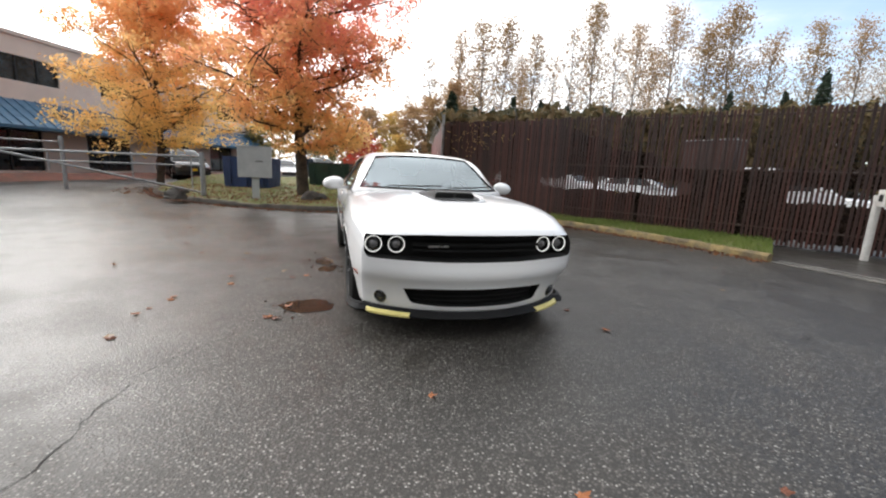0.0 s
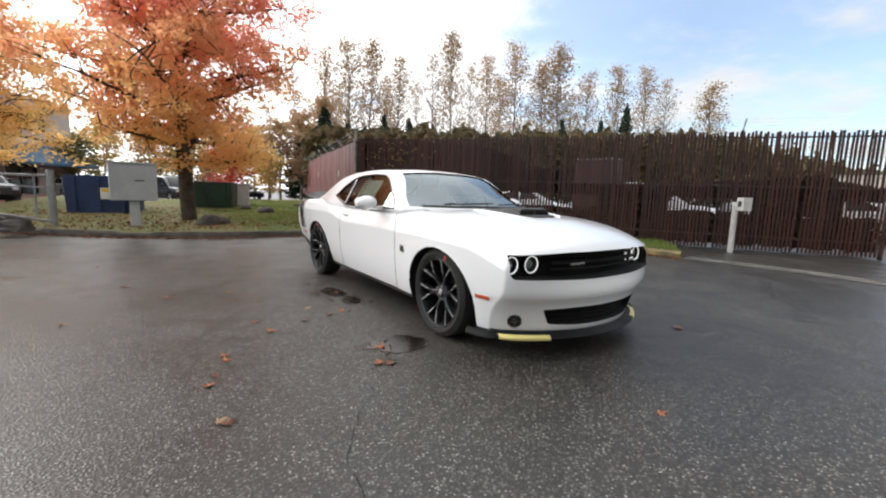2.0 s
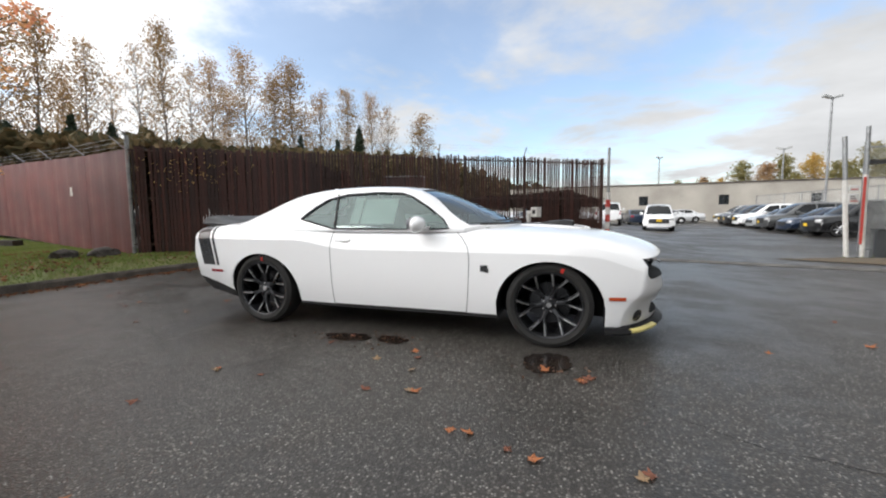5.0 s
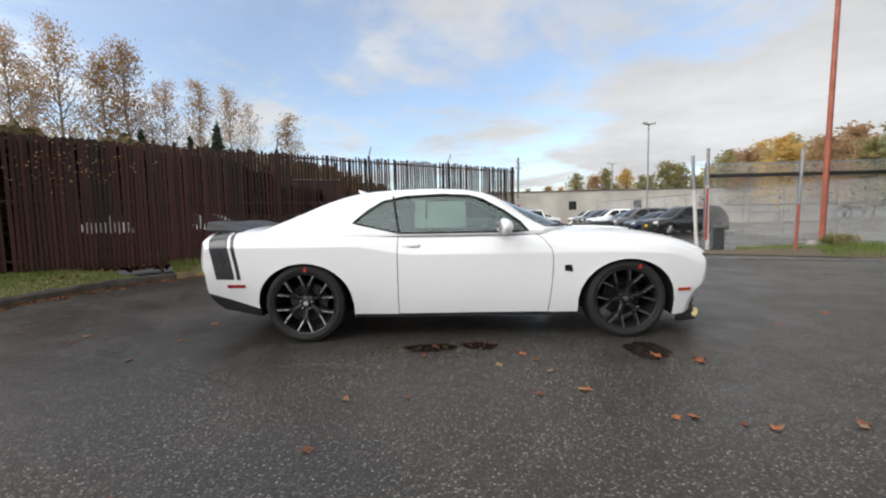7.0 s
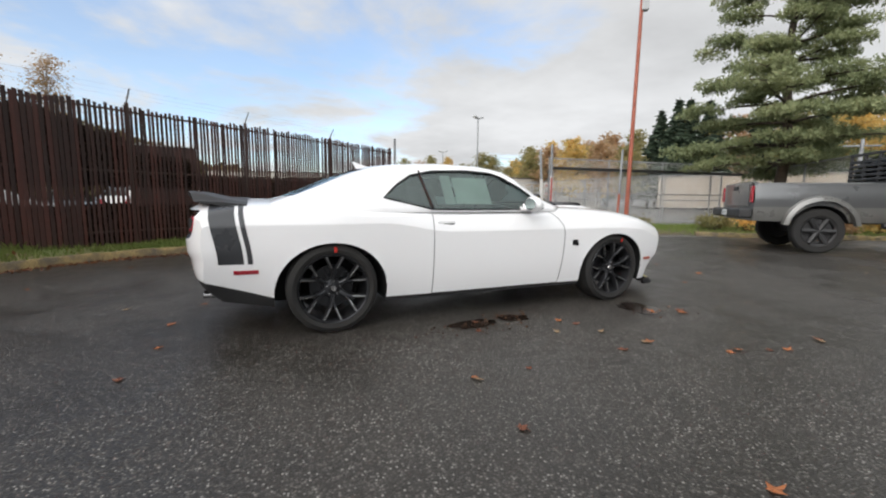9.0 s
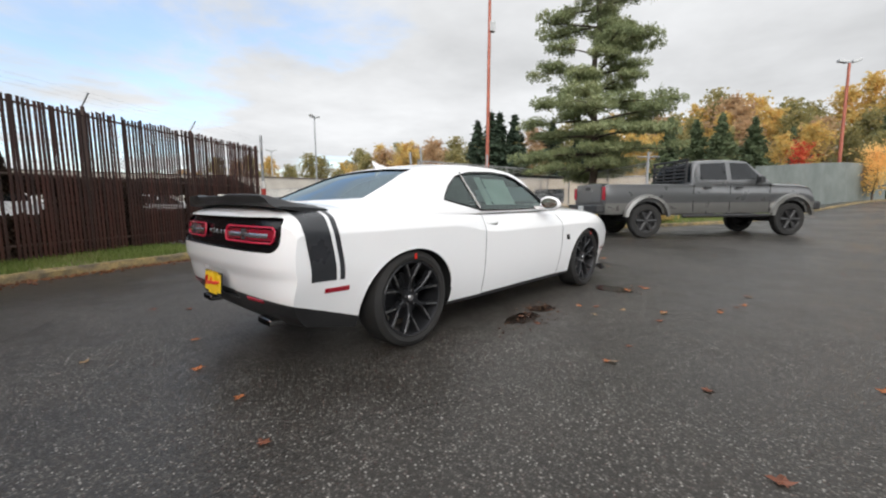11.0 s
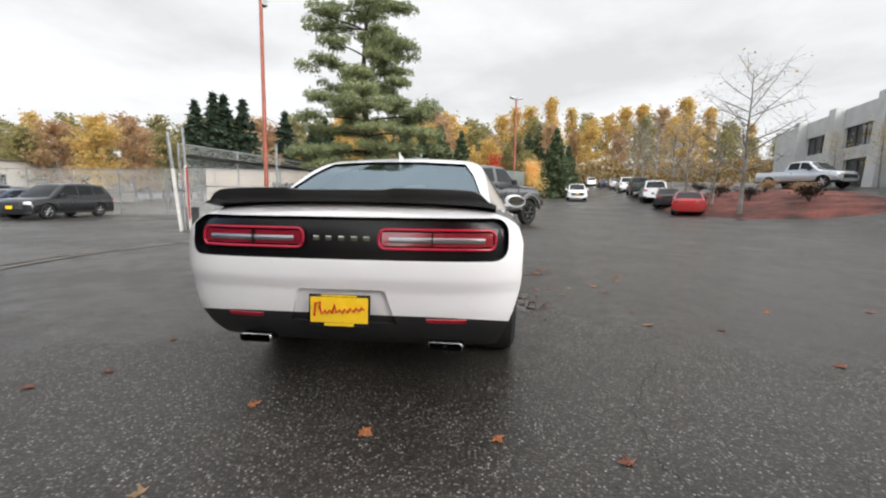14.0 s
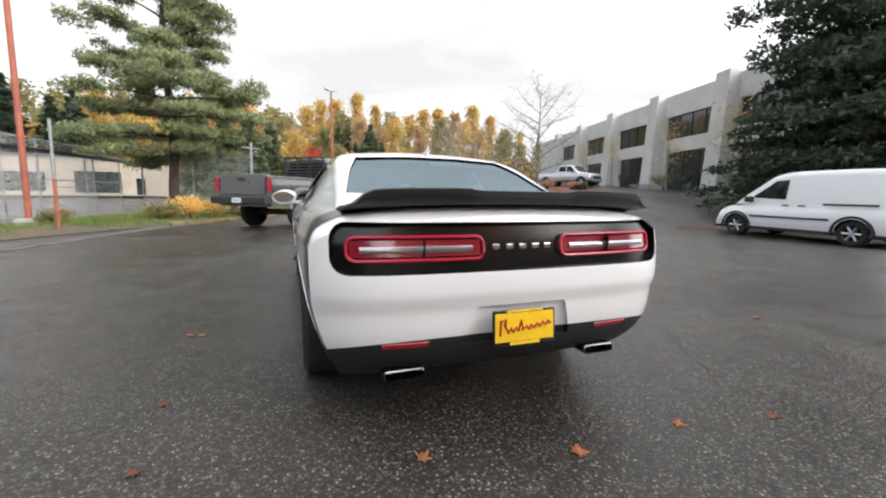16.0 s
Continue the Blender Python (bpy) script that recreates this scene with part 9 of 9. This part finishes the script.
def maple_leaf(mat, seed):
    rnd_ = random.Random(seed)
    vs = [(0, 0, 0.012)]
    n = 20
    for i in range(n):
        a = 2 * math.pi * i / n
        r = (1.0 if i % 4 == 0 else 0.62 if i % 2 else 0.5) * (0.75 + 0.35 * math.cos(a)) * rnd_.uniform(0.85, 1.1)
        vs.append((0.055 * r * math.cos(a), 0.055 * r * math.sin(a), 0.004 + rnd_.uniform(0, 0.016) * r))
    me = bpy.data.meshes.new("leaf")
    me.from_pydata(vs, [], [(0, i + 1, (i + 1) % n + 1) for i in range(n)])
    me.materials.append(mat)
    return me


shapes = [maple_leaf(LITTER[k % 3], k) for k in range(9)]
names = {0: "orange", 1: "dark red-brown", 2: "tan"}
rnd = random.Random(19)
KNOWN = [(3.147, -0.55), (1.79, -1.51), (1.09, -2.41), (1.40, -2.50), (0.69, -2.02), (-0.83, -2.09), (-0.88, -2.68), (-2.53, 1.84), (-3.22, 0.52), (-2.69, -0.79), (-1.71, 1.62), (1.5, -1.43), (1.77, -1.57), (2.0, -2.56), (-0.25, -3.42), (-0.28, -1.08), (-0.38, -1.32),
         (-0.81, -2.13), (0.72, -2.04), (-2.81, -1.33), (1.2, -2.42), (-0.44, -2.11), (0.22, -1.58), (1.74, -1.54), (2.04, -2.52), (0.4, -2.1), (-0.61, 1.64), (-0.58, 1.7), (-2.29, 1.57), (-2.56, 0.48), (-3.73, -0.81), (0.56, -1.71)]
for k in range(80):
    if k < len(KNOWN):
        x, y = KNOWN[k]
    else:
        x, y = rnd.uniform(-7, 7), rnd.uniform(-7, 7)
    if abs(x) < 2.4 and abs(y) < 0.95:
        continue
    if y > 5.4 + 0.2 * x and x < 1 or x < -6.0:
        continue
    i = (0, 1, 0, 1, 2, 0, 1, 1, 2)[k % 9]
    j = i + 3 * rnd.randrange(3)
    ob = new("fallen_leaf", shapes[j])
    s = rnd.uniform(0.55, 1.15) if k >= len(KNOWN) else rnd.uniform(0.7, 1.1)
    ob.matrix_basis = pose(x, y, 0.002, rnd.uniform(-8, 8), rnd.uniform(-8, 8), rnd.uniform(0, 360)) @ Matrix.Diagonal((s, s, s, 1))
    tagged(ob, "%s fallen maple leaf lying on the asphalt" % names[i], "leaf", "fallen leaves")
# drift of leaves and dirt along the kerb foot
pts = []
for p, left in along(KERB, 0.03):
    for _ in range(3):
        q = p - left * abs(rnd.gauss(0.0, 0.14)) + Vector((rnd.uniform(-0.05, 0.05), rnd.uniform(-0.05, 0.05), rnd.uniform(0.006, 0.02)))
        pts.append(q)
        if rnd.random() < 0.5:
            g = p + left * rnd.uniform(0.15, 2.2)
            pts.append(Vector((g.x, g.y, lawn_z(g.x, g.y) + 0.03)) if g.y < 4 else q)
for _ in range(3600):
    a, r = rnd.uniform(0, 6.283), 4.6 * math.sqrt(rnd.random())
    x, y = -10.2 + r * math.cos(a), -2.4 + r * math.sin(a) * 1.1
    if x < -6.75 - 0.35 * max(0, -2.5 - y) * 1.6:
        pts.append(Vector((x, y, lawn_z(x, y) + rnd.uniform(0.01, 0.035))))
v, f = leaf_quads(pts, 0.032, rnd, 0.85)
tagged(link_mesh("kerb_litter", v, f, leaf_mat("brown_litter", [(0.05, 0.022, 0.016), (0.12, 0.05, 0.03), (0.26, 0.12, 0.05), (0.10, 0.04, 0.03)], 0.7, 0.1)), "brown and red leaf litter along the kerb", "leaf litter", kind="stuff")

# grassy slope beyond the parked cars, right of the climbing road
vs, fs = [], []
for i in range(15):
    for j in range(13):
        x, y = bearing(100.9 + 30.0 * i / 14, 84 + 3.5 * noise.noise((i * 0.7, 2, 0)) + 14 * j)
        vs.append((x, y, land(x, y) + 0.06))
fs = [(i * 13 + j, (i + 1) * 13 + j, (i + 1) * 13 + j + 1, i * 13 + j + 1) for i in range(14) for j in range(12)]
tagged(link_mesh("hillside", vs, fs, GRASS_SOIL, smooth=True), "grassy green slope beyond the road", "lawn", kind="structure")
